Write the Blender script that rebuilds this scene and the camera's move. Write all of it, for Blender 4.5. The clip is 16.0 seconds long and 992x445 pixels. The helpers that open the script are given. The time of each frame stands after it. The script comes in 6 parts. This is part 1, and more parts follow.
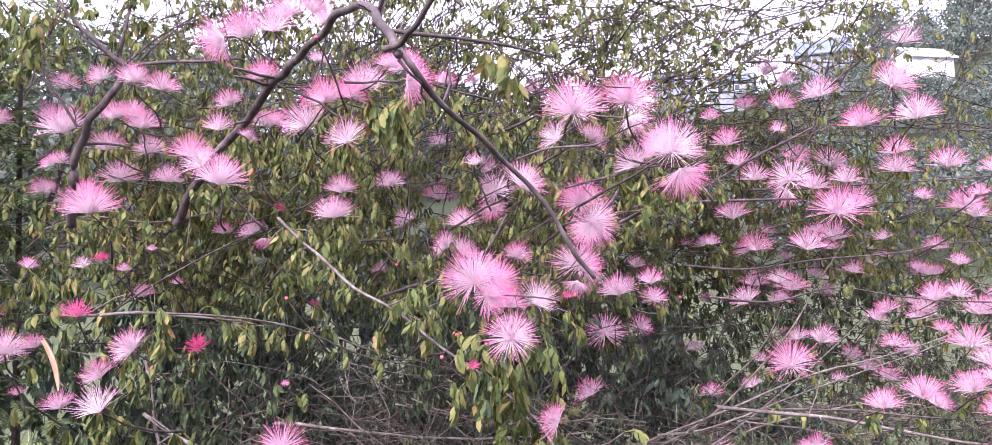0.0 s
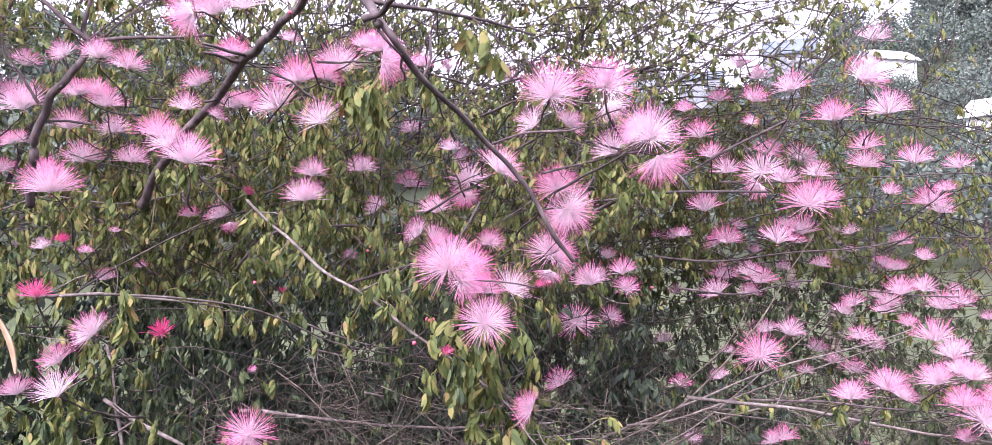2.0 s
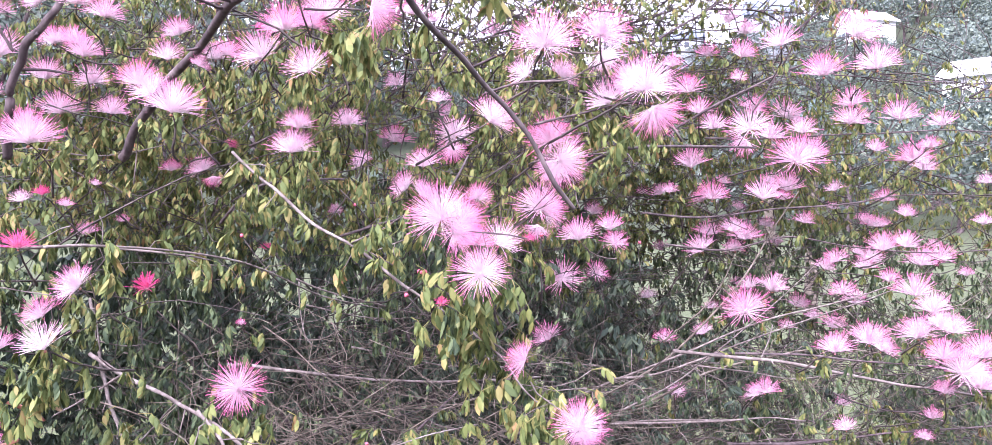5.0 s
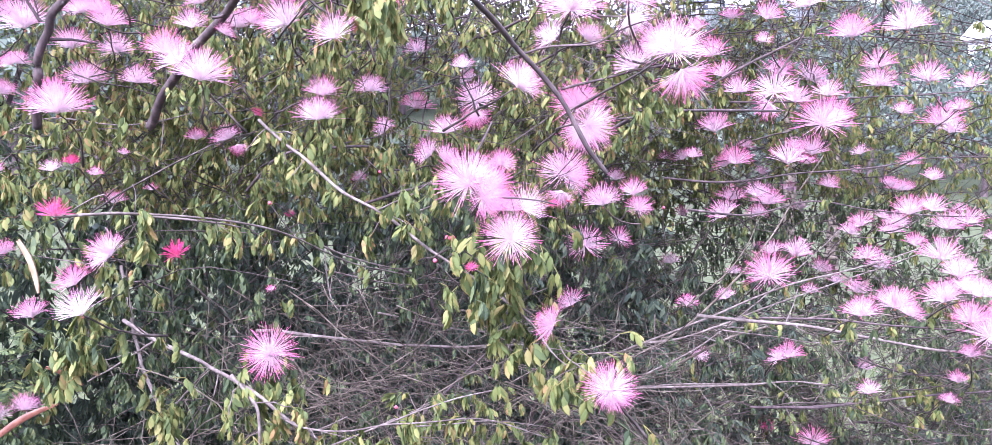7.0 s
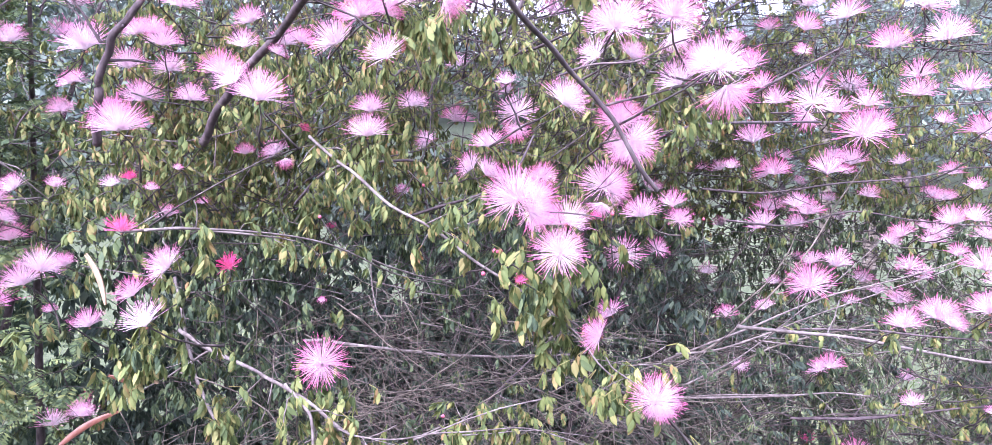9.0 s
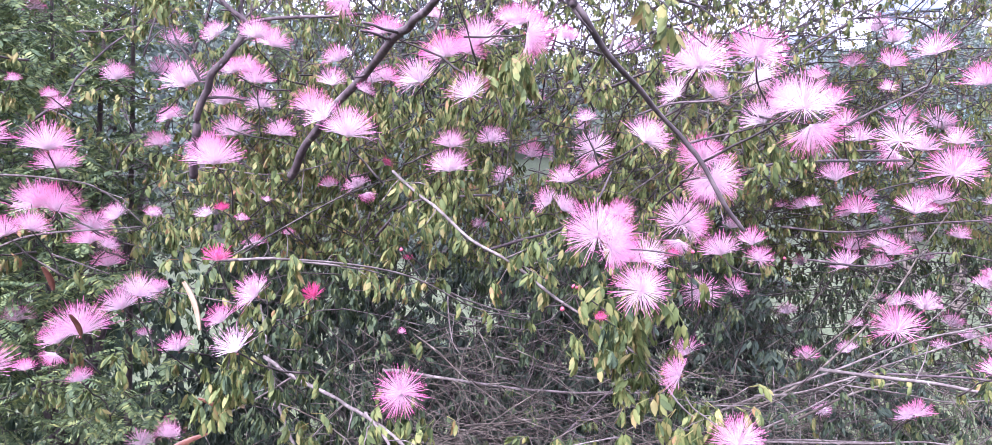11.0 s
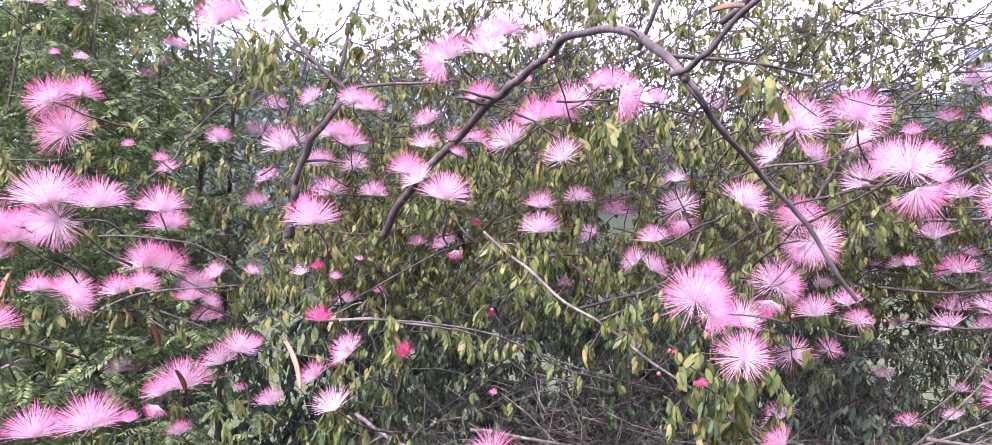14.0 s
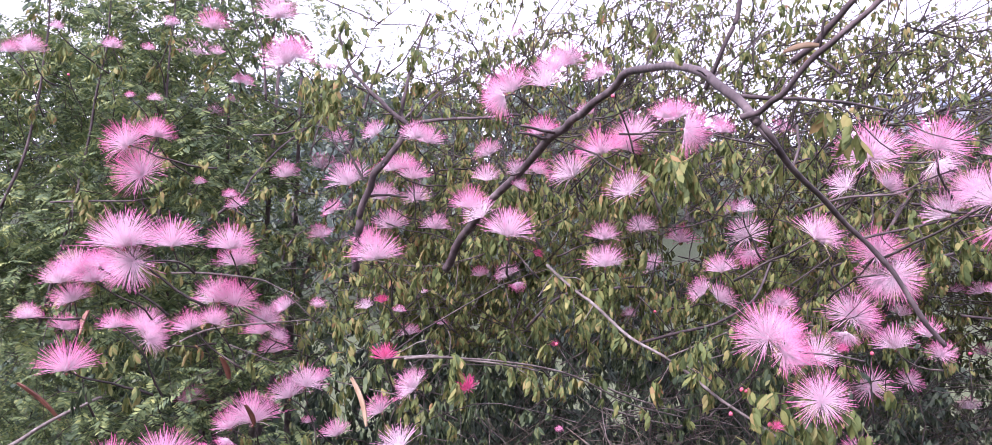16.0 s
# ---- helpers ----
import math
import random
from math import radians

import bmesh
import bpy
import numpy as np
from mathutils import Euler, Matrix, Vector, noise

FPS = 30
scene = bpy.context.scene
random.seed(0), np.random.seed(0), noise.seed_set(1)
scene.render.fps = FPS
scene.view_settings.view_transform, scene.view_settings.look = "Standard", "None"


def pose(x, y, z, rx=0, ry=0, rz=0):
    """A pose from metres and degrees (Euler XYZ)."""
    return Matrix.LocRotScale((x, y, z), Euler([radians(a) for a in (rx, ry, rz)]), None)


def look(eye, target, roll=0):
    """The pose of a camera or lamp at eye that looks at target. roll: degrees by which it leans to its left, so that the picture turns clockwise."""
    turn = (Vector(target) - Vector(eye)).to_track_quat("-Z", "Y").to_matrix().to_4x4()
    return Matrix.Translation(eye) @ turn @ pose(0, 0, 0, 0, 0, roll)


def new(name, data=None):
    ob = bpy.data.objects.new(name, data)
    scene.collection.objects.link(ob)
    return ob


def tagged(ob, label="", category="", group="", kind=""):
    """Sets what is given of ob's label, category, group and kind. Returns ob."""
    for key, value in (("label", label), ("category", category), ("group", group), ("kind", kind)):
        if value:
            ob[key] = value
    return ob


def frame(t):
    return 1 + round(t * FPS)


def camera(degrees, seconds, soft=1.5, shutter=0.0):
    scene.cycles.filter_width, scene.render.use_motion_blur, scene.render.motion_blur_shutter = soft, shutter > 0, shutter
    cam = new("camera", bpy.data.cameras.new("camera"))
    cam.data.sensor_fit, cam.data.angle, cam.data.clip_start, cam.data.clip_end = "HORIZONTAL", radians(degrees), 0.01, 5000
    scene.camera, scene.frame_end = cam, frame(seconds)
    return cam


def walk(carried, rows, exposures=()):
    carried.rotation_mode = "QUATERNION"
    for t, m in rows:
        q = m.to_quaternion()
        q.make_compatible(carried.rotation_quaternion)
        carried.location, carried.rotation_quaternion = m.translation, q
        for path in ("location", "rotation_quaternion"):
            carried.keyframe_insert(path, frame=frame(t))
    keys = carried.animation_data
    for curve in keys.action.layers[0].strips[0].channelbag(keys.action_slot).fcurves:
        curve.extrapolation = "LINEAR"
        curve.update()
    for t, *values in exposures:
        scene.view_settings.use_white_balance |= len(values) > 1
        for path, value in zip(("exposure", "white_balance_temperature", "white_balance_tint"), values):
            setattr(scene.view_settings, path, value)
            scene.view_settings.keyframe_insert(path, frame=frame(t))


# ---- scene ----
cam = camera(63.65, 16.0, 0.4)


def aim(x, y, z, yaw, pitch, roll):
    """A camera pose from its place and degrees of yaw, pitch and roll."""
    return pose(x, y, z, 0, 0, yaw) @ pose(0, 0, 0, 90 + pitch, 0, 0) @ pose(0, 0, 0, 0, 0, roll)


PATH = [
    (0.0, aim(0.0000, 0.0000, 1.5000, 2.190, 4.136, -0.635)),
    (0.5, aim(-0.0061, 0.0021, 1.4994, 1.730, 4.099, -0.427)),
    (1.0, aim(-0.0091, 0.0069, 1.4955, 1.083, 4.036, -0.198)),
    (1.5, aim(-0.0101, 0.0134, 1.4929, 0.519, 3.867, -0.071)),
    (2.0, aim(-0.0087, 0.0154, 1.4910, -0.047, 3.600, 0.130)),
    (2.5, aim(-0.0100, 0.0159, 1.4878, -0.519, 3.312, 0.154)),
    (3.0, aim(-0.0103, 0.0185, 1.4879, -1.123, 2.954, 0.244)),
    (3.5, aim(-0.0155, 0.0200, 1.4884, -1.589, 2.483, 0.315)),
    (4.0, aim(-0.0186, 0.0274, 1.4836, -1.824, 2.085, 0.303)),
    (6.5, aim(-0.0365, 0.0243, 1.4793, -0.599, -1.338, -0.139)),
    (7.0, aim(-0.0388, 0.0236, 1.4786, -0.295, -1.618, -0.201)),
    (7.5, aim(-0.0426, 0.0196, 1.4812, 0.206, -1.821, -0.374)),
    (8.0, aim(-0.0488, 0.0131, 1.4836, 0.649, -1.872, -0.406)),
    (8.5, aim(-0.0541, 0.0053, 1.4861, 1.073, -1.659, -0.405)),
    (9.0, aim(-0.0595, -0.0022, 1.4867, 1.901, -1.018, -0.391)),
    (9.5, aim(-0.0655, -0.0088, 1.4884, 3.815, -0.226, -0.158)),
    (10.0, aim(-0.0670, -0.0113, 1.4880, 5.210, 0.338, 0.157)),
    (12.5, aim(-0.0871, -0.0288, 1.4943, 8.707, 3.302, 0.863)),
    (13.0, aim(-0.0903, -0.0300, 1.4964, 9.549, 4.038, 0.963)),
    (13.5, aim(-0.0948, -0.0297, 1.4986, 10.562, 4.586, 0.966)),
    (14.0, aim(-0.1008, -0.0334, 1.5021, 12.094, 5.050, 0.994)),
    (14.5, aim(-0.1017, -0.0351, 1.5067, 13.433, 5.455, 0.907)),
    (15.0, aim(-0.0995, -0.0327, 1.5132, 14.499, 5.760, 0.705)),
    (15.5, aim(-0.1019, -0.0271, 1.5177, 15.500, 6.139, 0.629)),
    (16.0, aim(-0.1067, -0.0291, 1.5222, 16.449, 6.555, 0.706)),
]
walk(cam, PATH, [(0.0, 1.4, 5960, 33), (3.0, 1.5, 5960, 33), (4.0, 1.76, 5890, 32), (6.5, 2.0, 5480, 33), (9.5, 2.06, 5350, 35), (12.5, 1.66, 5580, 35), (14.0, 1.64, 5800, 35), (16.0, 1.28, 5820, 37)])


# Bright hazy daylight: a white veiled sky and a sun spread wide by the haze.
world = bpy.data.worlds.new("overcast_sky")
scene.world = world
world.use_nodes = True
wn, wl = world.node_tree.nodes, world.node_tree.links
wn.clear()
sky = wn.new("ShaderNodeTexSky")
sky.sky_type = "NISHITA"
sky.sun_disc = False
sky.sun_elevation, sky.sun_rotation = radians(43), radians(203)
sky.air_density, sky.dust_density, sky.ozone_density = 1.0, 6.0, 1.0
veil = wn.new("ShaderNodeMix")
veil.data_type = "RGBA"
veil.inputs[0].default_value = 0.85
veil.inputs[7].default_value = (9.0, 9.1, 9.5, 1)
back = wn.new("ShaderNodeBackground")
back.inputs["Strength"].default_value = 0.13
wout = wn.new("ShaderNodeOutputWorld")
wl.new(sky.outputs[0], veil.inputs[6])
wl.new(veil.outputs[2], back.inputs["Color"])
wl.new(back.outputs[0], wout.inputs["Surface"])
sun = new("sun", bpy.data.lights.new("sun", "SUN"))
sun.data.energy, sun.data.angle, sun.data.color = 3.9, radians(24), (1.0, 0.97, 0.92)
sun.matrix_world = look((-3, -5.6, 8.6), (0, 1.5, 1.2))


# ---------------------------------------------------------------- materials
def material(name):
    m = bpy.data.materials.new(name)
    m.use_nodes = True
    n, l = m.node_tree.nodes, m.node_tree.links
    return m, n, l, n["Principled BSDF"]


def ramp_node(n, stops):
    r = n.new("ShaderNodeValToRGB")
    e = r.color_ramp.elements
    while len(e) < len(stops):
        e.new(0.5)
    for slot, (at, col) in zip(e, stops):
        slot.position, slot.color = at, (*col, 1)
    return r


def leaf_material(name, stops, thin=0.3, gloss=0.65, island=True):
    """Leaves: a tone for every leaflet, mottled along it, a little light passing through."""
    m, n, l, b = material(name)
    rnd = n.new("ShaderNodeNewGeometry").outputs["Random Per Island"] if island else n.new("ShaderNodeObjectInfo").outputs["Random"]
    noise_t = n.new("ShaderNodeTexNoise")
    noise_t.inputs["Scale"].default_value = 9.0
    coord = n.new("ShaderNodeTexCoord")
    l.new(coord.outputs["Object"], noise_t.inputs["Vector"])
    add = n.new("ShaderNodeMath")
    add.operation = "MULTIPLY_ADD"
    add.inputs[1].default_value = 0.7
    l.new(noise_t.outputs[0], add.inputs[0])
    half = n.new("ShaderNodeMath")
    half.operation = "MULTIPLY_ADD"
    half.inputs[1].default_value, half.inputs[2].default_value = 0.75, -0.2
    l.new(rnd, half.inputs[0])
    l.new(half.outputs[0], add.inputs[2])
    r = ramp_node(n, stops)
    l.new(add.outputs[0], r.inputs[0])
    fine = n.new("ShaderNodeTexNoise")
    fine.inputs["Scale"].default_value = 240.0
    l.new(coord.outputs["Object"], fine.inputs["Vector"])
    bump = n.new("ShaderNodeBump")
    bump.inputs["Strength"].default_value, bump.inputs["Distance"].default_value = 0.25, 0.001
    l.new(fine.outputs[0], bump.inputs["Height"])
    l.new(bump.outputs[0], b.inputs["Normal"])
    l.new(r.outputs[0], b.inputs["Base Color"])
    b.inputs["Roughness"].default_value = gloss
    b.inputs["Specular IOR Level"].default_value = 0.2
    tr = n.new("ShaderNodeBsdfTranslucent")
    l.new(r.outputs[0], tr.inputs["Color"])
    mix = n.new("ShaderNodeMixShader")
    mix.inputs[0].default_value = thin
    l.new(b.outputs[0], mix.inputs[1])
    l.new(tr.outputs[0], mix.inputs[2])
    l.new(mix.outputs[0], n["Material Output"].inputs["Surface"])
    return m


def petal_material(name, stops, thin=0.55):
    """Stamens: pale at the heart, coloured towards the tips; each flower a little different."""
    m, n, l, b = material(name)
    coord = n.new("ShaderNodeTexCoord")
    length = n.new("ShaderNodeVectorMath")
    length.operation = "LENGTH"
    l.new(coord.outputs["Object"], length.inputs[0])
    info = n.new("ShaderNodeObjectInfo")
    shift = n.new("ShaderNodeMath")
    shift.operation = "MULTIPLY_ADD"
    shift.inputs[1].default_value, shift.inputs[2].default_value = 0.24, -0.1
    l.new(info.outputs["Random"], shift.inputs[0])
    add = n.new("ShaderNodeMath")
    l.new(length.outputs["Value"], add.inputs[0])
    l.new(shift.outputs[0], add.inputs[1])
    r = ramp_node(n, stops)
    l.new(add.outputs[0], r.inputs[0])
    l.new(r.outputs[0], b.inputs["Base Color"])
    b.inputs["Roughness"].default_value = 0.55
    tr = n.new("ShaderNodeBsdfTranslucent")
    l.new(r.outputs[0], tr.inputs["Color"])
    mix = n.new("ShaderNodeMixShader")
    mix.inputs[0].default_value = thin
    l.new(b.outputs[0], mix.inputs[1])
    l.new(tr.outputs[0], mix.inputs[2])
    l.new(mix.outputs[0], n["Material Output"].inputs["Surface"])
    return m


def mottled(name, stops, scale=30.0, rough=0.8, bump=0.4, depth=0.002, stretch=(1, 1, 1), detail=6.0):
    """A rough natural or built surface: two scales of noise for tone, a third for relief."""
    m, n, l, b = material(name)
    coord = n.new("ShaderNodeTexCoord")
    mp = n.new("ShaderNodeMapping")
    mp.inputs["Scale"].default_value = stretch
    l.new(coord.outputs["Object"], mp.inputs["Vector"])
    big, small = n.new("ShaderNodeTexNoise"), n.new("ShaderNodeTexNoise")
    big.inputs["Scale"].default_value, small.inputs["Scale"].default_value = scale * 0.25, scale
    big.inputs["Detail"].default_value = small.inputs["Detail"].default_value = detail
    for t in (big, small):
        l.new(mp.outputs[0], t.inputs["Vector"])
    mix = n.new("ShaderNodeMix")
    mix.inputs[0].default_value = 0.5
    l.new(big.outputs[0], mix.inputs[2])
    l.new(small.outputs[0], mix.inputs[3])
    r = ramp_node(n, stops)
    l.new(mix.outputs[0], r.inputs[0])
    l.new(r.outputs[0], b.inputs["Base Color"])
    b.inputs["Roughness"].default_value = rough
    bp = n.new("ShaderNodeBump")
    bp.inputs["Strength"].default_value, bp.inputs["Distance"].default_value = bump, depth
    l.new(small.outputs[0], bp.inputs["Height"])
    l.new(bp.outputs[0], b.inputs["Normal"])
    return m


M_LEAF = leaf_material("shrub_leaf", [(0.0, (0.026, 0.042, 0.017)), (0.25, (0.072, 0.1, 0.034)), (0.48, (0.118, 0.148, 0.046)), (0.68, (0.168, 0.18, 0.058)), (0.85, (0.224, 0.192, 0.072)), (1.0, (0.24, 0.125, 0.062))], thin=0.3)
# Deeper green for low leaves, with the shade of the lower shrub painted in.
M_LEAF_LOW = leaf_material("low_shaded_leaf", [(0.0, (0.018, 0.03, 0.016)), (0.4, (0.046, 0.07, 0.036)), (0.75, (0.086, 0.114, 0.05)), (1.0, (0.16, 0.165, 0.065))], thin=0.25)
# Inner leaves: a darkened leaf copy, interior shade put into the colour.
M_LEAF_DARK = leaf_material("inner_shaded_leaf", [(0.0, (0.022, 0.034, 0.026)), (0.45, (0.046, 0.066, 0.048)), (0.85, (0.085, 0.11, 0.07)), (1.0, (0.14, 0.15, 0.085))], thin=0.2)
M_LEAF_FINE = leaf_material("fine_leaf", [(0.0, (0.036, 0.06, 0.032)), (0.4, (0.09, 0.13, 0.062)), (0.75, (0.165, 0.21, 0.082)), (1.0, (0.28, 0.3, 0.1))], thin=0.28)
# Feathery shrub's inner leaves, darkened in colour to stand for shade.
M_LEAF_SHADE = leaf_material("shade_tinted_leaf", [(0.0, (0.026, 0.046, 0.032)), (0.45, (0.05, 0.078, 0.048)), (0.85, (0.085, 0.12, 0.062)), (1.0, (0.14, 0.165, 0.075))], thin=0.2)
M_LEAF_ONE = leaf_material("sprig_leaf", [(0.0, (0.035, 0.055, 0.024)), (0.4, (0.11, 0.138, 0.046)), (0.75, (0.185, 0.2, 0.064)), (1.0, (0.3, 0.24, 0.09))], thin=0.25)
M_PINK = petal_material("stamen_pink", [(0.0, (0.9, 0.81, 0.85)), (0.45, (0.88, 0.7, 0.79)), (0.76, (0.86, 0.45, 0.65)), (1.0, (0.84, 0.22, 0.48))], 0.45)
M_DEEP = petal_material("stamen_deep_pink", [(0.0, (0.84, 0.42, 0.6)), (0.35, (0.82, 0.26, 0.48)), (0.7, (0.8, 0.13, 0.37)), (1.0, (0.76, 0.08, 0.3))])
M_PALE = petal_material("stamen_pale", [(0.0, (0.92, 0.87, 0.88)), (0.5, (0.9, 0.76, 0.83)), (0.8, (0.87, 0.52, 0.7)), (1.0, (0.84, 0.32, 0.56))])
M_BARK = mottled("dark_bark", [(0.3, (0.02, 0.013, 0.014)), (0.47, (0.05, 0.035, 0.037)), (0.6, (0.09, 0.066, 0.067)), (0.76, (0.19, 0.155, 0.15))], 90, 0.85, 0.7, 0.002, (1, 1, 0.5))
M_GREY = mottled("lichened_bark", [(0.3, (0.045, 0.034, 0.03)), (0.48, (0.1, 0.08, 0.072)), (0.6, (0.165, 0.14, 0.128)), (0.74, (0.27, 0.25, 0.235))], 110, 0.9, 0.7, 0.002)
M_TWIG = mottled("twig_bark", [(0.3, (0.012, 0.008, 0.007)), (0.5, (0.032, 0.022, 0.02)), (0.62, (0.09, 0.07, 0.062)), (0.76, (0.2, 0.165, 0.15))], 60, 0.85, 0.4, 0.001)
M_DRY = mottled("dry_twig", [(0.3, (0.022, 0.018, 0.012)), (0.47, (0.062, 0.048, 0.036)), (0.6, (0.13, 0.108, 0.085)), (0.74, (0.24, 0.212, 0.18))], 50, 0.9, 0.4, 0.001)
M_CALYX = mottled("calyx", [(0.3, (0.12, 0.05, 0.03)), (0.6, (0.25, 0.1, 0.06)), (0.8, (0.3, 0.18, 0.06))], 300, 0.7, 0.3, 0.0005)
M_COROLLA = mottled("corolla", [(0.3, (0.74, 0.5, 0.6)), (0.6, (0.84, 0.7, 0.76))], 40, 0.6, 0.3, 0.02)
M_BUD = mottled("bud_red", [(0.3, (0.2, 0.04, 0.05)), (0.5, (0.42, 0.06, 0.11)), (0.75, (0.5, 0.2, 0.2))], 700, 0.6, 0.5, 0.001)
M_POD = mottled("dry_pod", [(0.3, (0.06, 0.02, 0.014)), (0.5, (0.13, 0.045, 0.028)), (0.75, (0.24, 0.12, 0.07))], 60, 0.6, 0.4, 0.001)
M_POD_PALE = mottled("pale_pod", [(0.3, (0.18, 0.11, 0.06)), (0.55, (0.24, 0.165, 0.1)), (0.8, (0.33, 0.25, 0.17))], 60, 0.6, 0.4, 0.001)
M_GROUND, _n, _l, _b = material("ground_cover")
_place = _n.new("ShaderNodeTexCoord")
_far = _n.new("ShaderNodeVectorMath")
_far.operation = "LENGTH"
_l.new(_place.outputs["Object"], _far.inputs[0])
_patch, _fine = _n.new("ShaderNodeTexNoise"), _n.new("ShaderNodeTexNoise")
_patch.inputs["Scale"].default_value, _fine.inputs["Scale"].default_value = 0.7, 22.0
_patch.inputs["Detail"].default_value = _fine.inputs["Detail"].default_value = 6.0
for _t in (_patch, _fine):
    _l.new(_place.outputs["Object"], _t.inputs["Vector"])
_edge = _n.new("ShaderNodeMath")
_edge.operation = "MULTIPLY_ADD"
_edge.inputs[1].default_value = 3.0
_l.new(_patch.outputs[0], _edge.inputs[0])
_l.new(_far.outputs["Value"], _edge.inputs[2])
_span = _n.new("ShaderNodeMapRange")
_span.inputs["From Max"].default_value = 60.0
_l.new(_edge.outputs[0], _span.inputs["Value"])
_zone = ramp_node(_n, [(0.0, (0.028, 0.03, 0.02)), (0.075, (0.04, 0.042, 0.026)), (0.1, (0.085, 0.102, 0.058)), (0.5, (0.08, 0.095, 0.055)), (0.75, (0.045, 0.055, 0.035))])
_l.new(_span.outputs[0], _zone.inputs[0])
_tone = ramp_node(_n, [(0.3, (0.45, 0.48, 0.42)), (0.5, (0.85, 0.85, 0.85)), (0.72, (1.2, 1.15, 1.05))])
_l.new(_fine.outputs[0], _tone.inputs[0])
_mul = _n.new("ShaderNodeMix")
_mul.data_type, _mul.blend_type = "RGBA", "MULTIPLY"
_mul.inputs[0].default_value = 1.0
_l.new(_zone.outputs[0], _mul.inputs[6])
_l.new(_tone.outputs[0], _mul.inputs[7])
_l.new(_mul.outputs[2], _b.inputs["Base Color"])
_bump = _n.new("ShaderNodeBump")
_bump.inputs["Strength"].default_value, _bump.inputs["Distance"].default_value = 0.6, 0.03
_l.new(_fine.outputs[0], _bump.inputs["Height"])
_l.new(_bump.outputs[0], _b.inputs["Normal"])
_b.inputs["Roughness"].default_value, _b.inputs["Specular IOR Level"].default_value = 0.95, 0.05
M_GRASS = leaf_material("grass_blade", [(0.0, (0.06, 0.085, 0.035)), (0.5, (0.13, 0.165, 0.065)), (0.85, (0.22, 0.23, 0.11)), (1.0, (0.34, 0.31, 0.2))], thin=0.35)
# Hillside leaf colours, lightened and blued to paint in distance haze.
M_TREE_HAZED = leaf_material("hazed_hill_leaf", [(0.0, (0.055, 0.078, 0.072)), (0.5, (0.088, 0.115, 0.098)), (0.8, (0.125, 0.152, 0.115)), (1.0, (0.165, 0.19, 0.125))], thin=0.15, gloss=0.85)
M_TREE_GREY_HAZED = leaf_material("hazed_grey_leaf", [(0.0, (0.065, 0.088, 0.082)), (0.5, (0.1, 0.127, 0.11)), (0.9, (0.14, 0.17, 0.13)), (1.0, (0.17, 0.2, 0.15))], thin=0.15, gloss=0.85)
M_WHITE = mottled("white_render", [(0.3, (0.55, 0.55, 0.55)), (0.6, (0.68, 0.68, 0.68))], 1.2, 0.85, 0.2, 0.01)
M_ROOF_WHITE = mottled("pale_roof", [(0.3, (0.5, 0.51, 0.53)), (0.6, (0.6, 0.61, 0.63))], 2.0, 0.6, 0.2, 0.01, (1, 6, 1))
M_ROOF_BLUE = mottled("slate_roof", [(0.3, (0.07, 0.09, 0.12)), (0.6, (0.12, 0.15, 0.2)), (0.8, (0.17, 0.2, 0.25))], 3.0, 0.7, 0.4, 0.02)
M_GREYWALL = mottled("grey_wall", [(0.3, (0.15, 0.165, 0.185)), (0.6, (0.22, 0.235, 0.255))], 1.2, 0.85, 0.2, 0.01)
M_GLASS, _n, _l, _b = material("window_pane")
_b.inputs["Base Color"].default_value, _b.inputs["Roughness"].default_value, _b.inputs["Metallic"].default_value = (0.05, 0.06, 0.075, 1), 0.08, 0.0


# ---------------------------------------------------------------- mesh helpers
rng = np.random.default_rng(11)


def mesh_of(name, verts, tris, mat, smooth=True):
    """A mesh from arrays of corners and triangles."""
    verts, tris = np.asarray(verts, np.float32), np.asarray(tris, np.int32)
    me = bpy.data.meshes.new(name)
    me.vertices.add(len(verts))
    me.vertices.foreach_set("co", verts.ravel())
    me.loops.add(tris.size)
    me.loops.foreach_set("vertex_index", tris.ravel())
    me.polygons.add(len(tris))
    me.polygons.foreach_set("loop_start", np.arange(0, tris.size, 3, dtype=np.int32))
    me.polygons.foreach_set("use_smooth", np.full(len(tris), smooth))
    me.materials.append(mat)
    me.update(calc_edges=True)
    return me


def child(name, me, parent, label="", kind="", at=None):
    ob = new(name, me)
    ob.parent = parent
    if at is not None:
        ob.matrix_basis = at
    return tagged(ob, label=label, kind=kind)


def part(name, bm, mat, parent, label=""):
    """Links a bmesh as one mesh object under a thing or a part."""
    me = bpy.data.meshes.new(name)
    bm.to_mesh(me)
    bm.free()
    me.materials.append(mat)
    return child(name, me, parent, label)


def unit(v):
    v = np.asarray(v, float)
    return v / (np.linalg.norm(v) + 1e-9)


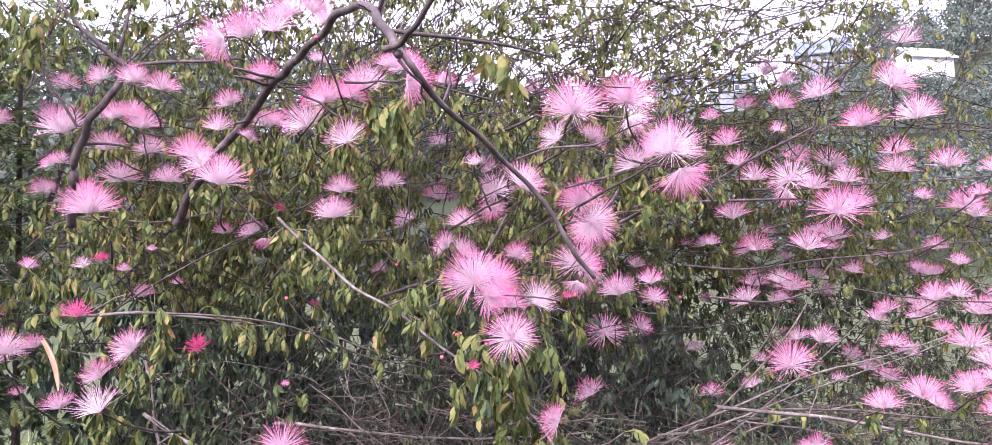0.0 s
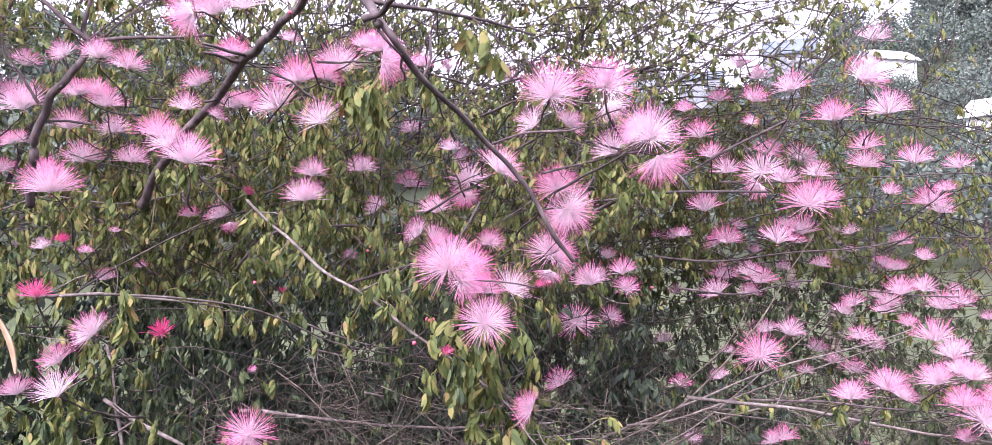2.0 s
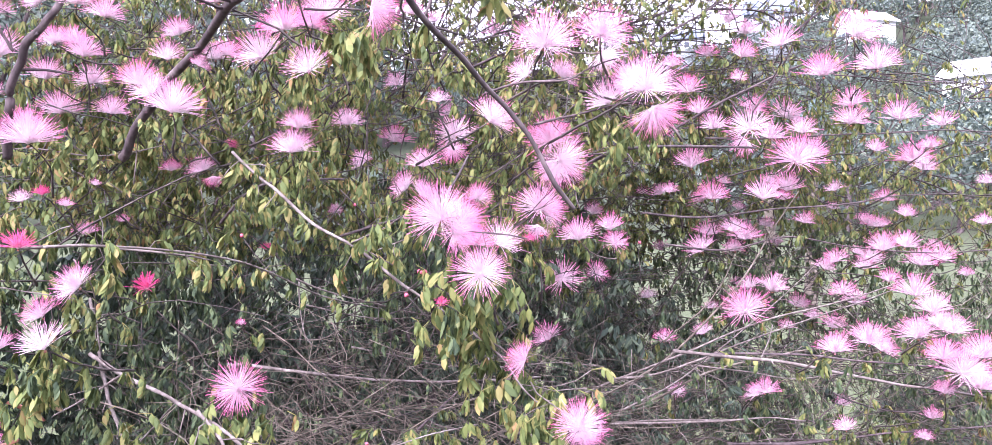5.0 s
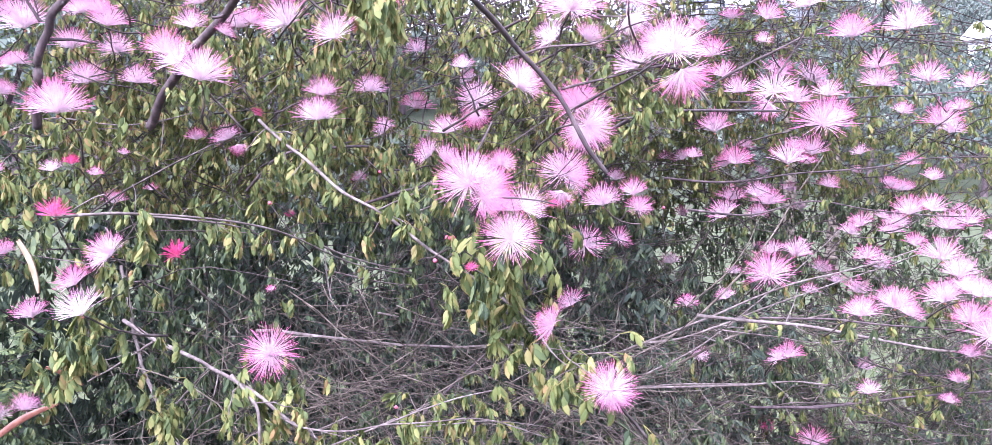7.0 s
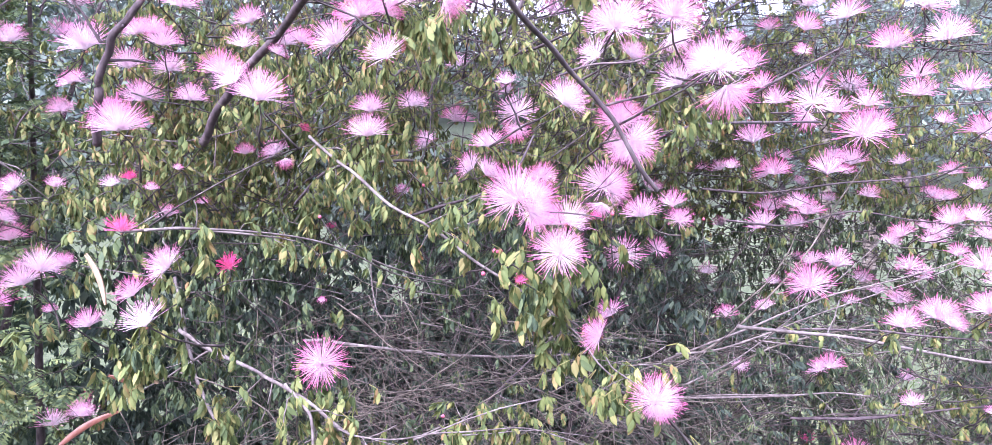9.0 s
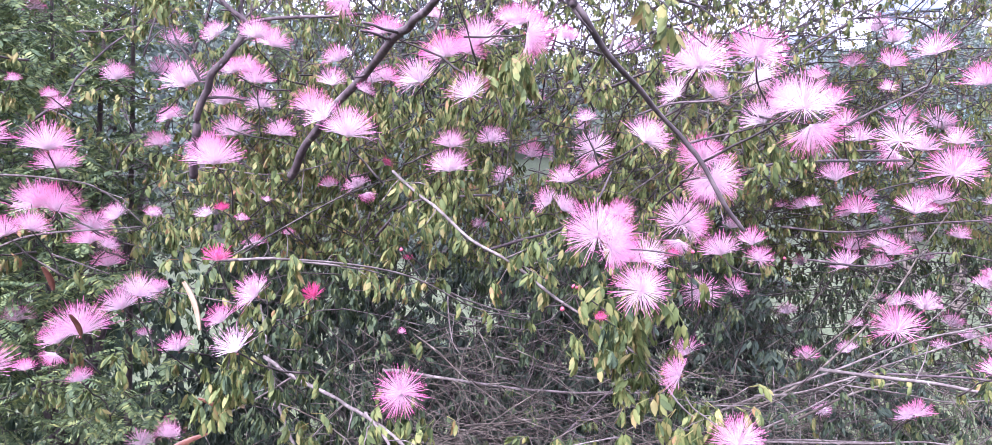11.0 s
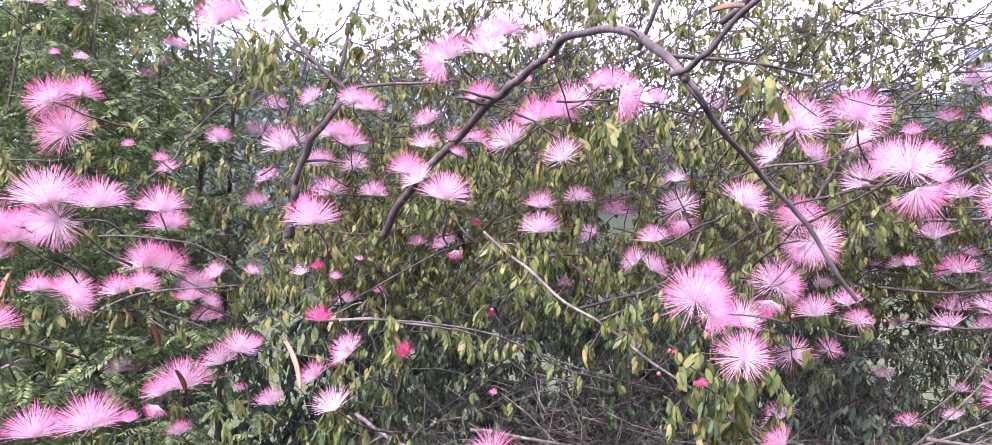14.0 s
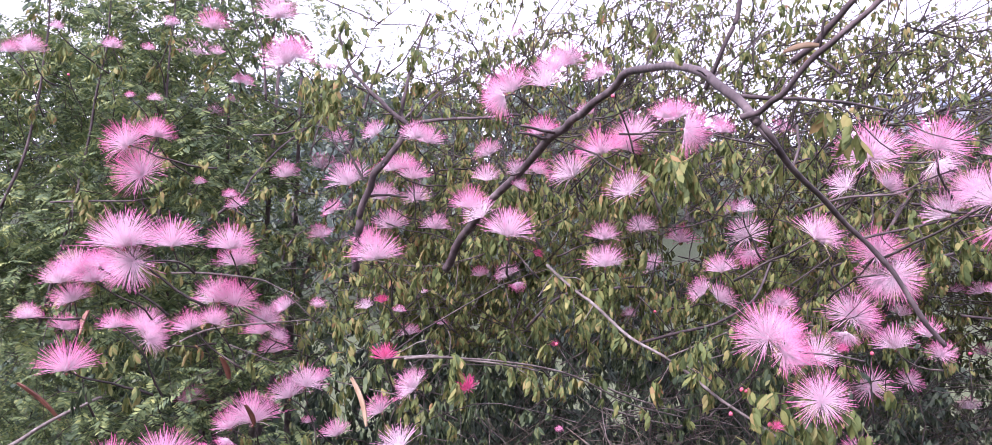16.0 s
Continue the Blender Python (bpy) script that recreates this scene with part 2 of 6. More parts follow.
def tube(points, radii, sides=4, ends=True):
    """Corners and triangles of a closed tube along a line of points."""
    p, r = np.asarray(points, float), np.asarray(radii, float)
    d = np.gradient(p, axis=0)
    d /= np.linalg.norm(d, axis=1, keepdims=True) + 1e-9
    ref = np.where(np.abs(d[:, 2:3]) < 0.9, [[0.0, 0.0, 1.0]], [[1.0, 0.0, 0.0]])
    a = np.cross(d, ref)
    a /= np.linalg.norm(a, axis=1, keepdims=True) + 1e-9
    b = np.cross(d, a)
    ang = np.arange(sides) * 2 * np.pi / sides
    ring = np.cos(ang)[None, :, None] * a[:, None] + np.sin(ang)[None, :, None] * b[:, None]
    v = (p[:, None] + ring * r[:, None, None]).reshape(-1, 3)
    n = len(p)
    i, j = np.meshgrid(np.arange(n - 1), np.arange(sides), indexing="ij")
    q0, q1 = (i * sides + j).ravel(), (i * sides + (j + 1) % sides).ravel()
    t = np.concatenate([np.stack([q0, q1, q1 + sides], 1), np.stack([q0, q1 + sides, q0 + sides], 1)])
    if not ends:
        return v, t
    caps = [[0, k + 1, k] for k in range(1, sides - 1)] + [[(n - 1) * sides, (n - 1) * sides + k, (n - 1) * sides + k + 1] for k in range(1, sides - 1)]
    return v, np.concatenate([t, np.array(caps)])


def joined(pieces):
    """Many (corners, triangles) as one pair."""
    vs, ts, at = [], [], 0
    for v, t in pieces:
        vs.append(v)
        ts.append(t + at)
        at += len(v)
    return np.concatenate(vs), np.concatenate(ts)


def smooth_line(points, n):
    """A Catmull-Rom line through a few points, n steps for each stretch."""
    p = np.asarray(points, float)
    p = np.vstack([2 * p[0] - p[1], p, 2 * p[-1] - p[-2]])
    out = []
    for k in range(1, len(p) - 2):
        for s in np.linspace(0, 1, n, endpoint=False):
            a, b, c, d = p[k - 1 : k + 3]
            out.append(0.5 * (2 * b + (c - a) * s + (2 * a - 5 * b + 4 * c - d) * s * s + (3 * b - a - 3 * c + d) * s**3))
    return np.array(out + [p[-2]])


def twig_line(start, way, length, steps=7, sag=0.15, kink=0.25):
    """A thin twig's line: it wanders, and sags or lifts along its way."""
    pts, d = [np.asarray(start, float)], unit(way)
    for _ in range(steps):
        d = unit(d + rng.normal(0, kink, 3) * 0.5 + np.array([0, 0, -sag / steps * 2]))
        pts.append(pts[-1] + d * length / steps)
    return np.array(pts)


# ---------------------------------------------------------------- leaves
LEAFLET_V = np.array([[0, 0, 0], [0.2, 0.26, -0.06], [0.22, 0.62, -0.08], [0.0, 1.04, -0.1], [-0.21, 0.6, -0.08], [-0.2, 0.24, -0.06], [0.0, 0.5, 0.02]])
LEAFLET_T = np.array([[0, 1, 6], [1, 2, 6], [2, 3, 6], [3, 4, 6], [4, 5, 6], [5, 0, 6]])
PLAIN_V = np.array([[0, 0, 0], [-0.21, 0.42, -0.05], [0.21, 0.56, -0.05], [0, 1, -0.08]])
PLAIN_T = np.array([[0, 2, 3], [0, 3, 1]])


def basis(y, z):
    """A turn whose second axis is y and whose third is near z."""
    y = unit(y)
    x = unit(np.cross(y, z))
    return np.stack([x, y, np.cross(x, y)], 1)


def sprig(pairs, leaf, pinnae, droop, plain=False, spread=0.9):
    """One compound leaf: a short stalk, drooping ribs, paired leaflets that hang from them. It starts at the origin and grows along +y."""
    lv, lt = (PLAIN_V, PLAIN_T) if plain else (LEAFLET_V, LEAFLET_T)
    out = []
    for k in range(pinnae):
        turn = (k - (pinnae - 1) / 2) * spread + rng.normal(0, 0.12)
        way = unit([math.sin(turn), math.cos(turn), 0.15 + rng.normal(0, 0.12)])
        at = np.array([0, 0.008, 0.0])
        step = leaf * 0.42
        line = [np.zeros(3), at]
        for i in range(pairs):
            way = unit(way + np.array([0, 0, -droop / pairs * (1 + 0.5 * i)]))
            at = at + way * step
            line.append(at)
            side = unit(np.cross(way, [0, 0, 1]) + 1e-6)
            size = leaf * (0.75 + 0.35 * math.sin(math.pi * (i + 0.8) / (pairs + 0.4))) * rng.uniform(0.85, 1.15)
            for s in (-1, 1):
                d = unit(side * s * rng.uniform(0.25, 0.7) + way * rng.uniform(0.2, 0.6) + np.array([0, 0, -rng.uniform(0.6, 1.3) * droop]))
                m = basis(d, unit(np.array([0, 0, 0.8]) + side * s * 1.1 + way * 0.5 + rng.normal(0, 0.3, 3)))
                out.append(((lv * size) @ m.T + at, lt))
        if not plain:
            out.append(tube(line[:: max(1, len(line) // 2)], np.linspace(0.0006, 0.0003, len(line[:: max(1, len(line) // 2)])), 3))
    return joined(out)


def feather(pairs, leaf, droop):
    """A feathery leaf: two close rows of narrow leaflets along a gently drooping rib that grows along +y."""
    out, at, way = [], np.zeros(3), unit([rng.normal(0, 0.1), 1.0, 0.2])
    for i in range(pairs):
        way = unit(way + np.array([0, 0, -droop / pairs]))
        at = at + way * leaf * 0.42
        side = unit(np.cross(way, [0, 0, 1]))
        size = leaf * (0.7 + 0.5 * math.sin(math.pi * (i + 0.6) / (pairs + 0.2)))
        for s in (-1, 1):
            d = unit(side * s + way * 0.45 + rng.normal(0, 0.12, 3) + np.array([0, 0, -0.25]))
            m = basis(d, unit(np.array([0, 0, 1]) + rng.normal(0, 0.25, 3)))
            out.append(((PLAIN_V * size * np.array([0.8, 1, 1])) @ m.T + at, PLAIN_T))
    return joined(out)


SPRIGS = [sprig(int(rng.integers(3, 5)), rng.uniform(0.0118, 0.0152), 2, rng.uniform(0.9, 1.9)) for _ in range(8)]
SPRIGS_PLAIN = [sprig(int(rng.integers(4, 6)), rng.uniform(0.015, 0.02), 2, rng.uniform(0.5, 1.0), True) for _ in range(6)]
SPRIGS_BACK = [sprig(int(rng.integers(3, 5)), rng.uniform(0.0125, 0.0158), 2, rng.uniform(0.9, 1.8), True) for _ in range(8)]
SPRIGS_FINE = [feather(int(rng.integers(8, 11)), rng.uniform(0.0085, 0.0105), rng.uniform(0.2, 0.7)) for _ in range(8)]


def held_level(d):
    """The way in which a leaf's stalk leaves its twig: near the level, so that its leaflets can hang."""
    flat = np.array([d[0], d[1], 0.0])
    if np.hypot(d[0], d[1]) < 0.15:
        a = rng.uniform(0, 6.28)
        flat = np.array([math.cos(a), math.sin(a), 0.0])
    return unit(unit(flat) + np.array([0, 0, min(0.3, max(-0.45, d[2]))]))


def scatter(kinds, spots):
    """Sprigs set at spots (place, way, size), joined."""
    out = []
    pick = rng.integers(0, len(kinds), len(spots))
    for k, (v, t) in enumerate(kinds):
        chosen = [spots[i] for i in np.flatnonzero(pick == k)]
        if not chosen:
            continue
        at = np.array([c[0] for c in chosen])
        ways = np.array([basis(held_level(c[1]), np.array([0, 0, 1]) + rng.normal(0, 0.18, 3)) for c in chosen]) * np.array([c[2] for c in chosen])[:, None, None]
        vv = np.einsum("nij,kj->nki", ways, v) + at[:, None]
        tt = t[None] + (np.arange(len(chosen)) * len(v))[:, None, None]
        out.append((vv.reshape(-1, 3), tt.reshape(-1, 3)))
    return joined(out)


def leaf_spots(line, gap, size=1.0, skip=0.15, outward=0.8):
    """Places along a twig's line from which leaves grow, to alternating sides."""
    seg = np.linalg.norm(np.diff(line, axis=0), axis=1)
    dist = np.concatenate([[0], np.cumsum(seg)])
    spots, s = [], dist[-1] * skip + rng.uniform(0, gap)
    while s < dist[-1]:
        k = min(np.searchsorted(dist, s) - 1, len(seg) - 1)
        p = line[k] + (line[k + 1] - line[k]) * ((s - dist[k]) / max(seg[k], 1e-6))
        d = unit(line[k + 1] - line[k])
        side = unit(np.cross(d, rng.normal(0, 1, 3)))
        for _ in range(2):
            way = unit(d * 0.35 + side * outward * 0.6 + rng.normal(0, 0.3, 3) + np.array([0, 0, -0.55]))
            spots.append((p + rng.normal(0, 0.004, 3), way, size * rng.uniform(0.75, 1.25)))
        s += gap * rng.uniform(1.0, 3.0)
    spots.append((line[-1], unit(line[-1] - line[-2]), size * rng.uniform(0.7, 1.1)))
    return spots


# ---------------------------------------------------------------- flowers
def stamen_ball(count, opening, shaggy, thick):
    """A puff of long stamens of length 1 that spring from the origin round +z."""
    out = []
    for i in range(count):
        u = (i + 0.5) / count
        tilt = opening * u**0.62 * rng.uniform(0.9, 1.08)
        turn = i * 2.39996 + rng.normal(0, 0.15)
        d = np.array([math.sin(tilt) * math.cos(turn), math.sin(tilt) * math.sin(turn), math.cos(tilt)])
        reach = rng.uniform(1 - shaggy, 1.04)
        bend = rng.normal(0, 0.11, 3) + np.array([0, 0, -0.05 - 0.06 * u])
        s = np.array([0.05, 0.55, 1.0])
        line = d * (s * reach)[:, None] + bend * (s**2)[:, None] * reach
        out.append(tube(line, np.array([1.0, 0.95, 0.75]) * thick, 3, False))
    return joined(out)


PUFFS = {}
for kind, made, count, opening, shaggy, thick, mat in (
    ("near", 5, 350, (1.18, 1.42), 0.22, 0.0052, M_PINK), ("near_open", 4, 380, (1.4, 1.62), 0.22, 0.005, M_PINK),
    ("pink", 6, 235, (1.16, 1.4), 0.22, 0.0068, M_PINK), ("pink_open", 3, 255, (1.4, 1.6), 0.22, 0.0066, M_PINK),
    ("far", 6, 125, (1.15, 1.38), 0.22, 0.0105, M_PINK), ("far_open", 3, 140, (1.4, 1.6), 0.22, 0.01, M_PINK),
    ("deep", 3, 120, (1.0, 1.35), 0.3, 0.0125, M_DEEP), ("pale", 4, 150, (1.15, 1.4), 0.22, 0.0066, M_PALE)):
    PUFFS[kind] = [mesh_of("stamens", *stamen_ball(count, rng.uniform(*opening), shaggy, thick), mat) for _ in range(made)]


def knob(r, squash, lumps):
    """A lumpy little cup of buds."""
    bm = bmesh.new()
    bmesh.ops.create_icosphere(bm, subdivisions=1 if r > 0.02 else 2, radius=r)
    for v in bm.verts:
        v.co *= 1 + 0.22 * noise.noise(v.co * lumps / r)
        v.co.z *= squash
    me = bpy.data.meshes.new("calyx")
    bm.to_mesh(me)
    bm.free()
    for p in me.polygons:
        p.use_smooth = True
    return me


CALYX = knob(0.055, 0.9, 2.2)
CALYX.materials.append(M_CALYX)
COROLLA = knob(0.11, 0.85, 3.5)
COROLLA.materials.append(M_COROLLA)
BUDS = knob(0.0038, 1.1, 2.6)
BUDS.materials.append(M_BUD)

TWIGS, SPOTS, NEAR_SPOTS, BLOOMS = [], [], [], []


def flower(x, y, z, reach, bearing, facing, kind="pink"):
    """A powder-puff flower whose heart lies at x, y, z: stamens of one reach, fanned round an axis that rises by its bearing and faces outward; a leafy stalk behind."""
    frontal = facing > 0.45
    facing = facing if frontal else facing * 0.25
    flat = math.sqrt(1 - facing * facing)
    axis = unit(np.array([math.cos(radians(bearing)) * flat, -facing, math.sin(radians(bearing)) * flat]) + rng.normal(0, 0.06, 3))
    base, reach = np.array([x, y, z]), reach * 1.06
    middle = base + axis * reach * 0.42
    BLOOMS.append((*middle, reach * 1.7))
    turn = basis(np.cross(axis, [1, 0, 0.2]), axis)
    spin = Matrix.Rotation(rng.uniform(0, 6.28), 4, "Z")
    m = Matrix(turn.tolist()).to_4x4()
    m.translation = Vector(base)
    pick = PUFFS[kind if kind == "deep" or kind == "pale" and y < 1.5 else ("near" if y < 1.3 else "pink" if y < 1.75 else "far") + ("_open" if frontal else "")]
    puff = child("flower", pick[int(rng.integers(len(pick)))], SHRUB, at=m @ spin @ Matrix.Scale(reach, 4))
    child("calyx", CALYX, puff, at=pose(0, 0, -0.1))
    child("corolla", COROLLA, puff, at=pose(0, 0, 0.06))
    back_way = unit(-axis * 0.45 + np.array([rng.normal(0, 0.5), 0.7, -0.15]))
    line = twig_line(base, back_way, rng.uniform(0.07, 0.15), 6, 0.0, 0.35)
    for _ in range(4 if y < 1.55 else 2):
        SPOTS.append((base + rng.normal(0, 1, 3) * (0.02, 0.012, 0.01) - axis * 0.016 - np.array([0, -0.01, 0.01]), unit(rng.normal(0, 0.5, 3) + np.array([0, 0, -1.0])), rng.uniform(0.8, 1.25)))
    TWIGS.append(tube(line, np.linspace(0.0011, 0.0019, len(line)), 4))
    NEAR_SPOTS.extend(leaf_spots(line, 0.034, 1.0, 0.1)[:-1])


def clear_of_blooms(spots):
    """The spots that hide no bloom from the camera nor shade one from the sun."""
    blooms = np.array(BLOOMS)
    sight_way = blooms[:, :3] - np.array([0, -0.1, 1.5])
    far = np.linalg.norm(sight_way, axis=1, keepdims=True)
    sight_way = sight_way / far
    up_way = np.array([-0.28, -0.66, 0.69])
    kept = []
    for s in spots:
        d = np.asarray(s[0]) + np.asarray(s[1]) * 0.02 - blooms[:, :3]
        along = (d * sight_way).sum(1)
        off = np.linalg.norm(d - along[:, None] * sight_way, axis=1)
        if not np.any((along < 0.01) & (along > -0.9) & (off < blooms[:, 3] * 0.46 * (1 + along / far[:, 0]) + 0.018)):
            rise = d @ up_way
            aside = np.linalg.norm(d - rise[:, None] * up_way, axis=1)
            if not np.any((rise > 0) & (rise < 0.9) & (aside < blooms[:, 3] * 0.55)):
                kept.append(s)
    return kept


def bud(x, y, z, size=1.0):
    """A tight red cluster of unopened buds."""
    line = twig_line((x, y, z), (rng.normal(0, 0.4), 0.4, -0.8), 0.1, 4, 0.1, 0.3)
    TWIGS.append(tube(line, np.linspace(0.0009, 0.0014, len(line)), 3))
    child("flower_bud", BUDS, SHRUB, "closed red flower bud cluster", at=pose(x, y, z) @ Matrix.Scale(size, 4))


def tuft(x, y, z, count, spread=0.03, size=1.1):
    """A hanging bunch of leaves round a twig's end."""
    for _ in range(count):
        NEAR_SPOTS.append((np.array([x, y, z]) + rng.normal(0, 1, 3) * (spread, spread * 0.6, spread), unit(rng.normal(0, 0.6, 3) + np.array([0, 0, -0.8])), size * rng.uniform(0.8, 1.2)))


def branch(points, thick, thin_end, mat, label="", shoots=0, leaves=0.0, sides=7, rough=0.06):
    """A woody limb through a few points, tapered, with knots, side shoots and leaves."""
    slim = 0.6 if mat is M_GREY else 0.74
    r0, r1 = thick * slim, thin_end * slim
    line = smooth_line(points, 7)
    n = len(line)
    wob = np.stack([np.convolve(rng.normal(0, 1, n + 8), np.hanning(9) / 4, mode="valid") for _ in range(3)], 1) * r0 * 0.45
    wob[0] = wob[-1] = 0
    line = line + wob
    lumps = np.convolve(rng.normal(0, rough, n + 8), np.hanning(9) / 2, mode="valid")
    rad = np.linspace(r0, r1, n) * (1 + lumps)
    pieces = [tube(line, rad, sides)]
    for _ in range(shoots):
        k = int(rng.integers(1, n - 1))
        d = unit(line[k + 1] - line[k - 1])
        way = unit(d * rng.uniform(0.2, 0.9) + np.cross(d, rng.normal(0, 1, 3)) * 0.9)
        length = rng.uniform(0.012, 0.09 if shoots < 12 else 0.13)
        sub = twig_line(line[k], way, length, 4, 0.0, 0.35)
        pieces.append(tube(sub, np.linspace(rad[k] * 0.42, rad[k] * 0.22 + 0.0003, len(sub)), 4))
        if leaves:
            NEAR_SPOTS.extend(leaf_spots(sub, 0.03, 1.0, 0.3) if shoots < 12 else leaf_spots(sub, 0.07, 0.72, 0.3))
    child("branch", mesh_of("branch", *joined(pieces), mat), SHRUB, label)
    if leaves:
        NEAR_SPOTS.extend(leaf_spots(line, leaves if shoots < 12 else leaves * 1.5, 1.0 if shoots < 12 else 0.72, 0.05))
    return line


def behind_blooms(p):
    """A twig's place, pushed back along the camera's sight line to lie behind blooms."""
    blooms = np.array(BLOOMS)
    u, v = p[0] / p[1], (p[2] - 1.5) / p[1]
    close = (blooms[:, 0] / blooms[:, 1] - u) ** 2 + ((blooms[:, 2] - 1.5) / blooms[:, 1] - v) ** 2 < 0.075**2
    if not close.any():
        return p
    bloom_depth = np.percentile(blooms[close, 1], 35) + 0.02
    if p[1] >= bloom_depth:
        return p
    y = bloom_depth + rng.uniform(0, 0.4)
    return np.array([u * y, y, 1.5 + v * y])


def hides_bloom(line):
    """Whether a twig's line would cross before a bloom in the camera's view."""
    blooms = np.array(BLOOMS)
    u, v = line[:, 0] / line[:, 1], (line[:, 2] - 1.5) / line[:, 1]
    apart = np.hypot(blooms[:, 0] / blooms[:, 1] - u[:, None], (blooms[:, 2] - 1.5) / blooms[:, 1] - v[:, None])
    return bool(np.any((apart < 0.46 * blooms[:, 3] / blooms[:, 1] + 0.004) & (line[:, 1:2] < blooms[:, 1] - 0.02)))


def thicket(count, low, high, way, spread, length, radius, leaf_gap, store, size=1.0, sag=0.2, side=2):
    """Twigs that fill a stretch of the shrub; leaf_gap 0 leaves them bare."""
    low, high = np.array(low, float), np.array(high, float)
    for _ in range(count):
        p = low + (high - low) * rng.random(3)
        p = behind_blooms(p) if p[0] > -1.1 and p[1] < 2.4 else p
        d = unit(np.array(way) + rng.normal(0, spread, 3))
        span = rng.uniform(*length)
        line = twig_line(p - d * span * 0.5, d, span, 6 if span < 0.45 else 9, sag, 0.4 if leaf_gap else 0.5)
        if line[:, 1].min() < 2.4 and rng.random() < 0.8 and hides_bloom(line):
            continue
        r = rng.uniform(*radius)
        TWIGS.append(tube(line, np.linspace(r, r * 0.45, len(line)), 3)) if leaf_gap else BARE.append(tube(line, np.linspace(r, r * 0.5, len(line)), 4))
        if leaf_gap:
            store.extend(leaf_spots(line, leaf_gap, size, 0.1))
        for _ in range(side):
            k = int(rng.integers(1, len(line) - 1))
            sub = twig_line(line[k], unit(d + rng.normal(0, 0.8, 3)), span * rng.uniform(0.2, 0.5), 4, sag, 0.3)
            if sub[:, 1].min() < 2.4 and rng.random() < 0.8 and hides_bloom(sub):
                continue
            (TWIGS if leaf_gap else BARE).append(tube(sub, np.linspace(r * 0.6, r * 0.3, len(sub)), 3))
            if leaf_gap:
                store.extend(leaf_spots(sub, leaf_gap, size, 0.2))


BARE, INNER, FINE, FINE_TWIGS = [], [], [], []
SHRUB = tagged(new("powder_puff_shrub"), "sprawling powder-puff shrub with pink stamen flowers and drooping leaves", "shrub")
SHRUB.empty_display_size = 0.2


def pod(a, b, width, mat):
    """A dry split seed pod: a flat, curved, thick-rimmed strip that hangs from a to b."""
    a, b = np.array(a), np.array(b)
    span = b - a
    side = unit(np.cross(span, [0, 1, 0.2]))
    s = np.linspace(0, 1, 9)
    line = a + span * s[:, None] + side * (np.sin(s * np.pi) * np.linalg.norm(span) * 0.07)[:, None]
    half = width * 0.5 * np.sin(np.pi * (0.1 + 0.85 * s)) ** 0.6
    deep = np.array([0, 0.0012, 0])
    rows = [line - side * half[:, None] - deep * 2, line - deep * 0.2, line + side * half[:, None] - deep * 2, line + side * half[:, None] + deep, line + deep * 2, line - side * half[:, None] + deep]
    v = np.stack(rows, 1).reshape(-1, 3)
    t = []
    for i in range(8):
        for k in range(6):
            p, q = i * 6 + k, i * 6 + (k + 1) % 6
            t += [[p, q, q + 6], [p, q + 6, p + 6]]
    for k in range(1, 5):
        t += [[0, k + 1, k], [48, 48 + k, 48 + k + 1]]
    child("seed_pod", mesh_of("seed_pod", v, t, mat), SHRUB, "dry brown split seed pod")


# Flowers of the main shrub: the heart from which the stamens spring, their length, the bearing of the puff and how far it faces outward.
# flowers 1.5 m to the left
flower(-1.512, 1.848, 1.278, 0.047, 90, 0.30)
flower(-1.636, 1.949, 2.284, 0.054, 85, 0.30)
flower(-1.509, 1.988, 2.201, 0.037, 90, 0.30)
flower(-1.582, 1.979, 2.109, 0.037, 80, 0.50)
flower(-1.496, 1.945, 2.131, 0.025, 90, 0.40)
flower(-1.373, 2.348, 0.925, 0.024, 90, 0.50, "deep")
# flowers 1.2 m to the left
flower(-1.156, 1.221, 1.851, 0.040, 80, 0.35)
flower(-1.305, 1.601, 2.147, 0.024, 90, 0.40)
flower(-1.318, 1.273, 2.057, 0.024, 90, 0.40)
flower(-1.282, 1.335, 2.070, 0.016, 90, 0.40)
# flowers 1.5 m to the left
flower(-1.359, 1.801, 2.132, 0.027, 60, 0.30)
# flowers 1.2 m to the left
flower(-1.206, 1.273, 1.939, 0.016, 90, 0.40)
flower(-1.219, 1.221, 1.933, 0.012, 90, 0.40)
flower(-1.267, 2.070, 1.946, 0.050, 100, 0.30)
flower(-1.330, 1.086, 1.991, 0.032, 90, 0.30)
flower(-1.346, 1.060, 1.981, 0.021, 90, 0.30)
flower(-1.250, 1.499, 2.173, 0.044, 90, 0.40)
flower(-1.276, 1.392, 2.144, 0.022, 90, 0.30)
# flowers 1.5 m to the left
flower(-1.420, 1.865, 2.162, 0.025, 90, 0.40)
# flowers 1.2 m to the left
flower(-1.333, 1.147, 2.055, 0.015, 90, 0.40)
flower(-1.102, 1.845, 1.969, 0.042, 85, 0.30)
# flowers 0.9 m to the left
flower(-0.861, 1.578, 1.920, 0.033, 130, 0.20)
# flowers 1.2 m to the left
flower(-1.059, 1.758, 1.776, 0.031, 80, 0.30)
# flowers 0.9 m to the left
flower(-0.977, 1.601, 1.747, 0.028, 120, 0.40)
# flowers 1.2 m to the left
flower(-1.085, 1.746, 1.711, 0.034, 90, 0.50)
# flowers 0.9 m to the left
flower(-0.960, 1.624, 1.247, 0.041, 105, 0.20)
flower(-0.919, 1.440, 1.532, 0.021, 80, 0.40)
flower(-0.902, 1.440, 1.386, 0.027, 100, 0.40)
flower(-0.991, 1.643, 1.056, 0.034, 80, 0.30)
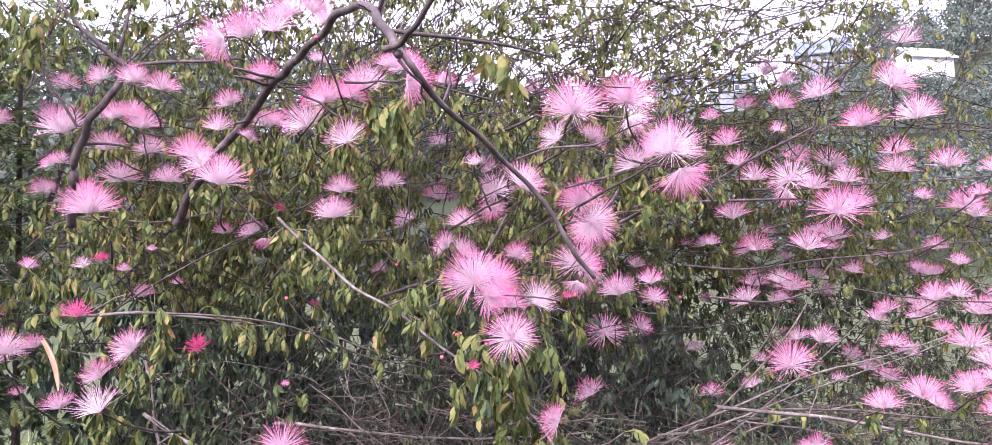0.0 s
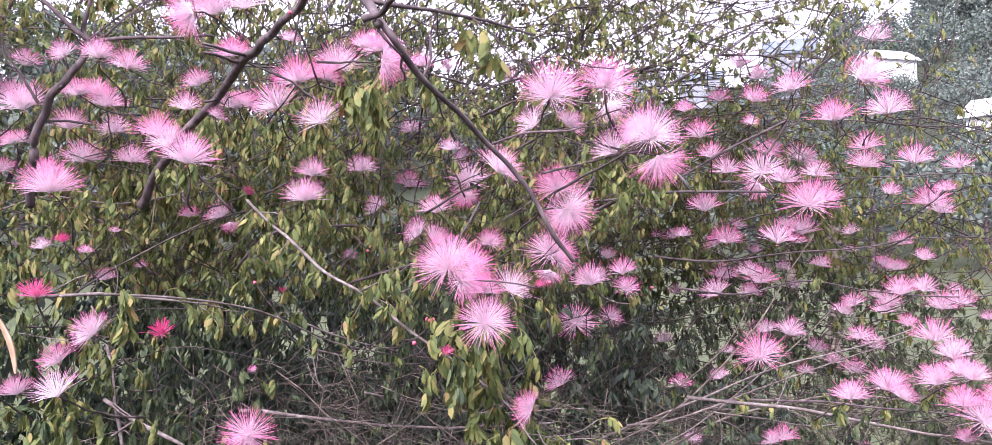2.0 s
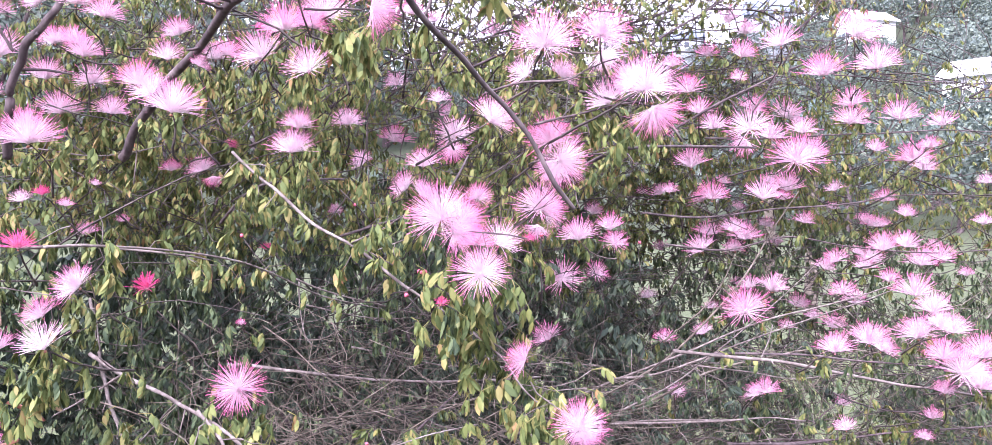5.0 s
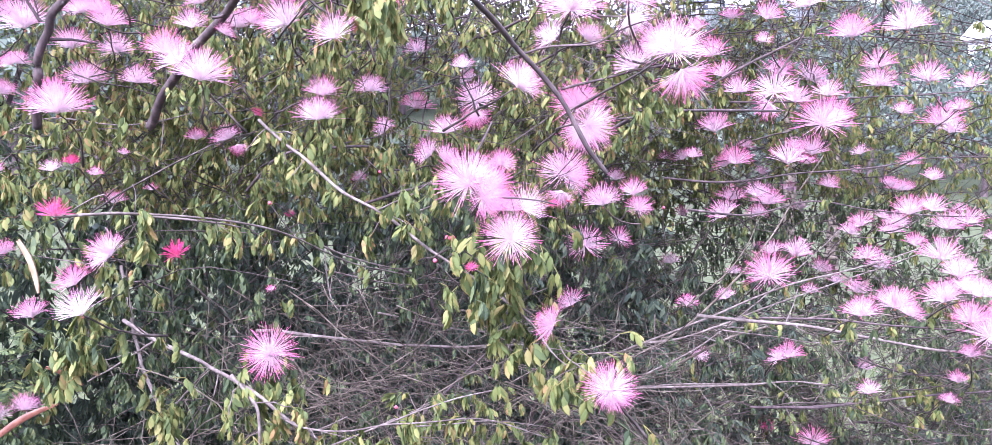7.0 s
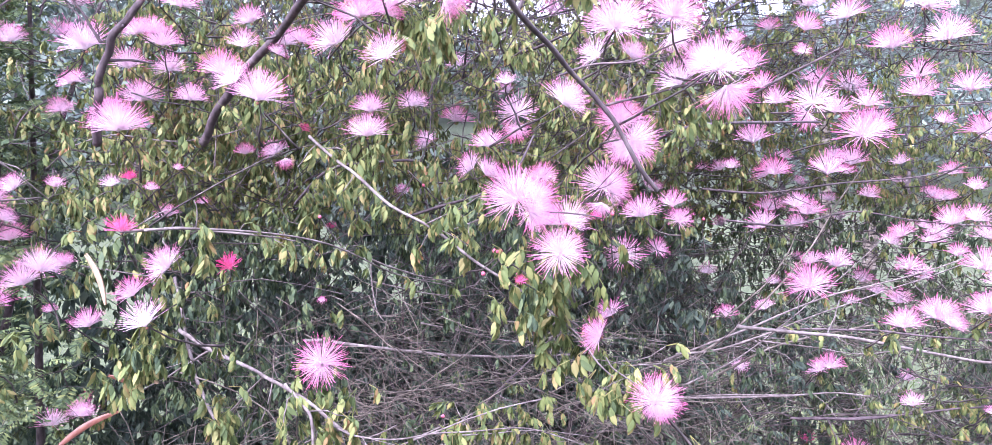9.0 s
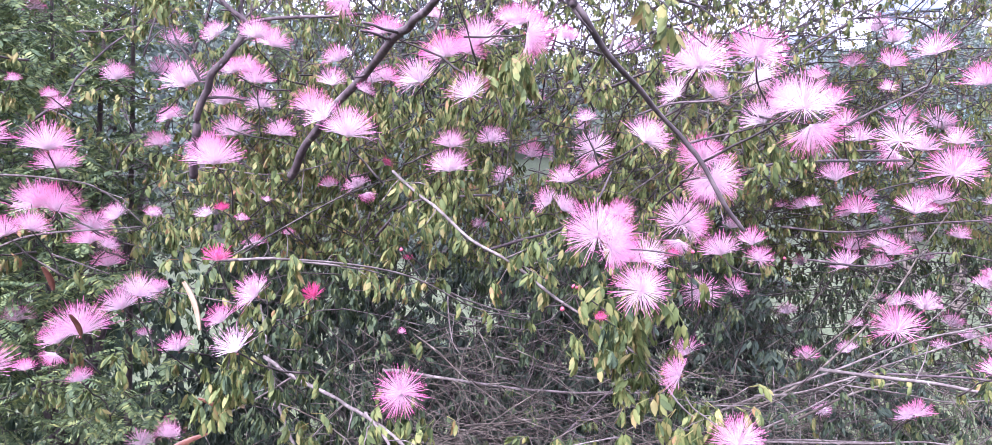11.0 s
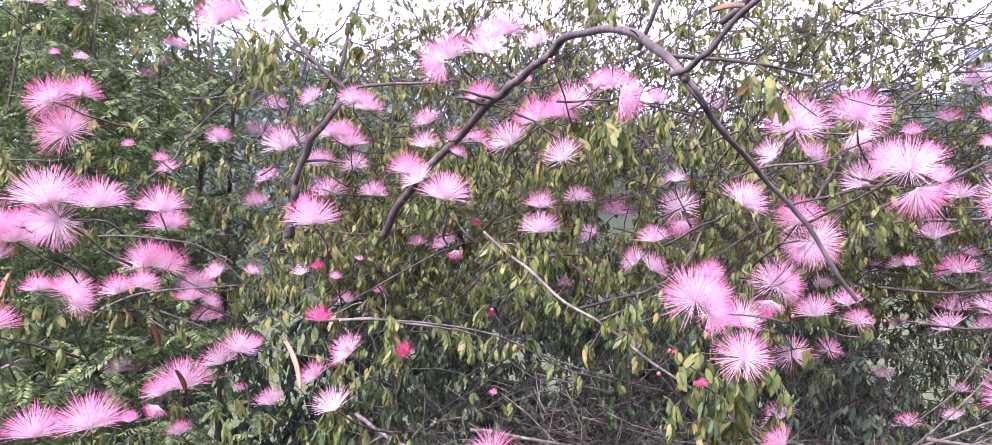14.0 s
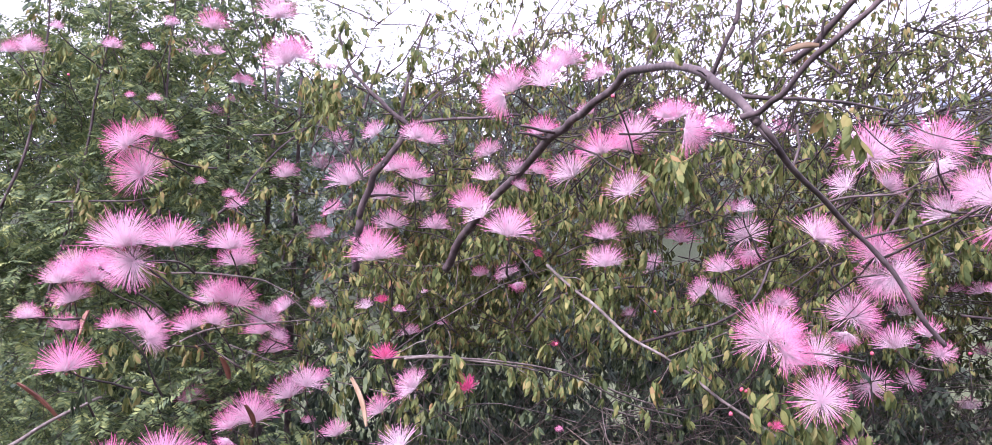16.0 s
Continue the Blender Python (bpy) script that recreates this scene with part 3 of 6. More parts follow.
# flowers 1.2 m to the left
flower(-1.129, 1.771, 1.001, 0.039, 90, 0.40)
# flowers 0.9 m to the left
flower(-1.021, 1.001, 1.782, 0.043, 125, 0.35)
flower(-1.016, 1.031, 1.739, 0.050, 90, 0.85)
flower(-0.922, 0.995, 1.619, 0.046, 90, 0.30)
flower(-0.907, 1.120, 1.625, 0.044, 95, 0.25)
flower(-0.941, 1.190, 1.602, 0.041, 90, 0.20)
flower(-0.999, 1.223, 1.540, 0.047, 115, 0.30)
flower(-0.964, 1.221, 1.535, 0.047, 70, 0.30)
flower(-0.979, 1.125, 1.491, 0.034, 110, 0.30)
flower(-0.937, 1.125, 1.501, 0.031, 70, 0.30)
flower(-1.045, 1.024, 1.494, 0.028, 100, 0.20)
# flowers 1.2 m to the left
flower(-1.102, 1.162, 1.488, 0.042, 80, 0.40)
# flowers 0.9 m to the left
flower(-1.038, 1.095, 1.473, 0.033, 30, 0.40)
flower(-0.985, 1.346, 1.479, 0.039, 100, 0.30)
flower(-0.934, 1.274, 1.502, 0.035, 90, 0.20)
flower(-0.957, 1.385, 1.527, 0.030, 130, 0.30)
# flowers 1.2 m to the left
flower(-1.146, 1.654, 1.426, 0.041, 95, 0.40)
# flowers 0.9 m to the left
flower(-0.902, 1.318, 1.363, 0.041, 110, 0.30)
flower(-0.916, 1.222, 1.329, 0.055, 90, 0.30)
# flowers 1.2 m to the left
flower(-1.068, 1.382, 1.291, 0.040, 110, 0.40)
# flowers 0.9 m to the left
flower(-1.037, 1.329, 1.280, 0.026, 250, 0.40)
flower(-0.903, 1.394, 1.308, 0.016, 90, 0.40)
flower(-0.922, 0.808, 1.444, 0.040, 95, 0.40)
flower(-1.006, 0.903, 1.574, 0.039, 110, 0.40)
flower(-0.992, 0.858, 1.558, 0.031, 100, 0.40)
flower(-0.990, 0.914, 1.562, 0.036, 90, 0.40)
flower(-0.929, 0.859, 1.579, 0.027, 80, 0.30)
flower(-0.994, 0.884, 1.533, 0.031, 120, 0.40)
flower(-1.012, 0.890, 1.494, 0.024, 80, 0.40)
flower(-1.040, 0.854, 1.509, 0.022, 90, 0.40)
# flowers 1.2 m to the left
flower(-1.120, 1.362, 1.241, 0.025, 90, 0.40)
# flowers 0.9 m to the left
flower(-0.908, 0.987, 1.299, 0.053, 95, 0.40)
flower(-1.011, 1.000, 1.279, 0.049, 95, 0.35)
flower(-1.017, 1.375, 1.222, 0.027, 90, 0.40)
flower(-0.904, 1.267, 1.990, 0.052, 110, 0.35)
flower(-0.910, 1.299, 2.014, 0.041, 60, 0.30)
# flowers 1.2 m to the left
flower(-1.091, 1.399, 1.739, 0.026, 90, 0.50)
flower(-1.072, 1.349, 1.750, 0.019, 90, 0.40)
flower(-1.124, 1.636, 1.842, 0.040, 95, 0.25)
flower(-1.109, 1.300, 1.771, 0.016, 90, 0.30)
# flowers 0.9 m to the left
flower(-0.900, 1.264, 1.474, 0.023, 60, 0.40)
flower(-0.933, 1.274, 2.085, 0.044, 90, 0.40)
# flowers 0.6 m to the left
flower(-0.712, 1.271, 1.616, 0.053, 95, 0.40)
# flowers 0.9 m to the left
flower(-0.801, 1.423, 1.658, 0.039, 85, 0.30)
flower(-0.837, 1.404, 1.776, 0.054, 105, 0.35)
# flowers 0.6 m to the left
flower(-0.639, 1.265, 1.830, 0.033, 95, 0.20)
flower(-0.740, 1.582, 1.894, 0.043, 80, 0.20)
flower(-0.747, 1.414, 1.804, 0.032, 95, 0.20)
flower(-0.748, 1.514, 1.803, 0.043, 85, 0.30)
# flowers 0.9 m to the left
flower(-0.772, 1.523, 1.830, 0.034, 80, 0.20)
flower(-0.809, 1.504, 1.759, 0.040, 95, 0.20)
flower(-0.778, 1.616, 1.774, 0.036, 90, 0.50, "pale")
flower(-0.822, 1.581, 1.707, 0.046, 92, 0.40)
# flowers 0.6 m to the left
flower(-0.684, 1.488, 1.694, 0.036, 80, 0.40)
flower(-0.599, 1.587, 1.862, 0.036, 115, 0.40, "pale")
flower(-0.556, 1.672, 1.834, 0.040, 95, 0.30)
flower(-0.655, 1.701, 1.607, 0.027, 90, 0.30)
flower(-0.579, 1.674, 1.605, 0.035, 120, 0.40)
flower(-0.552, 0.963, 1.461, 0.023, 90, 0.30, "deep")
# flowers 0.9 m to the left
flower(-0.791, 1.624, 1.475, 0.028, 95, 0.30)
# flowers 0.6 m to the left
flower(-0.687, 1.548, 1.500, 0.015, 90, 0.40)
flower(-0.726, 1.414, 1.524, 0.016, 90, 0.40)
# flowers 0.9 m to the left
flower(-0.777, 1.373, 1.530, 0.022, 100, 0.40, "pale")
# flowers 0.6 m to the left
flower(-0.749, 1.382, 1.541, 0.018, 90, 0.30, "deep")
flower(-0.622, 1.248, 1.396, 0.037, 140, 0.40)
flower(-0.725, 1.341, 1.342, 0.034, 120, 0.40)
flower(-0.568, 1.368, 1.386, 0.028, 90, 0.60, "deep")
flower(-0.694, 1.453, 1.562, 0.012, 90, 0.40)
flower(-0.596, 2.228, 1.433, 0.021, 90, 0.40, "deep")
# flowers 0.9 m to the left
flower(-0.848, 0.810, 1.603, 0.049, 95, 0.35)
flower(-0.848, 0.828, 1.585, 0.042, 260, 0.85)
flower(-0.824, 1.238, 1.394, 0.037, 80, 0.30)
flower(-0.840, 1.306, 1.987, 0.018, 90, 0.40)
# flowers 0.6 m to the left
flower(-0.515, 1.199, 1.695, 0.036, 85, 0.40)
flower(-0.479, 1.158, 1.674, 0.035, 115, 0.50, "pale")
# flowers 0.3 m to the left
flower(-0.401, 1.024, 1.629, 0.041, 85, 0.35)
flower(-0.435, 1.119, 1.855, 0.038, 195, 0.30)
flower(-0.396, 1.225, 1.897, 0.046, 90, 0.50, "pale")
# flowers 0.6 m to the left
flower(-0.488, 1.360, 1.932, 0.051, 115, 0.40)
# flowers 0.3 m to the left
flower(-0.371, 1.106, 1.790, 0.028, 110, 0.40)
flower(-0.448, 1.657, 2.073, 0.051, 80, 0.40)
flower(-0.403, 1.331, 1.958, 0.039, 100, 0.40)
flower(-0.337, 1.269, 1.859, 0.018, 80, 0.30)
# flowers 0.6 m to the left
flower(-0.539, 1.370, 1.768, 0.035, 95, 0.40, "pale")
flower(-0.459, 1.431, 1.790, 0.030, 60, 0.30)
# flowers 0.3 m to the left
flower(-0.364, 1.310, 1.759, 0.046, 125, 0.40)
flower(-0.441, 1.236, 1.730, 0.018, 60, 0.30)
flower(-0.291, 1.149, 1.764, 0.039, 100, 0.40)
flower(-0.264, 1.190, 1.778, 0.031, 70, 0.30)
flower(-0.322, 1.373, 1.655, 0.033, 90, 0.30)
flower(-0.295, 1.210, 1.598, 0.036, 90, 0.40)
# flowers 0.6 m to the left
flower(-0.482, 1.530, 1.639, 0.017, 60, 0.30, "deep")
flower(-0.549, 1.634, 1.592, 0.023, 280, 0.30, "pale")
# flowers 0.3 m to the left
flower(-0.287, 1.672, 1.704, 0.035, 95, 0.50)
flower(-0.279, 1.815, 1.642, 0.026, 90, 0.50, "pale")
# flowers 0.6 m to the left
flower(-0.544, 1.006, 1.339, 0.035, 115, 0.35, "pale")
# flowers 0.3 m to the left
flower(-0.366, 1.204, 1.347, 0.008, 90, 0.50)
flower(-0.323, 1.743, 1.525, 0.019, 90, 0.50)
flower(-0.272, 1.768, 1.624, 0.025, 120, 0.40)
flower(-0.351, 1.142, 1.265, 0.039, 70, 0.93)
# flowers 0.6 m to the left
flower(-0.472, 1.302, 2.016, 0.023, 90, 0.40, "pale")
# flowers 0.3 m to the left
flower(-0.292, 1.142, 1.881, 0.023, 110, 0.40)
flower(-0.247, 1.204, 1.796, 0.041, 100, 0.50)
flower(-0.240, 1.061, 1.688, 0.036, 100, 0.60, "pale")
flower(-0.198, 1.140, 1.812, 0.024, 80, 0.30)
flower(-0.166, 1.104, 1.784, 0.039, -10, 0.40)
flower(-0.182, 1.189, 1.821, 0.034, 110, 0.40)
# flowers 0.0 m to the right
flower(-0.115, 1.137, 1.785, 0.020, 80, 0.30)
flower(-0.127, 2.015, 2.004, 0.032, 100, 0.30, "pale")
flower(0.022, 2.083, 1.997, 0.037, 90, 0.50, "pale")
flower(0.045, 1.120, 1.696, 0.030, 150, 0.50, "pale")
# flowers 0.3 m to the left
flower(-0.236, 2.156, 1.875, 0.038, 95, 0.50, "pale")
flower(-0.232, 2.076, 1.713, 0.049, 80, 0.40)
# flowers 0.0 m to the right
flower(-0.125, 1.576, 1.608, 0.037, 90, 0.40)
flower(-0.071, 1.858, 1.703, 0.056, 100, 0.70)
flower(-0.071, 1.652, 1.654, 0.034, 270, 0.50)
flower(-0.007, 1.021, 1.619, 0.034, 55, 0.40)
flower(-0.098, 2.338, 1.823, 0.037, 120, 0.40, "pale")
flower(-0.066, 0.989, 1.497, 0.045, 110, 0.60)
flower(-0.050, 0.976, 1.482, 0.031, 10, 0.50)
flower(-0.043, 1.114, 1.497, 0.035, 30, 0.40)
flower(-0.019, 0.883, 1.436, 0.032, 95, 0.75)
flower(0.013, 1.287, 1.462, 0.042, 60, 0.50, "pale")
flower(-0.024, 1.037, 1.465, 0.028, 90, 0.40)
flower(0.036, 0.993, 1.326, 0.026, 155, 0.30)
# flowers 0.3 m to the left
flower(-0.158, 1.603, 1.568, 0.035, 140, 0.40, "pale")
# flowers 0.0 m to the right
flower(-0.133, 1.605, 1.554, 0.038, 50, 0.40)
flower(-0.020, 1.546, 1.546, 0.032, 80, 0.50)
flower(-0.062, 0.920, 1.402, 0.009, 90, 0.60, "deep")
flower(-0.085, 1.319, 1.692, 0.023, 90, 0.40, "pale")
flower(0.064, 1.059, 1.723, 0.047, 95, 0.60)
flower(0.126, 0.991, 1.720, 0.039, 75, 0.65)
flower(0.144, 1.084, 1.721, 0.031, 290, 0.50, "pale")
flower(0.089, 1.097, 1.692, 0.024, 50, 0.30)
# flowers 0.3 m to the right
flower(0.180, 0.982, 1.655, 0.042, 95, 0.50)
flower(0.191, 0.994, 1.635, 0.039, 300, 0.40)
# flowers 0.0 m to the right
flower(0.146, 1.044, 1.646, 0.035, 120, 0.40, "pale")
# flowers 0.3 m to the right
flower(0.186, 1.082, 1.679, 0.034, 140, 0.40)
# flowers 0.0 m to the right
flower(0.076, 1.109, 1.605, 0.037, 105, 0.60)
flower(0.085, 1.058, 1.575, 0.038, -30, 0.50)
flower(0.090, 1.176, 1.579, 0.033, 250, 0.50)
flower(0.093, 1.503, 1.526, 0.050, 105, 0.60)
flower(0.105, 1.504, 1.520, 0.040, 20, 0.50)
flower(0.102, 1.639, 1.497, 0.033, 250, 0.40, "pale")
# flowers 0.3 m to the right
flower(0.186, 1.643, 1.467, 0.046, 100, 0.40)
flower(0.269, 1.756, 1.488, 0.039, 95, 0.40)
flower(0.241, 1.545, 1.460, 0.029, 90, 0.50)
flower(0.285, 2.121, 1.530, 0.033, 80, 0.40, "pale")
flower(0.184, 1.948, 1.369, 0.055, 95, 0.60)
flower(0.285, 2.067, 1.376, 0.036, 70, 0.50)
# flowers 0.0 m to the right
flower(0.143, 1.834, 1.240, 0.043, 115, 0.30)
flower(0.073, 1.464, 1.468, 0.014, 90, 0.50, "deep")
flower(0.093, 0.919, 1.263, 0.033, 100, 0.50)
flower(0.099, 0.931, 1.257, 0.022, -70, 0.40)
# flowers 0.6 m to the right
flower(0.460, 1.834, 1.802, 0.044, 90, 0.25)
# flowers 0.3 m to the right
flower(0.428, 1.846, 1.864, 0.029, 90, 0.40)
# flowers 0.6 m to the right
flower(0.642, 1.750, 1.892, 0.047, 95, 0.30)
flower(0.611, 2.008, 2.009, 0.042, 90, 0.30)
flower(0.617, 1.937, 1.907, 0.043, 70, 0.40)
flower(0.604, 1.922, 1.852, 0.024, 90, 0.50, "pale")
flower(0.574, 2.075, 1.939, 0.036, 90, 0.40)
flower(0.512, 1.926, 1.768, 0.041, 95, 0.30)
flower(0.578, 2.026, 1.745, 0.045, 95, 0.30)
flower(0.613, 1.869, 1.723, 0.056, 110, 0.50)
flower(0.646, 1.681, 1.632, 0.061, 95, 0.50)
flower(0.516, 2.012, 1.646, 0.054, 100, 0.40)
flower(0.462, 2.015, 1.583, 0.028, 90, 0.40)
flower(0.583, 2.059, 1.568, 0.052, 95, 0.40)
flower(0.565, 2.080, 1.564, 0.036, 120, 0.30)
flower(0.627, 2.248, 1.477, 0.046, 90, 0.30)
flower(0.566, 2.089, 1.434, 0.049, 120, 0.40)
flower(0.639, 2.066, 1.486, 0.039, 85, 0.30)
flower(0.552, 1.719, 1.314, 0.056, 105, 0.50)
flower(0.617, 1.437, 1.270, 0.038, 90, 0.35)
flower(0.637, 1.898, 1.099, 0.030, 120, 0.30)
# flowers 0.3 m to the right
flower(0.437, 1.846, 1.118, 0.023, 90, 0.50)
# flowers 0.6 m to the right
flower(0.736, 1.611, 1.879, 0.051, 55, 0.25)
# flowers 0.9 m to the right
flower(0.768, 1.579, 1.807, 0.050, 90, 0.25)
# flowers 0.6 m to the right
flower(0.671, 1.603, 1.797, 0.046, 95, 0.30)
flower(0.666, 2.052, 1.992, 0.039, 90, 0.30)
# flowers 0.9 m to the right
flower(0.931, 2.028, 1.807, 0.048, 95, 0.25)
flower(0.921, 2.011, 1.758, 0.052, 90, 0.30)
# flowers 0.6 m to the right
flower(0.705, 2.109, 1.806, 0.045, 75, 0.30)
flower(0.652, 2.009, 1.716, 0.044, 220, 0.40)
flower(0.700, 1.971, 1.714, 0.047, 85, 0.40)
# flowers 0.9 m to the right
flower(0.834, 2.218, 1.803, 0.056, 70, 0.30)
flower(0.787, 1.991, 1.732, 0.045, 85, 0.30)
flower(0.823, 2.035, 1.678, 0.054, 60, 0.40)
# flowers 0.6 m to the right
flower(0.668, 1.932, 1.563, 0.056, 90, 0.45)
# flowers 0.9 m to the right
flower(0.803, 2.126, 1.595, 0.053, 85, 0.35)
# flowers 0.6 m to the right
flower(0.700, 2.156, 1.465, 0.051, 80, 0.30)
# flowers 0.9 m to the right
flower(0.870, 2.179, 1.511, 0.034, 80, 0.30)
flower(0.923, 2.098, 1.408, 0.039, 110, 0.30)
# flowers 0.6 m to the right
flower(0.730, 2.037, 1.336, 0.047, 80, 0.40)
flower(0.710, 2.142, 1.338, 0.033, 110, 0.30)
# flowers 0.9 m to the right
flower(0.941, 2.398, 1.262, 0.045, 80, 0.30)
flower(0.823, 1.725, 1.245, 0.051, 95, 0.35)
flower(0.829, 1.685, 1.235, 0.034, 60, 0.30)
flower(0.868, 1.945, 1.336, 0.036, 100, 0.40)
flower(0.915, 1.984, 1.318, 0.031, 60, 0.40)
flower(0.884, 1.644, 1.268, 0.048, 100, 0.40)
flower(0.916, 1.547, 1.212, 0.056, 90, 0.50)
flower(0.927, 1.594, 1.285, 0.038, 90, 0.40)
flower(0.922, 1.631, 1.292, 0.036, 90, 0.40)
flower(0.938, 1.719, 1.042, 0.022, 90, 0.40)
flower(0.913, 1.601, 1.163, 0.028, 90, 0.30)
# flowers 0.6 m to the right
flower(0.667, 1.916, 1.102, 0.041, 90, 0.30)
# flowers 0.9 m to the right
flower(0.798, 1.780, 1.046, 0.032, 100, 0.25)
# flowers 0.6 m to the right
flower(0.705, 2.177, 0.856, 0.026, 90, 0.50, "deep")
# flowers 0.9 m to the right
flower(0.764, 2.004, 0.864, 0.047, 90, 0.40)
flower(0.890, 1.566, 1.238, 0.042, 90, 0.40)
# flowers 1.2 m to the right
flower(1.105, 2.336, 2.177, 0.056, 85, 0.20)
# flowers 0.9 m to the right
flower(1.047, 2.013, 1.768, 0.054, 90, 0.25)
flower(0.974, 1.997, 1.689, 0.031, 80, 0.30)
# flowers 1.2 m to the right
flower(1.132, 2.102, 1.673, 0.056, 95, 0.40)
flower(1.181, 2.152, 1.654, 0.047, 70, 0.30, "pale")
flower(1.083, 1.942, 1.692, 0.030, 90, 0.40)
flower(1.141, 2.276, 1.573, 0.039, 90, 0.40, "pale")
flower(1.103, 2.093, 1.527, 0.033, 80, 0.30)
flower(1.136, 2.360, 1.503, 0.029, 90, 0.40)
# flowers 0.9 m to the right
flower(0.984, 1.976, 1.440, 0.049, 90, 0.30)
flower(1.009, 1.921, 1.449, 0.042, 80, 0.30)
flower(0.993, 2.057, 1.411, 0.038, 90, 0.40)
# flowers 1.2 m to the right
flower(1.237, 2.254, 1.392, 0.056, 80, 0.30)
flower(1.177, 2.061, 1.413, 0.045, 90, 0.30)
# flowers 0.9 m to the right
flower(0.958, 2.018, 1.392, 0.034, 90, 0.30)
flower(0.991, 1.963, 1.364, 0.033, 90, 0.30)
flower(1.006, 2.299, 1.210, 0.048, 90, 0.25)
flower(0.982, 1.827, 1.339, 0.054, 95, 0.40)
# flowers 1.2 m to the right
flower(1.063, 1.898, 1.293, 0.053, 95, 0.40)
# flowers 0.9 m to the right
flower(0.966, 1.557, 1.241, 0.049, 90, 0.40)
flower(0.976, 1.584, 1.175, 0.050, 80, 0.40)
flower(0.984, 1.766, 1.074, 0.028, 90, 0.40)
# flowers 1.2 m to the right
flower(1.063, 2.359, 0.975, 0.035, 90, 0.40)
flower(1.274, 2.214, 1.783, 0.045, 90, 0.20)

# smaller blooms at the back of the shrub, half hidden among its twigs
for _ in range(36):
    flower(rng.uniform(0.45, 1.5), rng.uniform(2.1, 2.5), rng.uniform(1.2, 1.72), rng.uniform(0.024, 0.036), rng.uniform(70, 115), 0.35, "pale" if rng.random() < 0.3 else "pink")

bud(-0.089, 1.055, 1.430, 0.75)
bud(-0.066, 1.008, 1.394, 0.75)
bud(0.065, 1.108, 1.478, 0.68)
bud(0.305, 1.620, 1.462, 0.83)
bud(-0.234, 0.874, 1.775, 0.60)
bud(-0.092, 1.036, 1.431, 0.75)
bud(-0.111, 1.034, 1.402, 0.75)
bud(-0.382, 1.260, 1.475, 0.75)
bud(-0.246, 1.503, 1.531, 0.75)
bud(-0.182, 1.202, 1.172, 0.68)
bud(-0.097, 1.061, 1.430, 0.75)
bud(-1.451, 1.299, 2.018, 0.75)

# The limbs.
branch([(-0.643, 1.441, 1.608), (-0.611, 1.409, 1.642), (-0.561, 1.357, 1.688), (-0.516, 1.305, 1.716), (-0.421, 1.204, 1.762), (-0.362, 1.113, 1.781), (-0.322, 1.063, 1.792), (-0.281, 1.003, 1.799), (-0.244, 0.953, 1.810), (-0.209, 0.893, 1.810), (-0.146, 0.708, 1.751), (-0.108, 0.593, 1.696), (-0.087, 0.543, 1.657)], 0.0114, 0.0046, M_BARK, 'dark bare limb crossing close to the eye', 7, 0)
branch([(-0.096, 0.565, 1.676), (-0.081, 0.558, 1.653), (-0.062, 0.590, 1.632), (-0.036, 0.642, 1.615), (-0.010, 0.675, 1.592), (0.015, 0.688, 1.566), (0.037, 0.692, 1.529), (0.059, 0.705, 1.501)], 0.0036, 0.0026, M_BARK, 'thin grey-brown limb close to the eye', 2, 0)
branch([(-0.160, 1.923, 2.003), (-0.178, 1.977, 1.956), (-0.202, 2.061, 1.892), (-0.214, 2.105, 1.829)], 0.0036, 0.0042, M_TWIG, '', 2, 0)
branch([(-0.811, 1.388, 1.604), (-0.795, 1.365, 1.652), (-0.779, 1.341, 1.709), (-0.761, 1.328, 1.750), (-0.732, 1.316, 1.787), (-0.700, 1.305, 1.819), (-0.671, 1.302, 1.864)], 0.0112, 0.0074, M_BARK, 'upright dark bark limb forking above pink flowers', 4, 0)
branch([(-0.671, 1.302, 1.864), (-0.638, 1.283, 1.864), (-0.569, 1.244, 1.857), (-0.498, 1.196, 1.843), (-0.417, 1.149, 1.831)], 0.0052, 0.0026, M_BARK, '', 4, 0.06)
branch([(-0.671, 1.302, 1.864), (-0.693, 1.290, 1.885), (-0.728, 1.287, 1.918), (-0.759, 1.284, 1.949), (-0.783, 1.281, 1.984), (-0.804, 1.277, 2.041)], 0.0062, 0.003, M_BARK, '', 5, 0.05)
branch([(-0.671, 1.302, 1.864), (-0.686, 1.310, 1.890), (-0.680, 1.316, 1.945), (-0.677, 1.333, 1.988), (-0.653, 1.356, 2.096)], 0.0062, 0.003, M_BARK, '', 6, 0.05)
branch([(-0.767, 1.327, 1.770), (-0.780, 1.315, 1.798), (-0.797, 1.302, 1.833), (-0.814, 1.299, 1.869)], 0.004, 0.0018, M_BARK, '', 3, 0.05)
branch([(-0.403, 1.281, 1.605), (-0.340, 1.207, 1.559), (-0.306, 1.169, 1.539), (-0.249, 1.145, 1.492), (-0.182, 1.130, 1.455), (-0.126, 1.105, 1.413), (-0.080, 1.069, 1.388), (-0.029, 1.043, 1.355), (0.011, 1.016, 1.336)], 0.0042, 0.0024, M_GREY, 'pale knotted branch drooping to a flower', 9, 0.05)
branch([(-0.032, 1.030, 1.359), (0.007, 1.009, 1.329), (0.033, 0.988, 1.294), (0.058, 0.968, 1.274), (0.090, 0.957, 1.246)], 0.0024, 0.0014, M_GREY, '', 4, 0.05)
branch([(0.071, 0.957, 1.250), (0.103, 0.967, 1.217), (0.152, 0.986, 1.180), (0.196, 1.005, 1.126)], 0.0016, 0.0010, M_DRY, '', 2, 0)
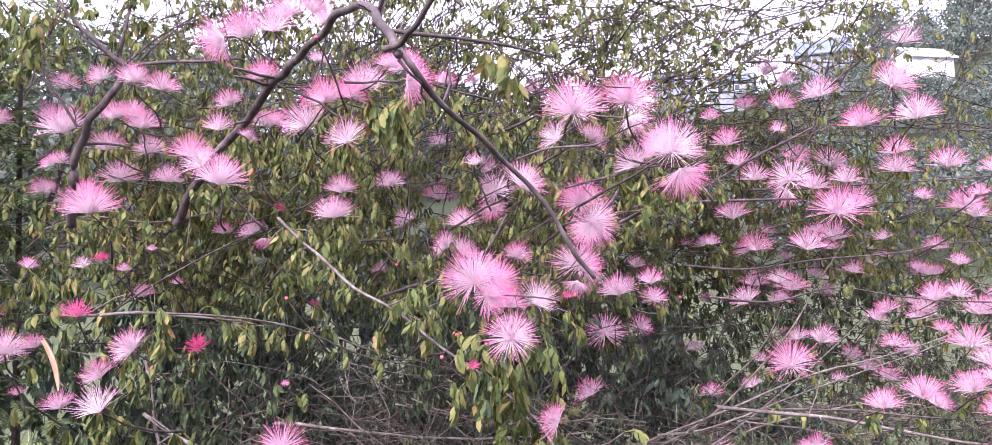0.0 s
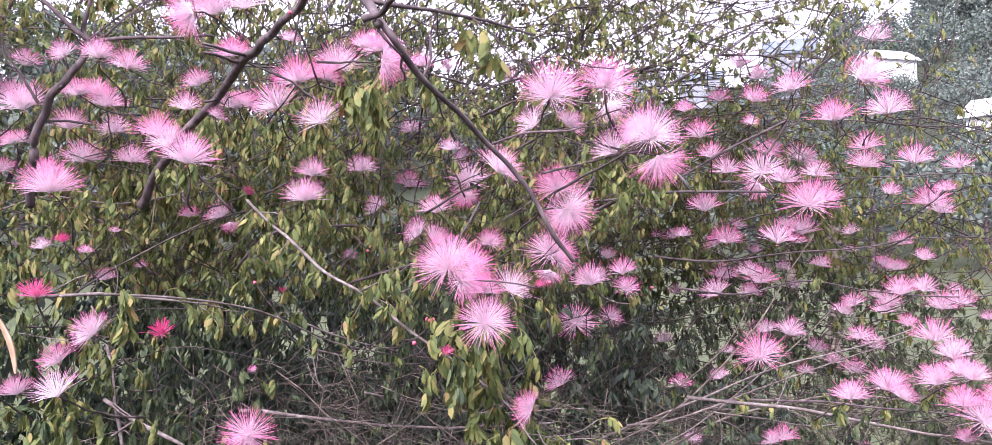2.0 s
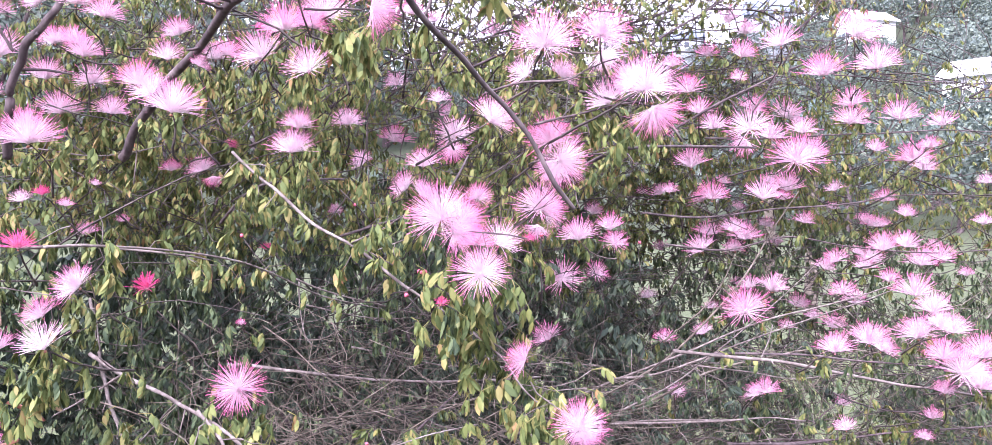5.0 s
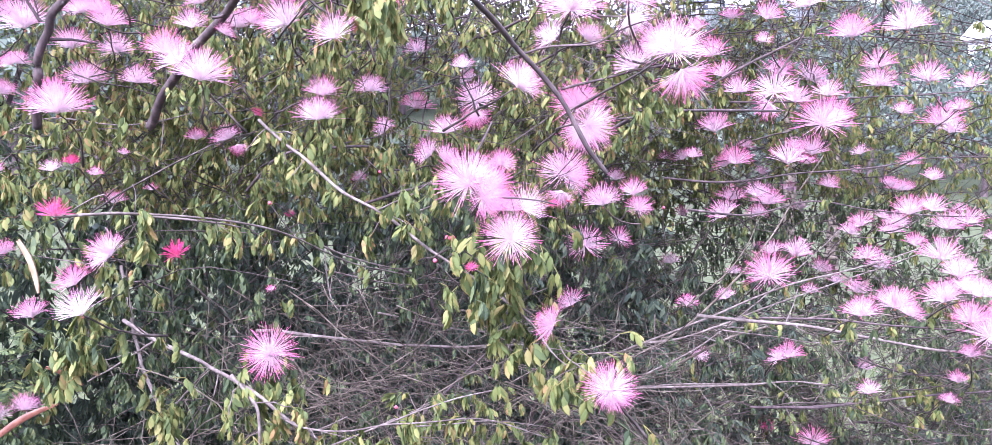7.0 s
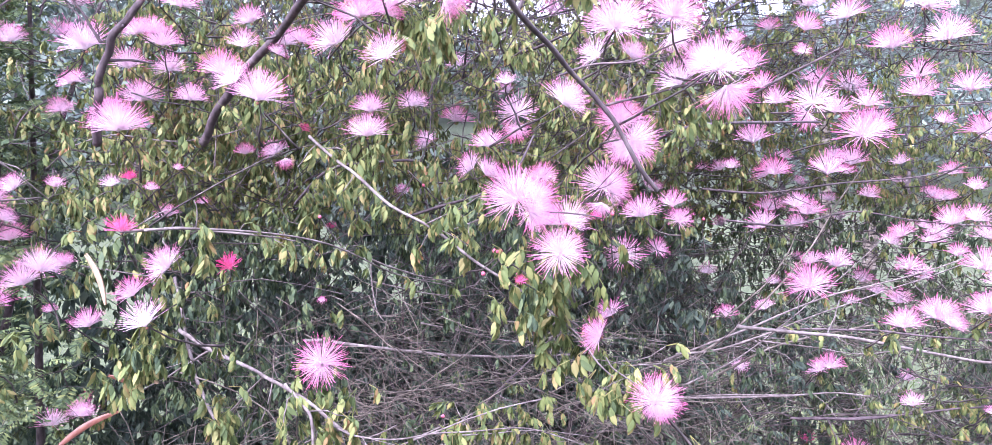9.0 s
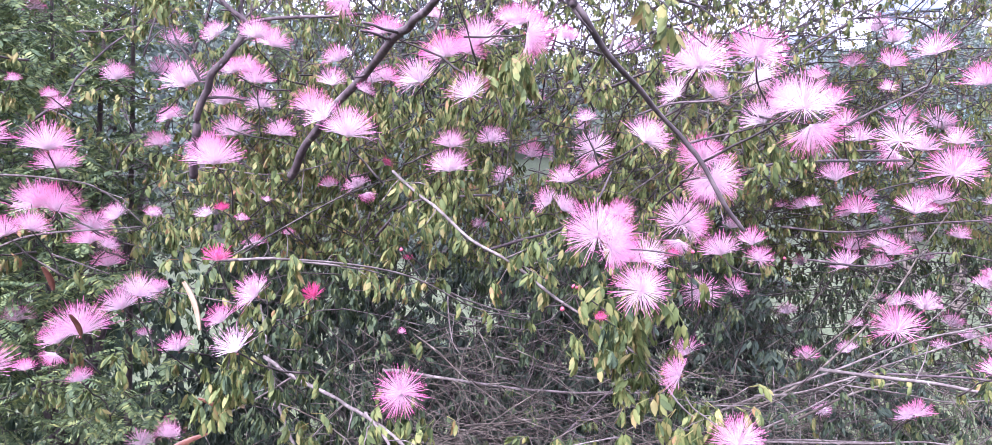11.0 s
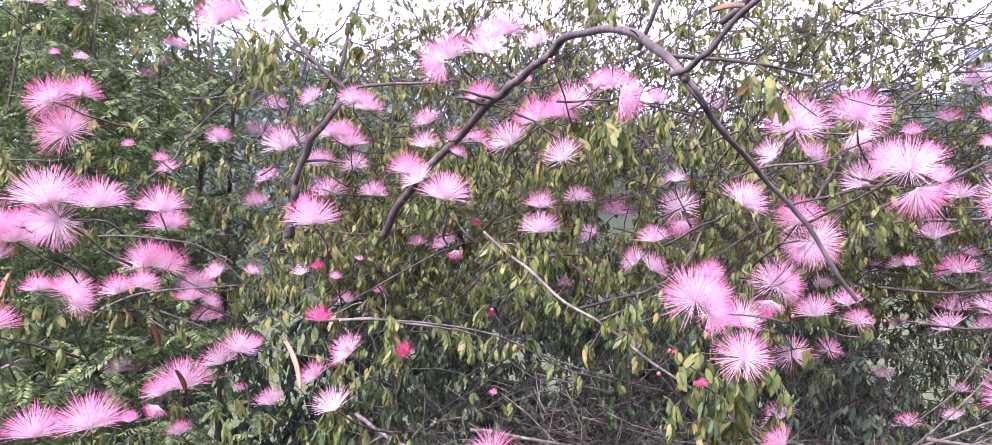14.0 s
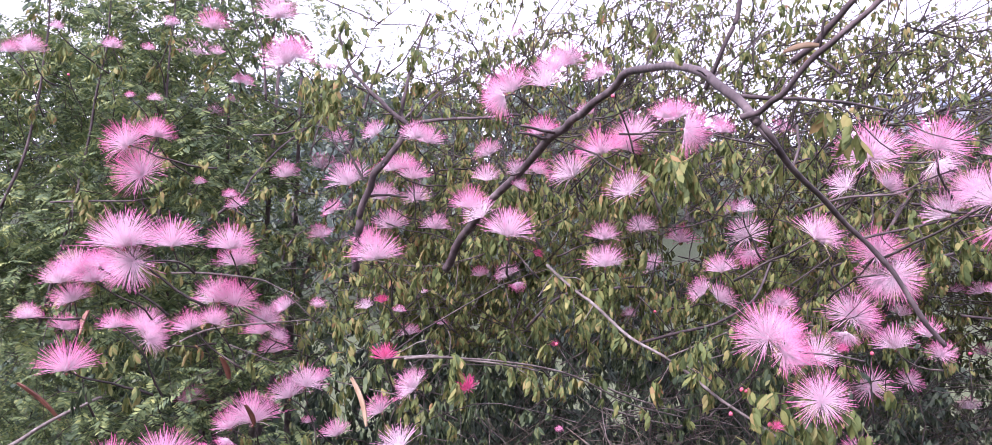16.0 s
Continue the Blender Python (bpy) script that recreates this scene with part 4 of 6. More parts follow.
branch([(-0.565, 0.985, 1.461), (-0.536, 1.006, 1.462), (-0.505, 1.027, 1.463), (-0.448, 1.050, 1.457), (-0.405, 1.072, 1.451), (-0.374, 1.094, 1.443)], 0.0036, 0.0020, M_GREY, '', 6, 0.045)
branch([(-0.525, 0.967, 1.462), (-0.483, 1.000, 1.463), (-0.432, 1.037, 1.459), (-0.374, 1.097, 1.449), (-0.325, 1.177, 1.427), (-0.265, 1.306, 1.379), (-0.193, 1.436, 1.347)], 0.0030, 0.0018, M_GREY, '', 5, 0.05)
branch([(-0.461, 1.452, 1.246), (-0.423, 1.482, 1.239), (-0.337, 1.522, 1.219), (-0.236, 1.583, 1.198), (-0.126, 1.643, 1.180), (-0.008, 1.704, 1.172), (0.121, 1.786, 1.164)], 0.0062, 0.0034, M_GREY, 'lichened pale limb lying across the dark inside', 7, 0)
branch([(-0.638, 1.321, 1.285), (-0.566, 1.271, 1.262), (-0.485, 1.201, 1.250), (-0.426, 1.151, 1.237), (-0.377, 1.121, 1.221), (-0.328, 1.101, 1.190), (-0.276, 1.100, 1.155)], 0.0058, 0.0034, M_GREY, 'lichened pale limb forking low down', 6, 0)
branch([(-0.724, 1.502, 1.359), (-0.704, 1.481, 1.313), (-0.684, 1.459, 1.246), (-0.666, 1.447, 1.190), (-0.636, 1.436, 1.124), (-0.589, 1.414, 1.050), (-0.562, 1.411, 0.960)], 0.0055, 0.0050, M_GREY, '', 8, 0)
branch([(-0.566, 1.271, 1.262), (-0.609, 1.299, 1.236), (-0.669, 1.338, 1.202), (-0.736, 1.396, 1.168)], 0.0034, 0.0020, M_GREY, '', 2, 0)
branch([(-0.534, 1.248, 1.156), (-0.486, 1.200, 1.202), (-0.443, 1.161, 1.241)], 0.0026, 0.0016, M_GREY, '', 2, 0)
branch([(-0.399, 1.122, 1.238), (-0.371, 1.101, 1.217), (-0.351, 1.081, 1.196), (-0.349, 1.079, 1.136), (-0.350, 1.096, 1.060)], 0.0044, 0.0030, M_GREY, '', 4, 0.05)
branch([(-0.336, 1.101, 1.190), (-0.289, 1.081, 1.176), (-0.241, 1.101, 1.165), (-0.182, 1.122, 1.168), (-0.122, 1.152, 1.163), (-0.049, 1.203, 1.152), (0.050, 1.253, 1.108)], 0.0024, 0.0014, M_GREY, '', 5, 0.04)
branch([(-0.268, 1.150, 1.131), (-0.195, 1.152, 1.159), (-0.142, 1.183, 1.172), (-0.087, 1.204, 1.185), (-0.029, 1.254, 1.185)], 0.0026, 0.0014, M_GREY, '', 4, 0.07)
branch([(-0.189, 1.598, 1.042), (-0.126, 1.621, 1.100), (-0.061, 1.653, 1.158), (0.019, 1.707, 1.228)], 0.0036, 0.0020, M_BARK, '', 4, 0)
branch([(0.370, 1.611, 1.247), (0.459, 1.612, 1.236), (0.585, 1.613, 1.224), (0.716, 1.623, 1.199), (0.824, 1.634, 1.177), (0.936, 1.635, 1.162), (1.101, 1.666, 1.130)], 0.0062, 0.0045, M_GREY, 'long lichened limb reaching low across the shrub', 8, 0)
branch([(0.156, 1.853, 1.081), (0.298, 1.827, 1.151), (0.437, 1.811, 1.208), (0.594, 1.815, 1.273), (0.722, 1.817, 1.308), (0.846, 1.839, 1.334), (1.014, 1.883, 1.381)], 0.0052, 0.0022, M_GREY, 'grey arching limb fanning into dry twigs', 9, 0)
branch([(0.267, 1.905, 1.091), (0.403, 1.909, 1.166), (0.530, 1.934, 1.268), (0.633, 1.968, 1.372), (0.730, 2.023, 1.495), (0.794, 2.027, 1.589)], 0.0040, 0.0020, M_DRY, '', 8, 0)
branch([(0.215, 1.853, 1.058), (0.355, 1.826, 1.093), (0.493, 1.810, 1.167), (0.636, 1.813, 1.202), (0.788, 1.835, 1.219), (0.948, 1.866, 1.199)], 0.0040, 0.0022, M_DRY, '', 7, 0)
branch([(0.270, 1.754, 1.067), (0.394, 1.756, 1.070), (0.505, 1.757, 1.072), (0.616, 1.758, 1.078), (0.699, 1.759, 1.071)], 0.0044, 0.0030, M_GREY, '', 6, 0)
branch([(0.592, 1.806, 1.010), (0.692, 1.807, 1.009), (0.806, 1.809, 1.020), (0.920, 1.810, 1.033), (1.045, 1.812, 1.039), (1.240, 1.864, 1.036)], 0.0042, 0.0026, M_BARK, '', 7, 0.08)
branch([(0.127, 1.505, 1.567), (0.158, 1.454, 1.595), (0.219, 1.404, 1.622), (0.285, 1.456, 1.637), (0.441, 1.611, 1.654), (0.610, 1.817, 1.675)], 0.0050, 0.0032, M_BARK, '', 5, 0.06)
branch([(-0.430, 2.139, 1.719), (-0.357, 2.127, 1.765), (-0.291, 2.117, 1.788), (-0.206, 2.105, 1.833), (-0.139, 2.105, 1.858)], 0.0046, 0.0026, M_BARK, '', 6, 0.07)
branch([(-0.501, 1.536, 1.497), (-0.461, 1.486, 1.526), (-0.405, 1.435, 1.559), (-0.336, 1.437, 1.570), (-0.264, 1.489, 1.577)], 0.0044, 0.0030, M_BARK, '', 4, 0.06)
branch([(-0.277, 1.497, 1.471), (-0.199, 1.448, 1.494), (-0.125, 1.399, 1.516), (-0.070, 1.398, 1.554), (-0.038, 1.495, 1.622)], 0.0040, 0.0024, M_BARK, '', 4, 0.06)
branch([(0.022, 2.029, 1.204), (0.070, 2.007, 1.261), (0.116, 1.984, 1.317), (0.162, 1.973, 1.356)], 0.0040, 0.0022, M_GREY, '', 4, 0)
branch([(0.696, 1.610, 1.799), (0.772, 1.613, 1.796), (0.848, 1.617, 1.790), (0.934, 1.620, 1.790), (1.025, 1.624, 1.785)], 0.0018, 0.0009, M_BARK, '', 2, 0)
branch([(0.551, 2.012, 1.719), (0.725, 2.018, 1.721), (0.931, 2.025, 1.734), (1.058, 2.030, 1.739), (1.185, 2.034, 1.747), (1.311, 2.039, 1.743)], 0.0032, 0.0016, M_BARK, '', 7, 0.05)
branch([(0.391, 2.019, 1.532), (0.549, 2.026, 1.522), (0.757, 2.083, 1.545), (0.952, 2.089, 1.559), (1.109, 2.143, 1.584), (1.275, 2.149, 1.590)], 0.0040, 0.0020, M_BARK, '', 7, 0.06)
branch([(0.453, 2.027, 1.452), (0.611, 2.035, 1.438), (0.769, 2.038, 1.472), (0.943, 2.047, 1.447), (1.161, 2.056, 1.432), (1.339, 2.062, 1.442)], 0.0036, 0.0020, M_BARK, '', 6, 0.07)
branch([(0.045, 1.882, 1.864), (0.155, 1.930, 1.949), (0.286, 1.980, 2.015), (0.424, 2.030, 2.099), (0.585, 2.082, 2.161), (0.735, 2.085, 2.196), (0.889, 2.136, 2.259)], 0.0049, 0.0017, M_BARK, '', 27, 0.081)
branch([(0.182, 1.802, 1.658), (0.292, 1.844, 1.830), (0.392, 1.890, 1.927), (0.526, 1.939, 2.014), (0.652, 1.988, 2.105), (0.766, 2.037, 2.184), (0.852, 2.084, 2.275)], 0.0049, 0.0017, M_BARK, '', 27, 0.081)
branch([(0.419, 1.907, 1.710), (0.555, 1.907, 1.791), (0.691, 1.907, 1.857), (0.797, 1.907, 1.908), (0.859, 1.903, 2.005), (0.929, 1.949, 2.095)], 0.0046, 0.0017, M_BARK, '', 24, 0.072)
branch([(0.630, 2.015, 1.719), (0.728, 2.007, 1.875), (0.801, 2.001, 2.001), (0.857, 1.996, 2.095), (0.898, 1.992, 2.174), (0.907, 1.987, 2.252)], 0.0041, 0.0014, M_BARK, '', 24, 0.063)
branch([(0.116, 2.081, 1.918), (0.267, 2.081, 2.007), (0.450, 2.086, 2.022), (0.616, 2.094, 2.012), (0.799, 2.098, 2.051)], 0.0038, 0.0011, M_BARK, '', 24, 0.09)
branch([(0.438, 2.178, 2.134), (0.335, 2.169, 2.213), (0.231, 2.162, 2.249), (0.127, 2.156, 2.277)], 0.0030, 0.0008, M_BARK, '', 12, 0.08)
branch([(-0.100, 1.776, 1.860), (-0.042, 1.820, 1.972), (0.018, 1.865, 2.074), (0.081, 1.911, 2.166), (0.116, 1.956, 2.261)], 0.0035, 0.0014, M_BARK, '', 18, 0.09)
branch([(-0.256, 1.673, 1.815), (-0.193, 1.717, 1.934), (-0.140, 1.761, 2.046), (-0.055, 1.808, 2.133), (0.005, 1.854, 2.224)], 0.0041, 0.0017, M_BARK, '', 18, 0.108)
branch([(0.159, 1.978, 1.976), (0.208, 1.974, 2.055), (0.201, 1.967, 2.150), (0.234, 1.962, 2.244)], 0.0035, 0.0014, M_BARK, '', 18, 0.09)
branch([(-1.234, 1.503, 1.723), (-1.164, 1.517, 1.780), (-1.136, 1.520, 1.823), (-1.107, 1.572, 1.897), (-1.061, 1.631, 1.961), (-0.959, 1.655, 2.014)], 0.0046, 0.0018, M_BARK, '', 6, 0.05)
branch([(-1.163, 1.552, 1.926), (-1.106, 1.568, 1.931), (-1.061, 1.631, 1.961), (-0.988, 1.648, 1.999)], 0.0030, 0.0014, M_BARK, '', 5, 0.05)
branch([(-1.068, 1.165, 1.451), (-0.985, 1.164, 1.486), (-0.932, 1.178, 1.497), (-0.891, 1.211, 1.502), (-0.827, 1.250, 1.509)], 0.0036, 0.0022, M_GREY, '', 5, 0.06)
branch([(-1.022, 1.121, 1.585), (-0.960, 1.139, 1.586), (-0.888, 1.161, 1.578), (-0.858, 1.193, 1.563), (-0.827, 1.227, 1.526), (-0.816, 1.254, 1.504)], 0.0030, 0.0018, M_GREY, '', 4, 0.06)
branch([(-1.016, 1.284, 1.460), (-0.971, 1.300, 1.443), (-0.926, 1.315, 1.425)], 0.0028, 0.0018, M_GREY, '', 2, 0)
branch([(-1.066, 0.814, 1.317), (-1.001, 0.829, 1.355), (-0.953, 0.840, 1.385), (-0.904, 0.851, 1.408)], 0.0050, 0.0030, M_GREY, 'pale stub of a lichened branch', 1, 0)
branch([(-1.775, 1.584, 1.472), (-1.709, 1.576, 1.693), (-1.660, 1.570, 1.867), (-1.626, 1.559, 2.040), (-1.592, 1.550, 2.198), (-1.574, 1.537, 2.355)], 0.0060, 0.0030, M_BARK, '', 6, 0.05)
branch([(-1.498, 1.650, 1.602), (-1.471, 1.631, 1.822), (-1.457, 1.613, 2.011), (-1.445, 1.601, 2.137), (-1.432, 1.590, 2.263), (-1.414, 1.580, 2.389)], 0.0055, 0.0026, M_BARK, '', 6, 0.05)
branch([(-1.684, 1.368, 1.745), (-1.627, 1.369, 1.873), (-1.597, 1.363, 2.001), (-1.574, 1.354, 2.129), (-1.564, 1.340, 2.270)], 0.0050, 0.0025, M_BARK, '', 5, 0.05)
branch([(-1.208, 1.041, 1.701), (-1.131, 1.043, 1.701), (-1.056, 1.044, 1.699), (-0.999, 1.050, 1.705)], 0.0022, 0.0012, M_BARK, '', 6, 0.025)
branch([(-0.966, 1.295, 1.928), (-0.970, 1.282, 2.025), (-0.986, 1.269, 2.098), (-0.997, 1.257, 2.171)], 0.0030, 0.0013, M_BARK, '', 6, 0.04)
branch([(-0.842, 1.450, 1.809), (-0.871, 1.447, 1.845), (-0.901, 1.443, 1.886), (-0.894, 1.437, 1.963), (-0.851, 1.432, 2.058)], 0.0030, 0.0014, M_BARK, '', 5, 0.05)
branch([(-0.124, 0.646, 1.712), (-0.110, 0.626, 1.738), (-0.099, 0.626, 1.764), (-0.094, 0.625, 1.796), (-0.091, 0.622, 1.832)], 0.0030, 0.0022, M_BARK, '', 4, 0)
branch([(-0.098, 0.544, 1.661), (-0.085, 0.537, 1.664), (-0.073, 0.519, 1.668), (-0.056, 0.501, 1.685), (-0.038, 0.483, 1.696), (-0.016, 0.466, 1.712), (0.008, 0.460, 1.734)], 0.0032, 0.0024, M_BARK, 'purple-brown limb rising close to the eye', 3, 0)
branch([(-0.059, 0.600, 1.716), (-0.042, 0.583, 1.726), (-0.026, 0.565, 1.739), (-0.006, 0.547, 1.758)], 0.0036, 0.0034, M_BARK, '', 2, 0)
branch([(-0.100, 0.592, 1.690), (-0.079, 0.598, 1.688), (-0.054, 0.615, 1.690), (-0.017, 0.655, 1.696), (0.026, 0.707, 1.700)], 0.0024, 0.0014, M_BARK, '', 5, 0.06)
branch([(-0.088, 0.547, 1.655), (-0.081, 0.550, 1.647), (-0.074, 0.563, 1.642)], 0.0018, 0.0010, M_BARK, '', 1, 0)
branch([(-0.204, 2.009, 1.791), (-0.065, 2.040, 1.871), (0.061, 2.121, 1.946), (0.194, 2.204, 2.024), (0.324, 2.232, 2.108), (0.466, 2.314, 2.209), (0.615, 2.398, 2.313)], 0.0030, 0.0012, M_BARK, '', 18, 0.06)
branch([(0.032, 1.975, 1.781), (0.157, 2.049, 1.912), (0.272, 2.122, 2.017), (0.407, 2.205, 2.096), (0.561, 2.293, 2.186), (0.678, 2.318, 2.262)], 0.0034, 0.0014, M_BARK, '', 20, 0.06)
branch([(-0.111, 2.126, 1.921), (0.036, 2.149, 2.088), (0.188, 2.235, 2.188), (0.347, 2.325, 2.266), (0.515, 2.371, 2.294), (0.649, 2.404, 2.348)], 0.0028, 0.0010, M_BARK, '', 18, 0.07)
branch([(-0.057, 1.606, 2.016), (-0.044, 1.602, 2.079), (0.072, 1.683, 2.123), (0.154, 1.762, 2.103), (0.227, 1.839, 2.079)], 0.0022, 0.0009, M_BARK, '', 8, 0.1)
branch([(-0.245, 1.249, 1.900), (-0.218, 1.299, 1.990), (-0.199, 1.348, 2.062), (-0.190, 1.393, 2.150)], 0.0030, 0.0010, M_BARK, '', 16, 0.05)
branch([(-0.484, 1.491, 1.922), (-0.470, 1.484, 2.010), (-0.455, 1.530, 2.104), (-0.399, 1.587, 2.202), (-0.359, 1.591, 2.270)], 0.0026, 0.0010, M_BARK, '', 14, 0.05)
branch([(-0.714, 1.729, 1.995), (-0.639, 1.738, 2.101), (-0.578, 1.800, 2.178), (-0.483, 1.872, 2.243)], 0.0024, 0.0009, M_BARK, '', 14, 0.05)
branch([(-0.792, 1.810, 2.004), (-0.805, 1.793, 2.114), (-0.757, 1.796, 2.209), (-0.725, 1.794, 2.303), (-0.708, 1.789, 2.382)], 0.0024, 0.0009, M_BARK, '', 14, 0.05)
branch([(-0.408, 1.712, 2.016), (-0.315, 1.774, 2.162), (-0.204, 1.849, 2.256), (-0.130, 1.861, 2.331)], 0.0022, 0.0008, M_BARK, '', 12, 0.06)
branch([(-1.062, 1.637, 1.891), (-1.034, 1.632, 1.972), (-0.992, 1.627, 2.065), (-0.965, 1.672, 2.150)], 0.0030, 0.0012, M_BARK, '', 16, 0.05)
branch([(-0.721, 1.398, 1.900), (-0.686, 1.445, 1.961), (-0.622, 1.493, 2.024), (-0.566, 1.541, 2.091)], 0.0028, 0.0012, M_BARK, '', 16, 0.05)
branch([(-0.361, 1.866, 1.868), (-0.255, 1.865, 1.942), (-0.106, 1.915, 2.014), (0.034, 1.968, 2.057), (0.161, 1.969, 2.103)], 0.0026, 0.0020, M_BARK, '', 16, 0.081)
branch([(-0.227, 1.877, 1.792), (-0.075, 1.874, 1.910), (0.063, 1.923, 1.996), (0.208, 1.976, 2.039), (0.366, 1.981, 2.045)], 0.0026, 0.0020, M_BARK, '', 16, 0.081)
branch([(-0.092, 1.589, 1.785), (-0.055, 1.540, 1.786), (-0.017, 1.490, 1.791), (0.026, 1.410, 1.793)], 0.0042, 0.0030, M_BARK, "", 4, 0.08)
branch([(-0.240, 1.730, 1.885), (-0.157, 1.734, 1.850), (-0.104, 1.783, 1.878), (-0.019, 1.832, 1.918), (0.071, 1.882, 1.947), (0.197, 1.931, 1.986)], 0.0026, 0.0016, M_BARK, "", 8, 0.09)
branch([(-0.075, 1.741, 1.774), (-0.102, 1.742, 1.746), (-0.162, 1.792, 1.732), (-0.240, 1.842, 1.717), (-0.336, 1.892, 1.693), (-0.412, 1.892, 1.664)], 0.0028, 0.0016, M_BARK, "", 7, 0.08)
branch([(0.106, 1.509, 1.550), (0.062, 1.454, 1.611), (0.193, 1.406, 1.618), (0.248, 1.406, 1.631)], 0.0028, 0.0020, M_BARK, "", 4, 0.08)
branch([(-0.015, 1.048, 1.658), (0.035, 1.048, 1.674), (0.088, 1.039, 1.675), (0.120, 1.028, 1.689), (0.151, 1.018, 1.699)], 0.0022, 0.0012, M_BARK, "", 5, 0.04)
branch([(0.053, 1.082, 1.624), (0.102, 1.062, 1.634), (0.141, 1.042, 1.642), (0.175, 1.003, 1.642), (0.199, 0.983, 1.647)], 0.0024, 0.0014, M_BARK, "", 5, 0.035)
branch([(-0.194, 1.128, 1.466), (-0.144, 1.088, 1.487), (-0.105, 1.027, 1.505), (-0.066, 0.998, 1.495)], 0.0022, 0.0012, M_GREY, "", 3, 0.06)
branch([(-0.162, 1.160, 1.456), (-0.102, 1.089, 1.478), (-0.067, 1.009, 1.489)], 0.0018, 0.0010, M_GREY, "", 3, 0.06)
branch([(-0.035, 1.010, 1.482), (-0.016, 0.990, 1.481), (0.015, 0.991, 1.478), (0.040, 0.992, 1.473)], 0.0018, 0.0012, M_BARK, "", 1, 0)
branch([(-0.396, 1.697, 1.592), (-0.343, 1.698, 1.599), (-0.269, 1.748, 1.619), (-0.177, 1.797, 1.654)], 0.0024, 0.0012, M_BARK, "", 6, 0.07)
branch([(-0.535, 1.489, 1.664), (-0.499, 1.488, 1.682), (-0.445, 1.488, 1.709), (-0.362, 1.437, 1.738), (-0.246, 1.091, 1.695)], 0.0022, 0.0012, M_BARK, "", 6, 0.06)
branch([(-0.921, 1.486, 1.606), (-0.837, 1.486, 1.630), (-0.731, 1.489, 1.618), (-0.659, 1.490, 1.623), (-0.576, 1.490, 1.643), (-0.493, 1.488, 1.694)], 0.0026, 0.0016, M_GREY, "", 8, 0.06)
branch([(-0.558, 1.697, 1.552), (-0.579, 1.701, 1.485), (-0.565, 1.699, 1.519), (-0.504, 1.698, 1.559), (-0.423, 1.698, 1.579)], 0.0036, 0.0024, M_BARK, "", 4, 0.08)
branch([(-0.096, 1.755, 1.566), (-0.069, 1.753, 1.594), (-0.048, 1.751, 1.628), (-0.020, 1.800, 1.653)], 0.0030, 0.0018, M_BARK, "", 3, 0.08)
branch([(0.046, 1.980, 1.251), (0.101, 1.978, 1.304), (0.139, 1.976, 1.343), (0.170, 1.975, 1.366)], 0.0036, 0.0024, M_GREY, "", 3, 0)
branch([(-0.850, 1.402, 1.389), (-0.756, 1.354, 1.382), (-0.656, 1.307, 1.374)], 0.0022, 0.0014, M_GREY, "", 3, 0.05)
branch([(-0.656, 1.302, 1.437), (-0.635, 1.305, 1.406), (-0.649, 1.357, 1.371), (-0.671, 1.412, 1.300)], 0.0022, 0.0018, M_GREY, "", 3, 0.05)
branch([(-0.351, 1.467, 1.399), (-0.302, 1.516, 1.372), (-0.250, 1.566, 1.352), (-0.181, 1.615, 1.330), (-0.107, 1.665, 1.308)], 0.0034, 0.0018, M_GREY, "", 9, 0)
branch([(-0.350, 1.515, 1.349), (-0.275, 1.565, 1.325), (-0.206, 1.614, 1.310), (-0.133, 1.665, 1.308)], 0.0026, 0.0014, M_GREY, "", 7, 0)
branch([(-0.267, 1.612, 1.255), (-0.186, 1.662, 1.230), (-0.082, 1.711, 1.201), (0.041, 1.762, 1.190), (0.157, 1.812, 1.191), (0.265, 1.862, 1.174)], 0.0030, 0.0018, M_GREY, "", 9, 0)
branch([(-0.350, 1.516, 1.390), (-0.348, 1.515, 1.343), (-0.339, 1.513, 1.295), (-0.325, 1.513, 1.272)], 0.0024, 0.0014, M_GREY, "", 5, 0)
branch([(-0.298, 1.409, 1.158), (-0.221, 1.509, 1.146), (-0.131, 1.609, 1.136), (-0.042, 1.710, 1.137)], 0.0022, 0.0012, M_DRY, "", 7, 0)
branch([(-0.176, 1.209, 1.140), (-0.112, 1.259, 1.129), (-0.033, 1.309, 1.121), (0.053, 1.358, 1.096)], 0.0020, 0.0012, M_GREY, "", 5, 0.05)
branch([(-0.257, 1.357, 1.089), (-0.198, 1.408, 1.102), (-0.146, 1.458, 1.111), (-0.079, 1.509, 1.113), (-0.019, 1.509, 1.127)], 0.0024, 0.0014, M_GREY, "", 5, 0.08)
branch([(0.029, 0.963, 1.242), (0.073, 0.992, 1.220), (0.111, 1.011, 1.181), (0.148, 1.060, 1.141)], 0.0018, 0.0012, M_DRY, "", 2, 0)
branch([(0.043, 0.995, 1.300), (0.051, 0.964, 1.290), (0.071, 0.944, 1.279), (0.091, 0.924, 1.264)], 0.0016, 0.0012, M_GREY, "", 2, 0.05)
branch([(0.276, 1.762, 1.163), (0.373, 1.762, 1.174), (0.457, 1.763, 1.201), (0.568, 1.765, 1.244), (0.728, 1.817, 1.286), (0.882, 1.869, 1.324), (1.027, 1.921, 1.364)], 0.0046, 0.0018, M_GREY, "", 14, 0)
branch([(0.290, 1.759, 1.094), (0.409, 1.791, 1.143), (0.514, 1.814, 1.210), (0.618, 1.866, 1.275), (0.726, 1.919, 1.344), (0.809, 1.971, 1.401)], 0.0032, 0.0014, M_GREY, "", 12, 0)
